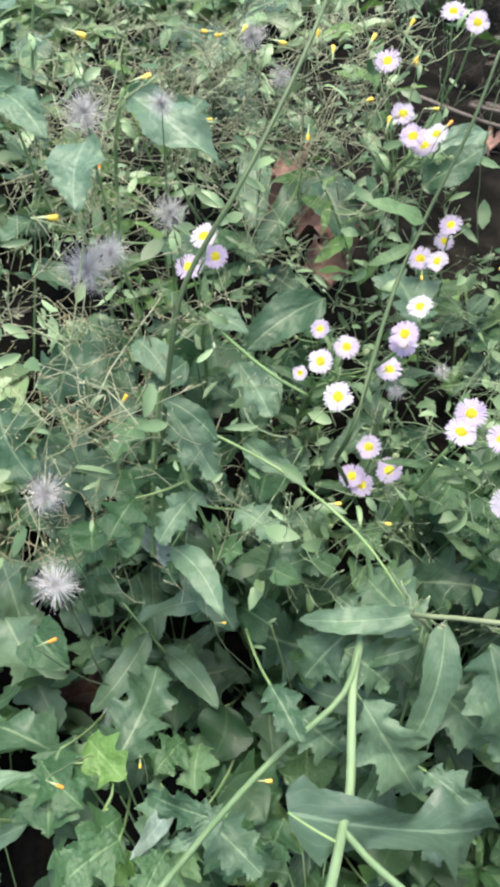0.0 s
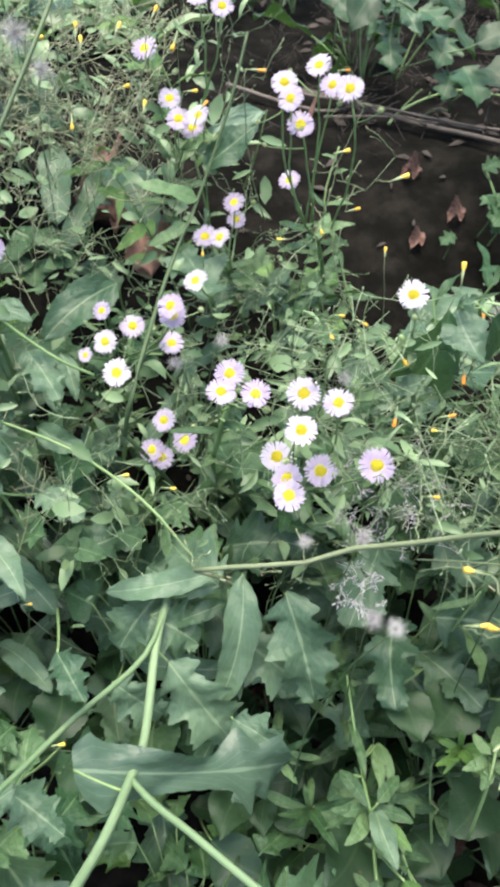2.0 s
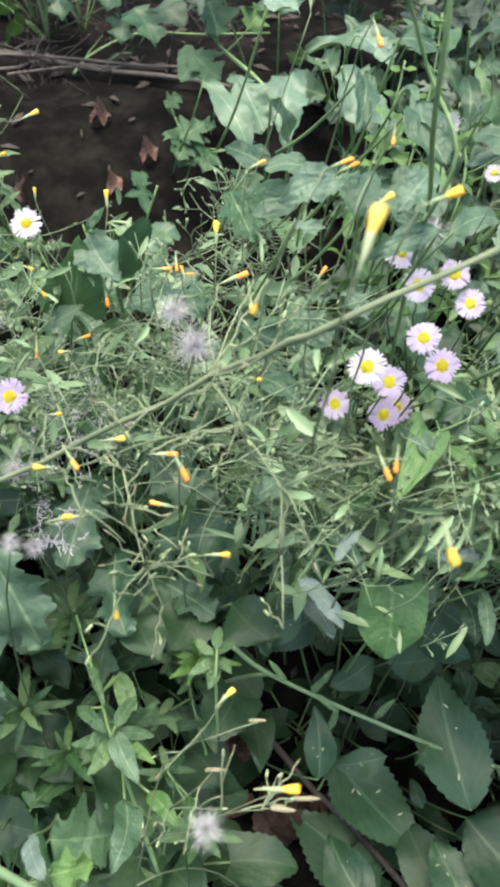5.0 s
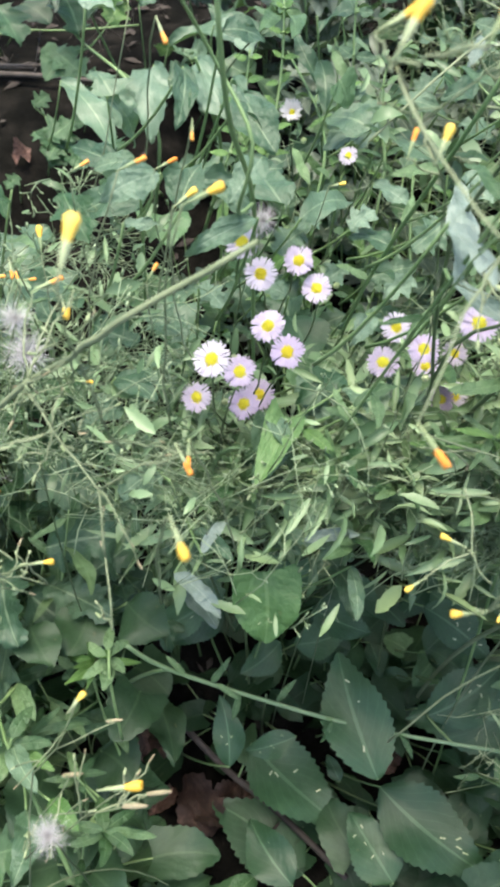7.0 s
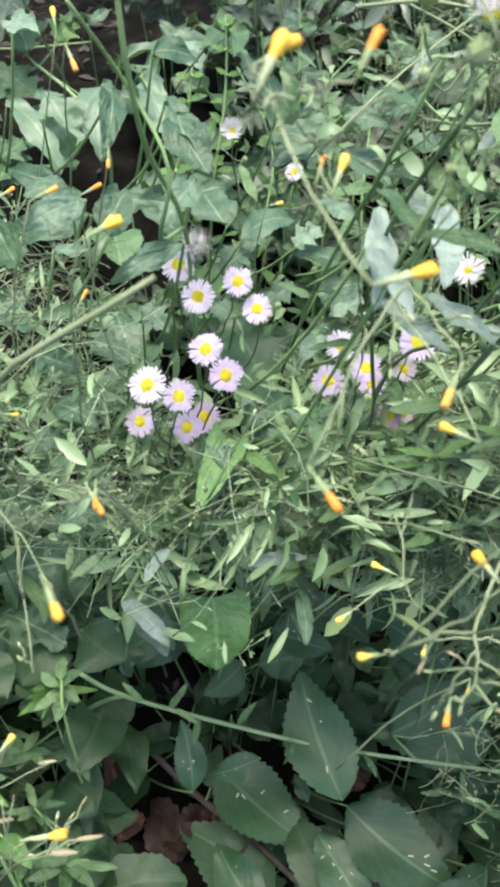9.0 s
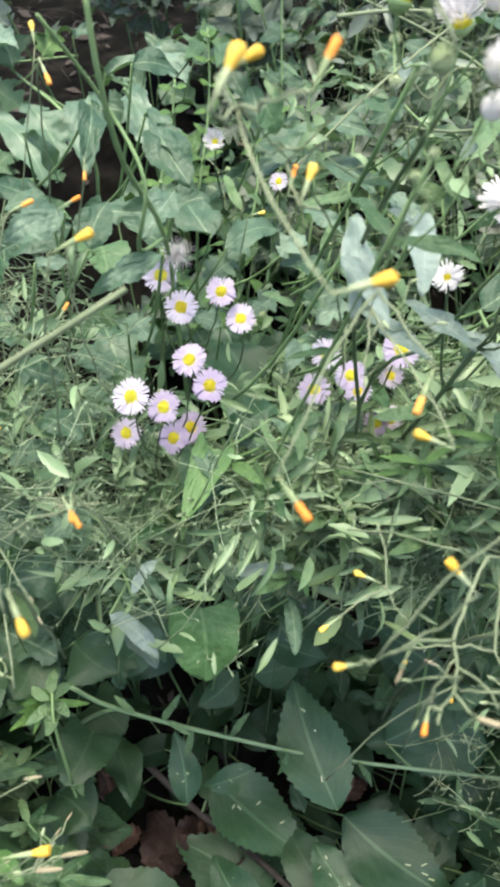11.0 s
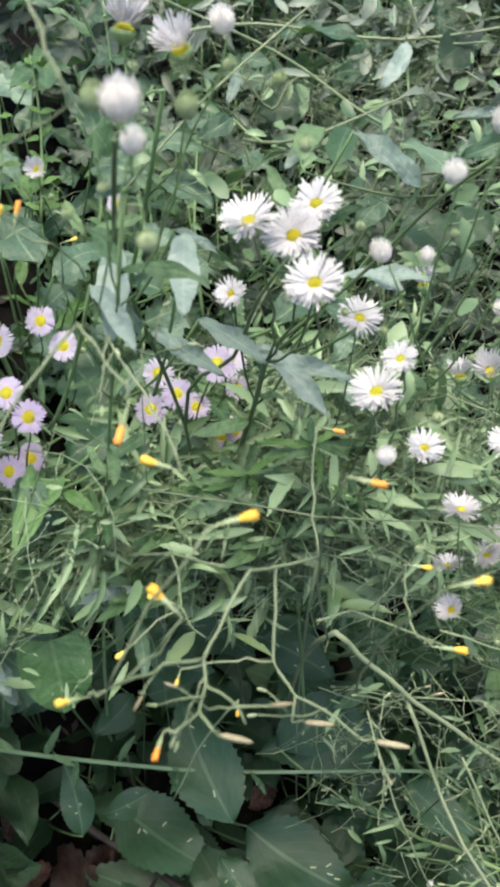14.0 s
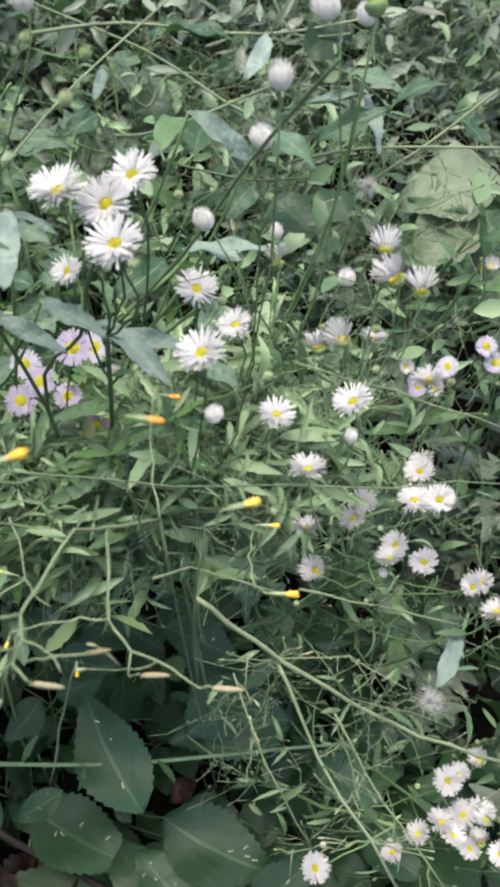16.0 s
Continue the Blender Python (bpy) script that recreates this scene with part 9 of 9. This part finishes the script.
seed_head((0.37, 0.197, 0.53), 0.012)
seed_head((0.247, 0.178, 0.52), 0.016)
seed_head((0.276, 0.352, 0.47), 0.012)
seed_head((0.381, 0.122, 0.33), 0.01)
seed_head((0.471, -0.075, 0.36), 0.012)
seed_head((0.667, 0.123, 0.48), 0.012)
fallen_leaf(0.355, 0.792, 0.034, 10)
fallen_leaf(0.256, 0.718, 0.036, 80)
fallen_leaf(0.345, 0.705, 0.026, 30)
fallen_leaf(0.032, 0.834, 0.07, 70)
fallen_leaf(0.045, 0.762, 0.07, 20)
fallen_leaf(0.079, 0.702, 0.07, 100)
fallen_leaf(-0.102, 0.569, 0.06, 30)
fallen_leaf(-0.170, 0.373, 0.08, 10)
fallen_leaf(-0.126, 0.380, 0.08, 200)
fallen_leaf(0.132, 0.343, 0.06, 20)
fallen_leaf(0.152, 0.372, 0.06, 120)
fallen_leaf(0.259, 0.220, 0.05, 50)
fallen_leaf(0.279, 0.157, 0.06, 20)
fallen_leaf(0.272, 0.145, 0.075, 80)
fallen_leaf(0.309, 0.152, 0.06, 150)
fallen_leaf(0.264, 0.223, 0.05, 90)
fallen_leaf(0.303, 0.114, 0.05, 20)
fallen_leaf(0.269, 0.197, 0.04, 200)
fallen_leaf(0.304, 0.156, 0.06, 10)
fallen_leaf(-0.104, 0.914, 0.06, 40)
fallen_leaf(0.054, 0.351, 0.06, 10)
fallen_leaf(0.123, 0.347, 0.04, 0)
fallen_leaf(0.230, 0.217, 0.06, 60)
fallen_leaf(0.084, 0.267, 0.07, 10)
fallen_leaf(0.427, 0.127, 0.04, 0)
fallen_leaf(-0.083, 0.275, 0.05, 70)
fallen_leaf(0.049, 0.769, 0.07, 140)
fallen_leaf(0.389, 0.726, 0.03, 20)
fallen_leaf(0.266, 0.898, 0.05, 70)


def twig(pts, r0, r1, label, material=BARK):
    bm = bmesh.new()
    way = smooth([(x, y, ground_z(x, y) + z) for x, y, z in pts])
    tube(bm, way, r0, r1, 7)
    for k in (3, 6, 9):
        if k < len(way):
            e = way[k] + Vector((rnd.uniform(-0.04, 0.04), rnd.uniform(-0.04, 0.04), 0.015))
            tube(bm, bend(way[k], e, 0.005, 4, 0.001), r1 * 0.6, r1 * 0.3, 5)
    return tagged(new("twig", mesh_of("twig", bm, material)), label, "twig", "fallen twigs")


twig([(0.28, 1.00, 0.02), (0.33, 0.963, 0.015), (0.393, 0.895, 0.012), (0.474, 0.829, 0.012), (0.57, 0.76, 0.01)], 0.0042, 0.0026, "grey-brown fallen twig lying on the dark soil")
twig([(0.37, 0.90, 0.01), (0.40, 0.93, 0.02), (0.466, 0.948, 0.03), (0.53, 0.905, 0.03), (0.60, 0.86, 0.03)], 0.0018, 0.0012, "thin green-brown twig bent over the soil", STEM)
twig([(0.26, 1.00, 0.02), (0.36, 0.935, 0.02), (0.45, 0.865, 0.018), (0.52, 0.82, 0.02)], 0.0022, 0.0012, "thin grey twig beside a thicker one on the soil")
twig([(0.30, 0.93, 0.012), (0.38, 0.91, 0.015), (0.47, 0.86, 0.012)], 0.0018, 0.001, "thin grey dead stalk on the dark soil")
twig([(0.20, 1.05, 0.01), (0.30, 0.96, 0.008), (0.36, 0.98, 0.01)], 0.003, 0.0015, "thin dark twig on the soil")
twig([(0.10, 0.25, 0.01), (0.17, 0.22, 0.01), (0.24, 0.20, 0.012)], 0.004, 0.002, "brown twig half hidden under the weeds")


# ---- undergrowth ----
def rosette(kind, count, length, stalk, rise, label, category="weed"):
    """A low plant: leaves on stalks round one crown."""
    base = Vector((0, 0, -5))
    ob = thing(kind + "_leaf_weed", base, label, category, "low leafy weeds")
    bm = bmesh.new()
    for k in range(count):
        a = k * 2.4 + rnd.uniform(-0.3, 0.3)
        out = Vector((math.cos(a), math.sin(a), 0))
        s = base + out * stalk * rnd.uniform(0.3, 1.0) + UP * rise * rnd.uniform(0.3, 1.1)
        tube(bm, bend(base, s, 0.15 * rise, 4), 0.0010, 0.0006, 4)
        n = length * rnd.uniform(0.55, 1.2)
        face = UP + 0.7 * Vector((rnd.uniform(-1, 1), rnd.uniform(-1.2, 0.8), 0))
        part("leaf", rnd.choice(LEAVES[kind]), ob, frame_to(s, s + n * (out + UP * rnd.uniform(-0.5, 0.5)), face, rnd.uniform(0.8, 1.2)))
    bm.transform(Matrix.Translation(-base))
    part("stem", mesh_of("stem", bm, STEM), ob, Matrix.Translation(base))
    ob["height"] = rise * 1.1 + 0.02
    return ob


def upright(kind, count, length, height, label, category="weed"):
    """An upright weed: one stem with leaves all the way up, largest in the middle."""
    base = Vector((0, 0, -5))
    ob = thing(kind + "_leaf_weed", base, label, category, "upright leafy weeds")
    top = base + Vector((rnd.uniform(-0.05, 0.05), rnd.uniform(-0.07, 0.02), height))
    way = bend(base, top, mid=(base + top) / 2 + Vector((rnd.uniform(-0.03, 0.03), rnd.uniform(-0.03, 0.03), 0.02)), steps=9)
    bm = bmesh.new()
    tube(bm, way, 0.0013, 0.0007, 5)
    bm.transform(Matrix.Translation(-base))
    part("stem", mesh_of("stem", bm, STEM), ob, Matrix.Translation(base))
    for k in range(count):
        t = 0.35 + 0.65 * (k + 0.5) / count
        i = min(int(t * 9), 8)
        p = way[i].lerp(way[i + 1], t * 9 - i)
        a = k * 2.4 + rnd.uniform(-0.3, 0.3)
        n = length * rnd.uniform(0.7, 1.2) * (1.15 - 0.7 * abs(t - 0.6))
        out = Vector((math.cos(a), math.sin(a), rnd.uniform(-0.3, 0.5)))
        face = UP + 0.6 * Vector((rnd.uniform(-1, 1), rnd.uniform(-1.2, 0.6), 0))
        part("leaf", rnd.choice(LEAVES[kind]), ob, frame_to(p, p + n * out, face, rnd.uniform(0.8, 1.3)))
    ob["height"] = height
    return ob


PROTO = {
    "maple": [rosette("maple", 7, 0.045, 0.045, r, "lobed mid-green leaves of a low weed on the soil") for r in (0.05, 0.09, 0.12)],
    "maple_tall": [rosette("maple", 6, 0.042, 0.05, r, "lobed mid-green leaves held up on long stalks") for r in (0.20, 0.27, 0.34)],
    "heart_tall": [rosette("heart", 6, 0.038, 0.05, r, "rounded green leaves held up on long stalks") for r in (0.14, 0.20)],
    "lobed_tall": [rosette("lobed", 6, 0.055, 0.05, r, "grey-green lobed leaves on tall stalks") for r in (0.19, 0.26, 0.32)],
    "ovate": [rosette("ovate", 5, 0.07, 0.05, r, "dark green toothed oval leaves low over the soil") for r in (0.04, 0.08)],
    "heart": [rosette("heart", 6, 0.04, 0.04, r, "rounded heart-shaped green leaves in a low clump") for r in (0.05, 0.10)],
    "lobed": [rosette("lobed", 6, 0.065, 0.03, r, "grey-green lobed leaves in a loose rosette") for r in (0.08, 0.15)],
    "fresh": [rosette("fresh", 7, 0.032, 0.035, r, "fresh light green small leaves in a low clump") for r in (0.05, 0.09)],
    "broad": [upright("broad", 7, 0.055, r, "broad grey-green pointed leaves of an upright weed") for r in (0.16, 0.22, 0.27)],
    "lance": [upright("lance", 10, 0.036, r, "narrow green leaves crowded on an upright stem") for r in (0.18, 0.24, 0.30)],
    "bright": [upright("bright", 11, 0.036, r, "narrow light green leaves crowded on an upright stem") for r in (0.18, 0.24, 0.28)],
    "shade": [rosette("shade", 6, 0.05, 0.045, r, "dim green pointed leaves low in the shade") for r in (0.05, 0.10)],
    "shadeheart": [rosette("shadeheart", 6, 0.036, 0.04, r, "dim rounded green leaves low in the shade") for r in (0.04, 0.08)],
    "mugwort": [upright("mugwort", 9, 0.058, r, "grey-green deeply divided leaves on an upright stem") for r in (0.16, 0.22, 0.28)],
    "strap": [upright("strap", 7, 0.055, r, "long narrow grey-green leaves on an upright stem") for r in (0.14, 0.24)],
}


def blocks_view(x, y, top):
    """Whether a plant this tall would hide an open flower or chosen leaf from the camera: such plants are left out."""
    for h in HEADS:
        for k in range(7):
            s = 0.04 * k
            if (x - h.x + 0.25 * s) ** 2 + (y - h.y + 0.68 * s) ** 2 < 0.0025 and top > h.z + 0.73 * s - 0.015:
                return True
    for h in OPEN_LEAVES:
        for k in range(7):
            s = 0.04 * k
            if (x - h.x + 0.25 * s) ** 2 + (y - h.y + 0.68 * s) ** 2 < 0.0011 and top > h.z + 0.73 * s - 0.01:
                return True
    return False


def sow(kind, x0, x1, y0, y1, count, lift=0.0, scale=1.0, avoid=()):
    for k in range(count):
        x, y = rnd.uniform(x0, x1), rnd.uniform(y0, y1)
        if any((x - ax) ** 2 + (y - ay) ** 2 < ar * ar for ax, ay, ar in avoid):
            continue
        s = scale * rnd.uniform(0.8, 1.2)
        model = rnd.choice(PROTO[kind])
        if blocks_view(x, y, ground_z(x, y) + (0.02 + model["height"] * (1 + lift)) * s):
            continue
        ob = copy_thing(model, pose(x, y, ground_z(x, y) - 0.005, rnd.uniform(-12, 12), rnd.uniform(-12, 12), rnd.uniform(0, 360)))
        ob.scale = (s, s, s * (1 + lift))


BARE = [(0.34, 0.84, 0.16), (0.42, 1.02, 0.22), (0.50, 0.86, 0.12), (0.60, 1.15, 0.22), (0.30, 1.2, 0.22), (0.55, 1.42, 0.25), (0.30, 0.68, 0.12), (0.40, 0.66, 0.10),
        (0.32, 0.55, 0.07), (0.30, 0.17, 0.09), (0.36, 0.10, 0.05), (-0.12, 0.36, 0.06), (-0.13, 0.58, 0.07), (0.04, 0.62, 0.05), (0.44, 0.10, 0.09), (0.47, 0.18, 0.07), (0.13, 0.92, 0.10), (0.20, 0.80, 0.09), (0.04, 0.80, 0.03), (0.27, 0.40, 0.03), (0.68, 1.0, 0.17), (0.82, 0.88, 0.11), (0.96, 0.95, 0.10)]
sow("maple", -0.25, 0.06, 0.15, 0.60, 14, 0.4, 0.85, avoid=BARE)
sow("lobed", -0.25, 0.25, 0.20, 0.50, 20, 0.3, avoid=BARE)
sow("strap", -0.20, 0.30, 0.25, 0.60, 12, 0.1, avoid=BARE)
sow("heart_tall", -0.25, 0.26, 0.2, 0.62, 18, 0.0, 0.8, avoid=BARE)
sow("heart_tall", 0.46, 0.70, 0.35, 0.75, 9, 0.0, 0.8, avoid=BARE)
sow("mugwort", 0.52, 1.10, 0.35, 0.9, 34, 0.0, avoid=BARE)
sow("mugwort", 0.85, 1.50, 0.15, 0.8, 24, 0.2, 1.1, avoid=BARE)
sow("ovate", 0.16, 0.60, -0.15, 0.35, 8, -0.6, avoid=BARE)
sow("fresh", -0.25, 0.25, 0.1, 0.9, 14, 0.3, avoid=BARE)
sow("broad", 0.55, 1.0, 0.28, 0.9, 12, 0.1, 0.8, avoid=BARE)
sow("lobed", 0.50, 1.0, 0.30, 0.9, 16, 0.5, 0.85, avoid=BARE)
sow("strap", 0.48, 1.0, 0.24, 0.8, 18, 0.2, avoid=BARE)
sow("lance", 0.12, 0.30, 0.30, 0.52, 12, 0.0, avoid=BARE)
sow("lance", 0.10, 0.22, 0.12, 0.30, 8, -0.2, 0.8, avoid=BARE)
sow("lance", 0.20, 0.50, 0.24, 0.40, 12, 0.40, avoid=BARE)
sow("lobed_tall", 0.20, 0.50, 0.26, 0.42, 16, 0.0, 0.9, avoid=BARE)
sow("maple_tall", 0.22, 0.50, 0.26, 0.42, 8, 0.0, 0.8, avoid=BARE)
sow("lance", 0.48, 0.80, 0.16, 0.55, 12, 0.4, avoid=BARE)
sow("lobed_tall", 0.48, 0.80, 0.16, 0.45, 12, 0.0, 0.9, avoid=BARE)
sow("lance", -0.2, 0.18, 0.50, 0.95, 12, 0.0, avoid=BARE)
sow("bright", -0.15, 0.17, 0.48, 0.95, 15, 0.0, avoid=BARE)
sow("bright", 0.48, 0.75, 0.25, 0.6, 12, 0.2, avoid=BARE)
sow("broad", -0.25, 0.15, 0.45, 0.95, 10, -0.1, avoid=BARE)

GAP = [(0.295, 0.135, 0.06), (0.26, 0.19, 0.05), (0.28, 0.08, 0.06), (0.26, 0.03, 0.06), (0.33, 0.06, 0.04)]
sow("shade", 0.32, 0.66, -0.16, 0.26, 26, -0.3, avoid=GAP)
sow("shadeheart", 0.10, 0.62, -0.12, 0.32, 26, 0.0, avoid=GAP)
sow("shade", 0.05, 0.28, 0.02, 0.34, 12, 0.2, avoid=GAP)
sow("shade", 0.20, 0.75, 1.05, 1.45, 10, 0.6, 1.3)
sow("heart_tall", -0.10, 0.06, 0.34, 0.52, 8, 0.0, 0.8)
sow("heart", 0.10, 0.26, -0.02, 0.30, 8, -0.3, 1.1, avoid=BARE)
sow("lance", 0.55, 0.95, -0.12, 0.2, 9, 0.4)
sow("heart_tall", 0.55, 0.95, -0.12, 0.3, 7, 0.0, 0.8)
sow("strap", 0.55, 1.1, 0.0, 0.5, 12, 0.5)
sow("broad", 0.66, 1.20, -0.10, 0.5, 9, 0.3, 0.85)
sow("mugwort", 0.62, 1.20, -0.10, 0.45, 16, 0.3)
sow("lobed_tall", 0.80, 1.50, 0.10, 1.1, 12, 0.0)
sow("bright", 0.75, 1.50, 0.10, 1.1, 8, 0.2)


# the models of the weeds serve as plants of their own
for k, ob in enumerate([o for kinds in PROTO.values() for o in kinds]):
    x, y = 0.80 + 0.03 * k, 0.55 + 0.05 * (k % 5)
    ob.matrix_basis = pose(x, y, ground_z(x, y) - 0.005, 0, 0, 40 * k)

# ---- fine stems and small leaves ----
EDGE = (0.62, 0.86, 0.68)
tangle("thin_stems", "fine green stems tangled over the low leaves", 0.14, 0.36, 0.08, 0.36, 0.36, 0.50, 400, leaves=380, leaf=0.013, broad=(0.06, 0.18), lean=(0.5, -0.2, 0), front=(0.62, 0.86, 0.72))
tangle("thin_stems", "fine green stems tangled under the daisies", 0.28, 0.56, -0.02, 0.24, 0.28, 0.42, 420, leaves=1500, leaf=0.018, lean=(0.4, -0.4, 0), front=EDGE, broad=(0.05, 0.14))
tangle("thin_stems", "fine forked stems hanging over the path side", 0.40, 0.58, -0.14, 0.04, 0.22, 0.40, 230, low=0.018, high=0.052, leaves=150, leaf=0.012, lean=(0.5, -0.4, -0.3), material=OLIVE, thick=0.00034, broad=(0.05, 0.12))
tangle("thin_stems", "fine stems and small leaves behind the white daisies", 0.50, 0.90, 0.02, 0.45, 0.34, 0.50, 300, leaves=420, leaf=0.016, high=0.10, material=OLIVE)
tangle("thin_stems", "grey fine stems and small leaves along the back of the bank", 0.72, 1.40, 0.22, 0.80, 0.30, 0.50, 420, low=0.05, high=0.13, thick=0.00055, leaves=1100, leaf=0.022, material=OLIVE, foliage=GREYISH, broad=(0.08, 0.2))
tangle("thin_stems", "olive fine stems crossing below the white daisies", 0.33, 0.52, -0.06, 0.14, 0.28, 0.44, 280, leaves=800, leaf=0.017, material=OLIVE, front=(0.62, 0.86, 0.70), broad=(0.05, 0.14))
tangle("thin_stems", "dry fine stems of last year's weeds", -0.20, -0.06, 0.34, 0.56, 0.30, 0.46, 60, material=DRY, thick=0.0003)
tangle("thin_stems", "fine stems and small leaves round the fluffy seed heads", -0.18, 0.02, 0.30, 0.62, 0.32, 0.54, 190, leaves=200, leaf=0.013, material=STRAW)
tangle("thin_stems", "thin stems and small leaves between the first daisies", 0.00, 0.20, 0.30, 0.62, 0.28, 0.43, 180, leaves=300, leaf=0.013)
tangle("thin_stems", "thin stems and narrow leaves behind the first daisies", -0.10, 0.20, 0.55, 0.85, 0.38, 0.56, 100, leaves=180, leaf=0.016, lean=(0, 0, 0.8))
tangle("thin_stems", "pale yellow-green fine stems at the top of the dry weeds", -0.16, 0.10, 0.50, 0.80, 0.44, 0.57, 420, leaves=240, leaf=0.011, material=STRAW)
tangle("thin_stems", "fresh fine stems and narrow leaves round the lilac daisies", 0.385, 0.50, 0.07, 0.18, 0.36, 0.44, 150, leaves=380, leaf=0.019, lean=(0.4, -0.3, 0), broad=(0.05, 0.14), foliage=BRIGHTER)
tangle("thin_stems", "pale fine stems crossing beside the white daisies", 0.44, 0.56, 0.00, 0.13, 0.38, 0.47, 200, leaves=380, leaf=0.019, lean=(0.5, -0.3, 0), broad=(0.05, 0.14), high=0.09, foliage=BRIGHTER)
tangle("dry_fluff", "grey dry fluff of spent seed heads caught in the stems", 0.165, 0.235, 0.25, 0.31, 0.375, 0.42, 80, low=0.006, high=0.016, thick=0.00022, material=FLUFF)
tangle("dry_fluff", "withered grey seed heads hanging in the stems", 0.168, 0.192, 0.25, 0.272, 0.335, 0.36, 26, low=0.006, high=0.016, thick=0.00026, material=FLUFF, lean=(0, 0, -0.6))
tangle("dead_stems", "dark dead stems and rootlets lying on the soil", 0.15, 0.75, 0.84, 1.45, 0.335, 0.375, 150, low=0.04, high=0.13, thick=0.0006, material=HUSK, lean=(0, 0, -0.3))


def soil_bits(count=500):
    """Crumbs, husks and broken stalks on the soil."""
    bm = bmesh.new()
    for k in range(count):
        x, y = rnd.uniform(-0.3, 0.9), rnd.uniform(-0.15, 1.5)
        a, n = rnd.uniform(0, 6.3), rnd.uniform(0.003, 0.014)
        d = Vector((math.cos(a), math.sin(a), rnd.uniform(-0.2, 0.3))) * n
        s = Vector((-math.sin(a), math.cos(a), rnd.uniform(-0.4, 0.4))) * n * rnd.uniform(0.1, 0.5)
        p = Vector((x, y, ground_z(x, y) + 0.003))
        top = bm.verts.new(p + UP * n * 0.4)
        ring = [bm.verts.new(q) for q in (p - d, p - s, p + d, p + s)]
        for i in range(4):
            bm.faces.new((ring[i], ring[(i + 1) % 4], top))
    return tagged(new("soil_litter", mesh_of("soil_litter", bm, HUSK)), "crumbs and broken dry stalks on dark soil", "litter", kind="stuff")


soil_bits()


def far_cover(count=26000):
    """The same weeds further along the bank, where nobody could count them."""
    bm = bmesh.new()
    for k in range(count):
        x = rnd.gauss(0.5, 1.3)
        y = abs(rnd.gauss(0.2, 1.1)) - 0.1 + 0.08 * math.sin(4 * x) + 0.05 * math.sin(11 * x + 1) + rnd.gauss(0, 0.06)
        u, v = x + rnd.gauss(0, 0.05), y + rnd.gauss(0, 0.05)
        if -0.28 < u < 1.4 and v < 1.25 or (0.1 < u < 0.9 and v < 1.9):
            continue
        z = ground_z(x, y) + 0.12 * rnd.random() ** 2
        a, n = rnd.uniform(0, 6.3), rnd.uniform(0.03, 0.08)
        d = Vector((math.cos(a), math.sin(a), rnd.uniform(-0.5, 0.5))) * n
        s = Vector((-math.sin(a), math.cos(a), rnd.uniform(-0.4, 0.4))) * n * rnd.uniform(0.15, 0.35)
        p = Vector((x, y, z))
        v = [[bm.verts.new(p + d * t + s * w * e + UP * (0.1 * n * abs(e) + 0.15 * n * t * (1 - t) * 4)) for e in (-1, 0, 1)] for t, w in ((0, 0.15), (0.3, 1.0), (0.65, 0.8), (1, 0.05))]
        for q, o in zip(v, v[1:]):
            bm.faces.new((q[0], q[1], o[1], o[0]))
            bm.faces.new((q[1], q[2], o[2], o[1]))
    return tagged(new("weed_cover", mesh_of("weed_cover", bm, SMALL)), "mixed green weeds covering the rest of the bank", "weeds", kind="stuff")


far_cover()

# the last plants, where the bank runs on
sow("shade", 0.54, 0.82, -0.16, 0.10, 14, 0.9, 1.15)
sow("mugwort", 0.58, 0.82, -0.10, 0.14, 8, 0.1, 0.9)
sow("lance", 0.56, 0.80, -0.14, 0.10, 9, 0.1)
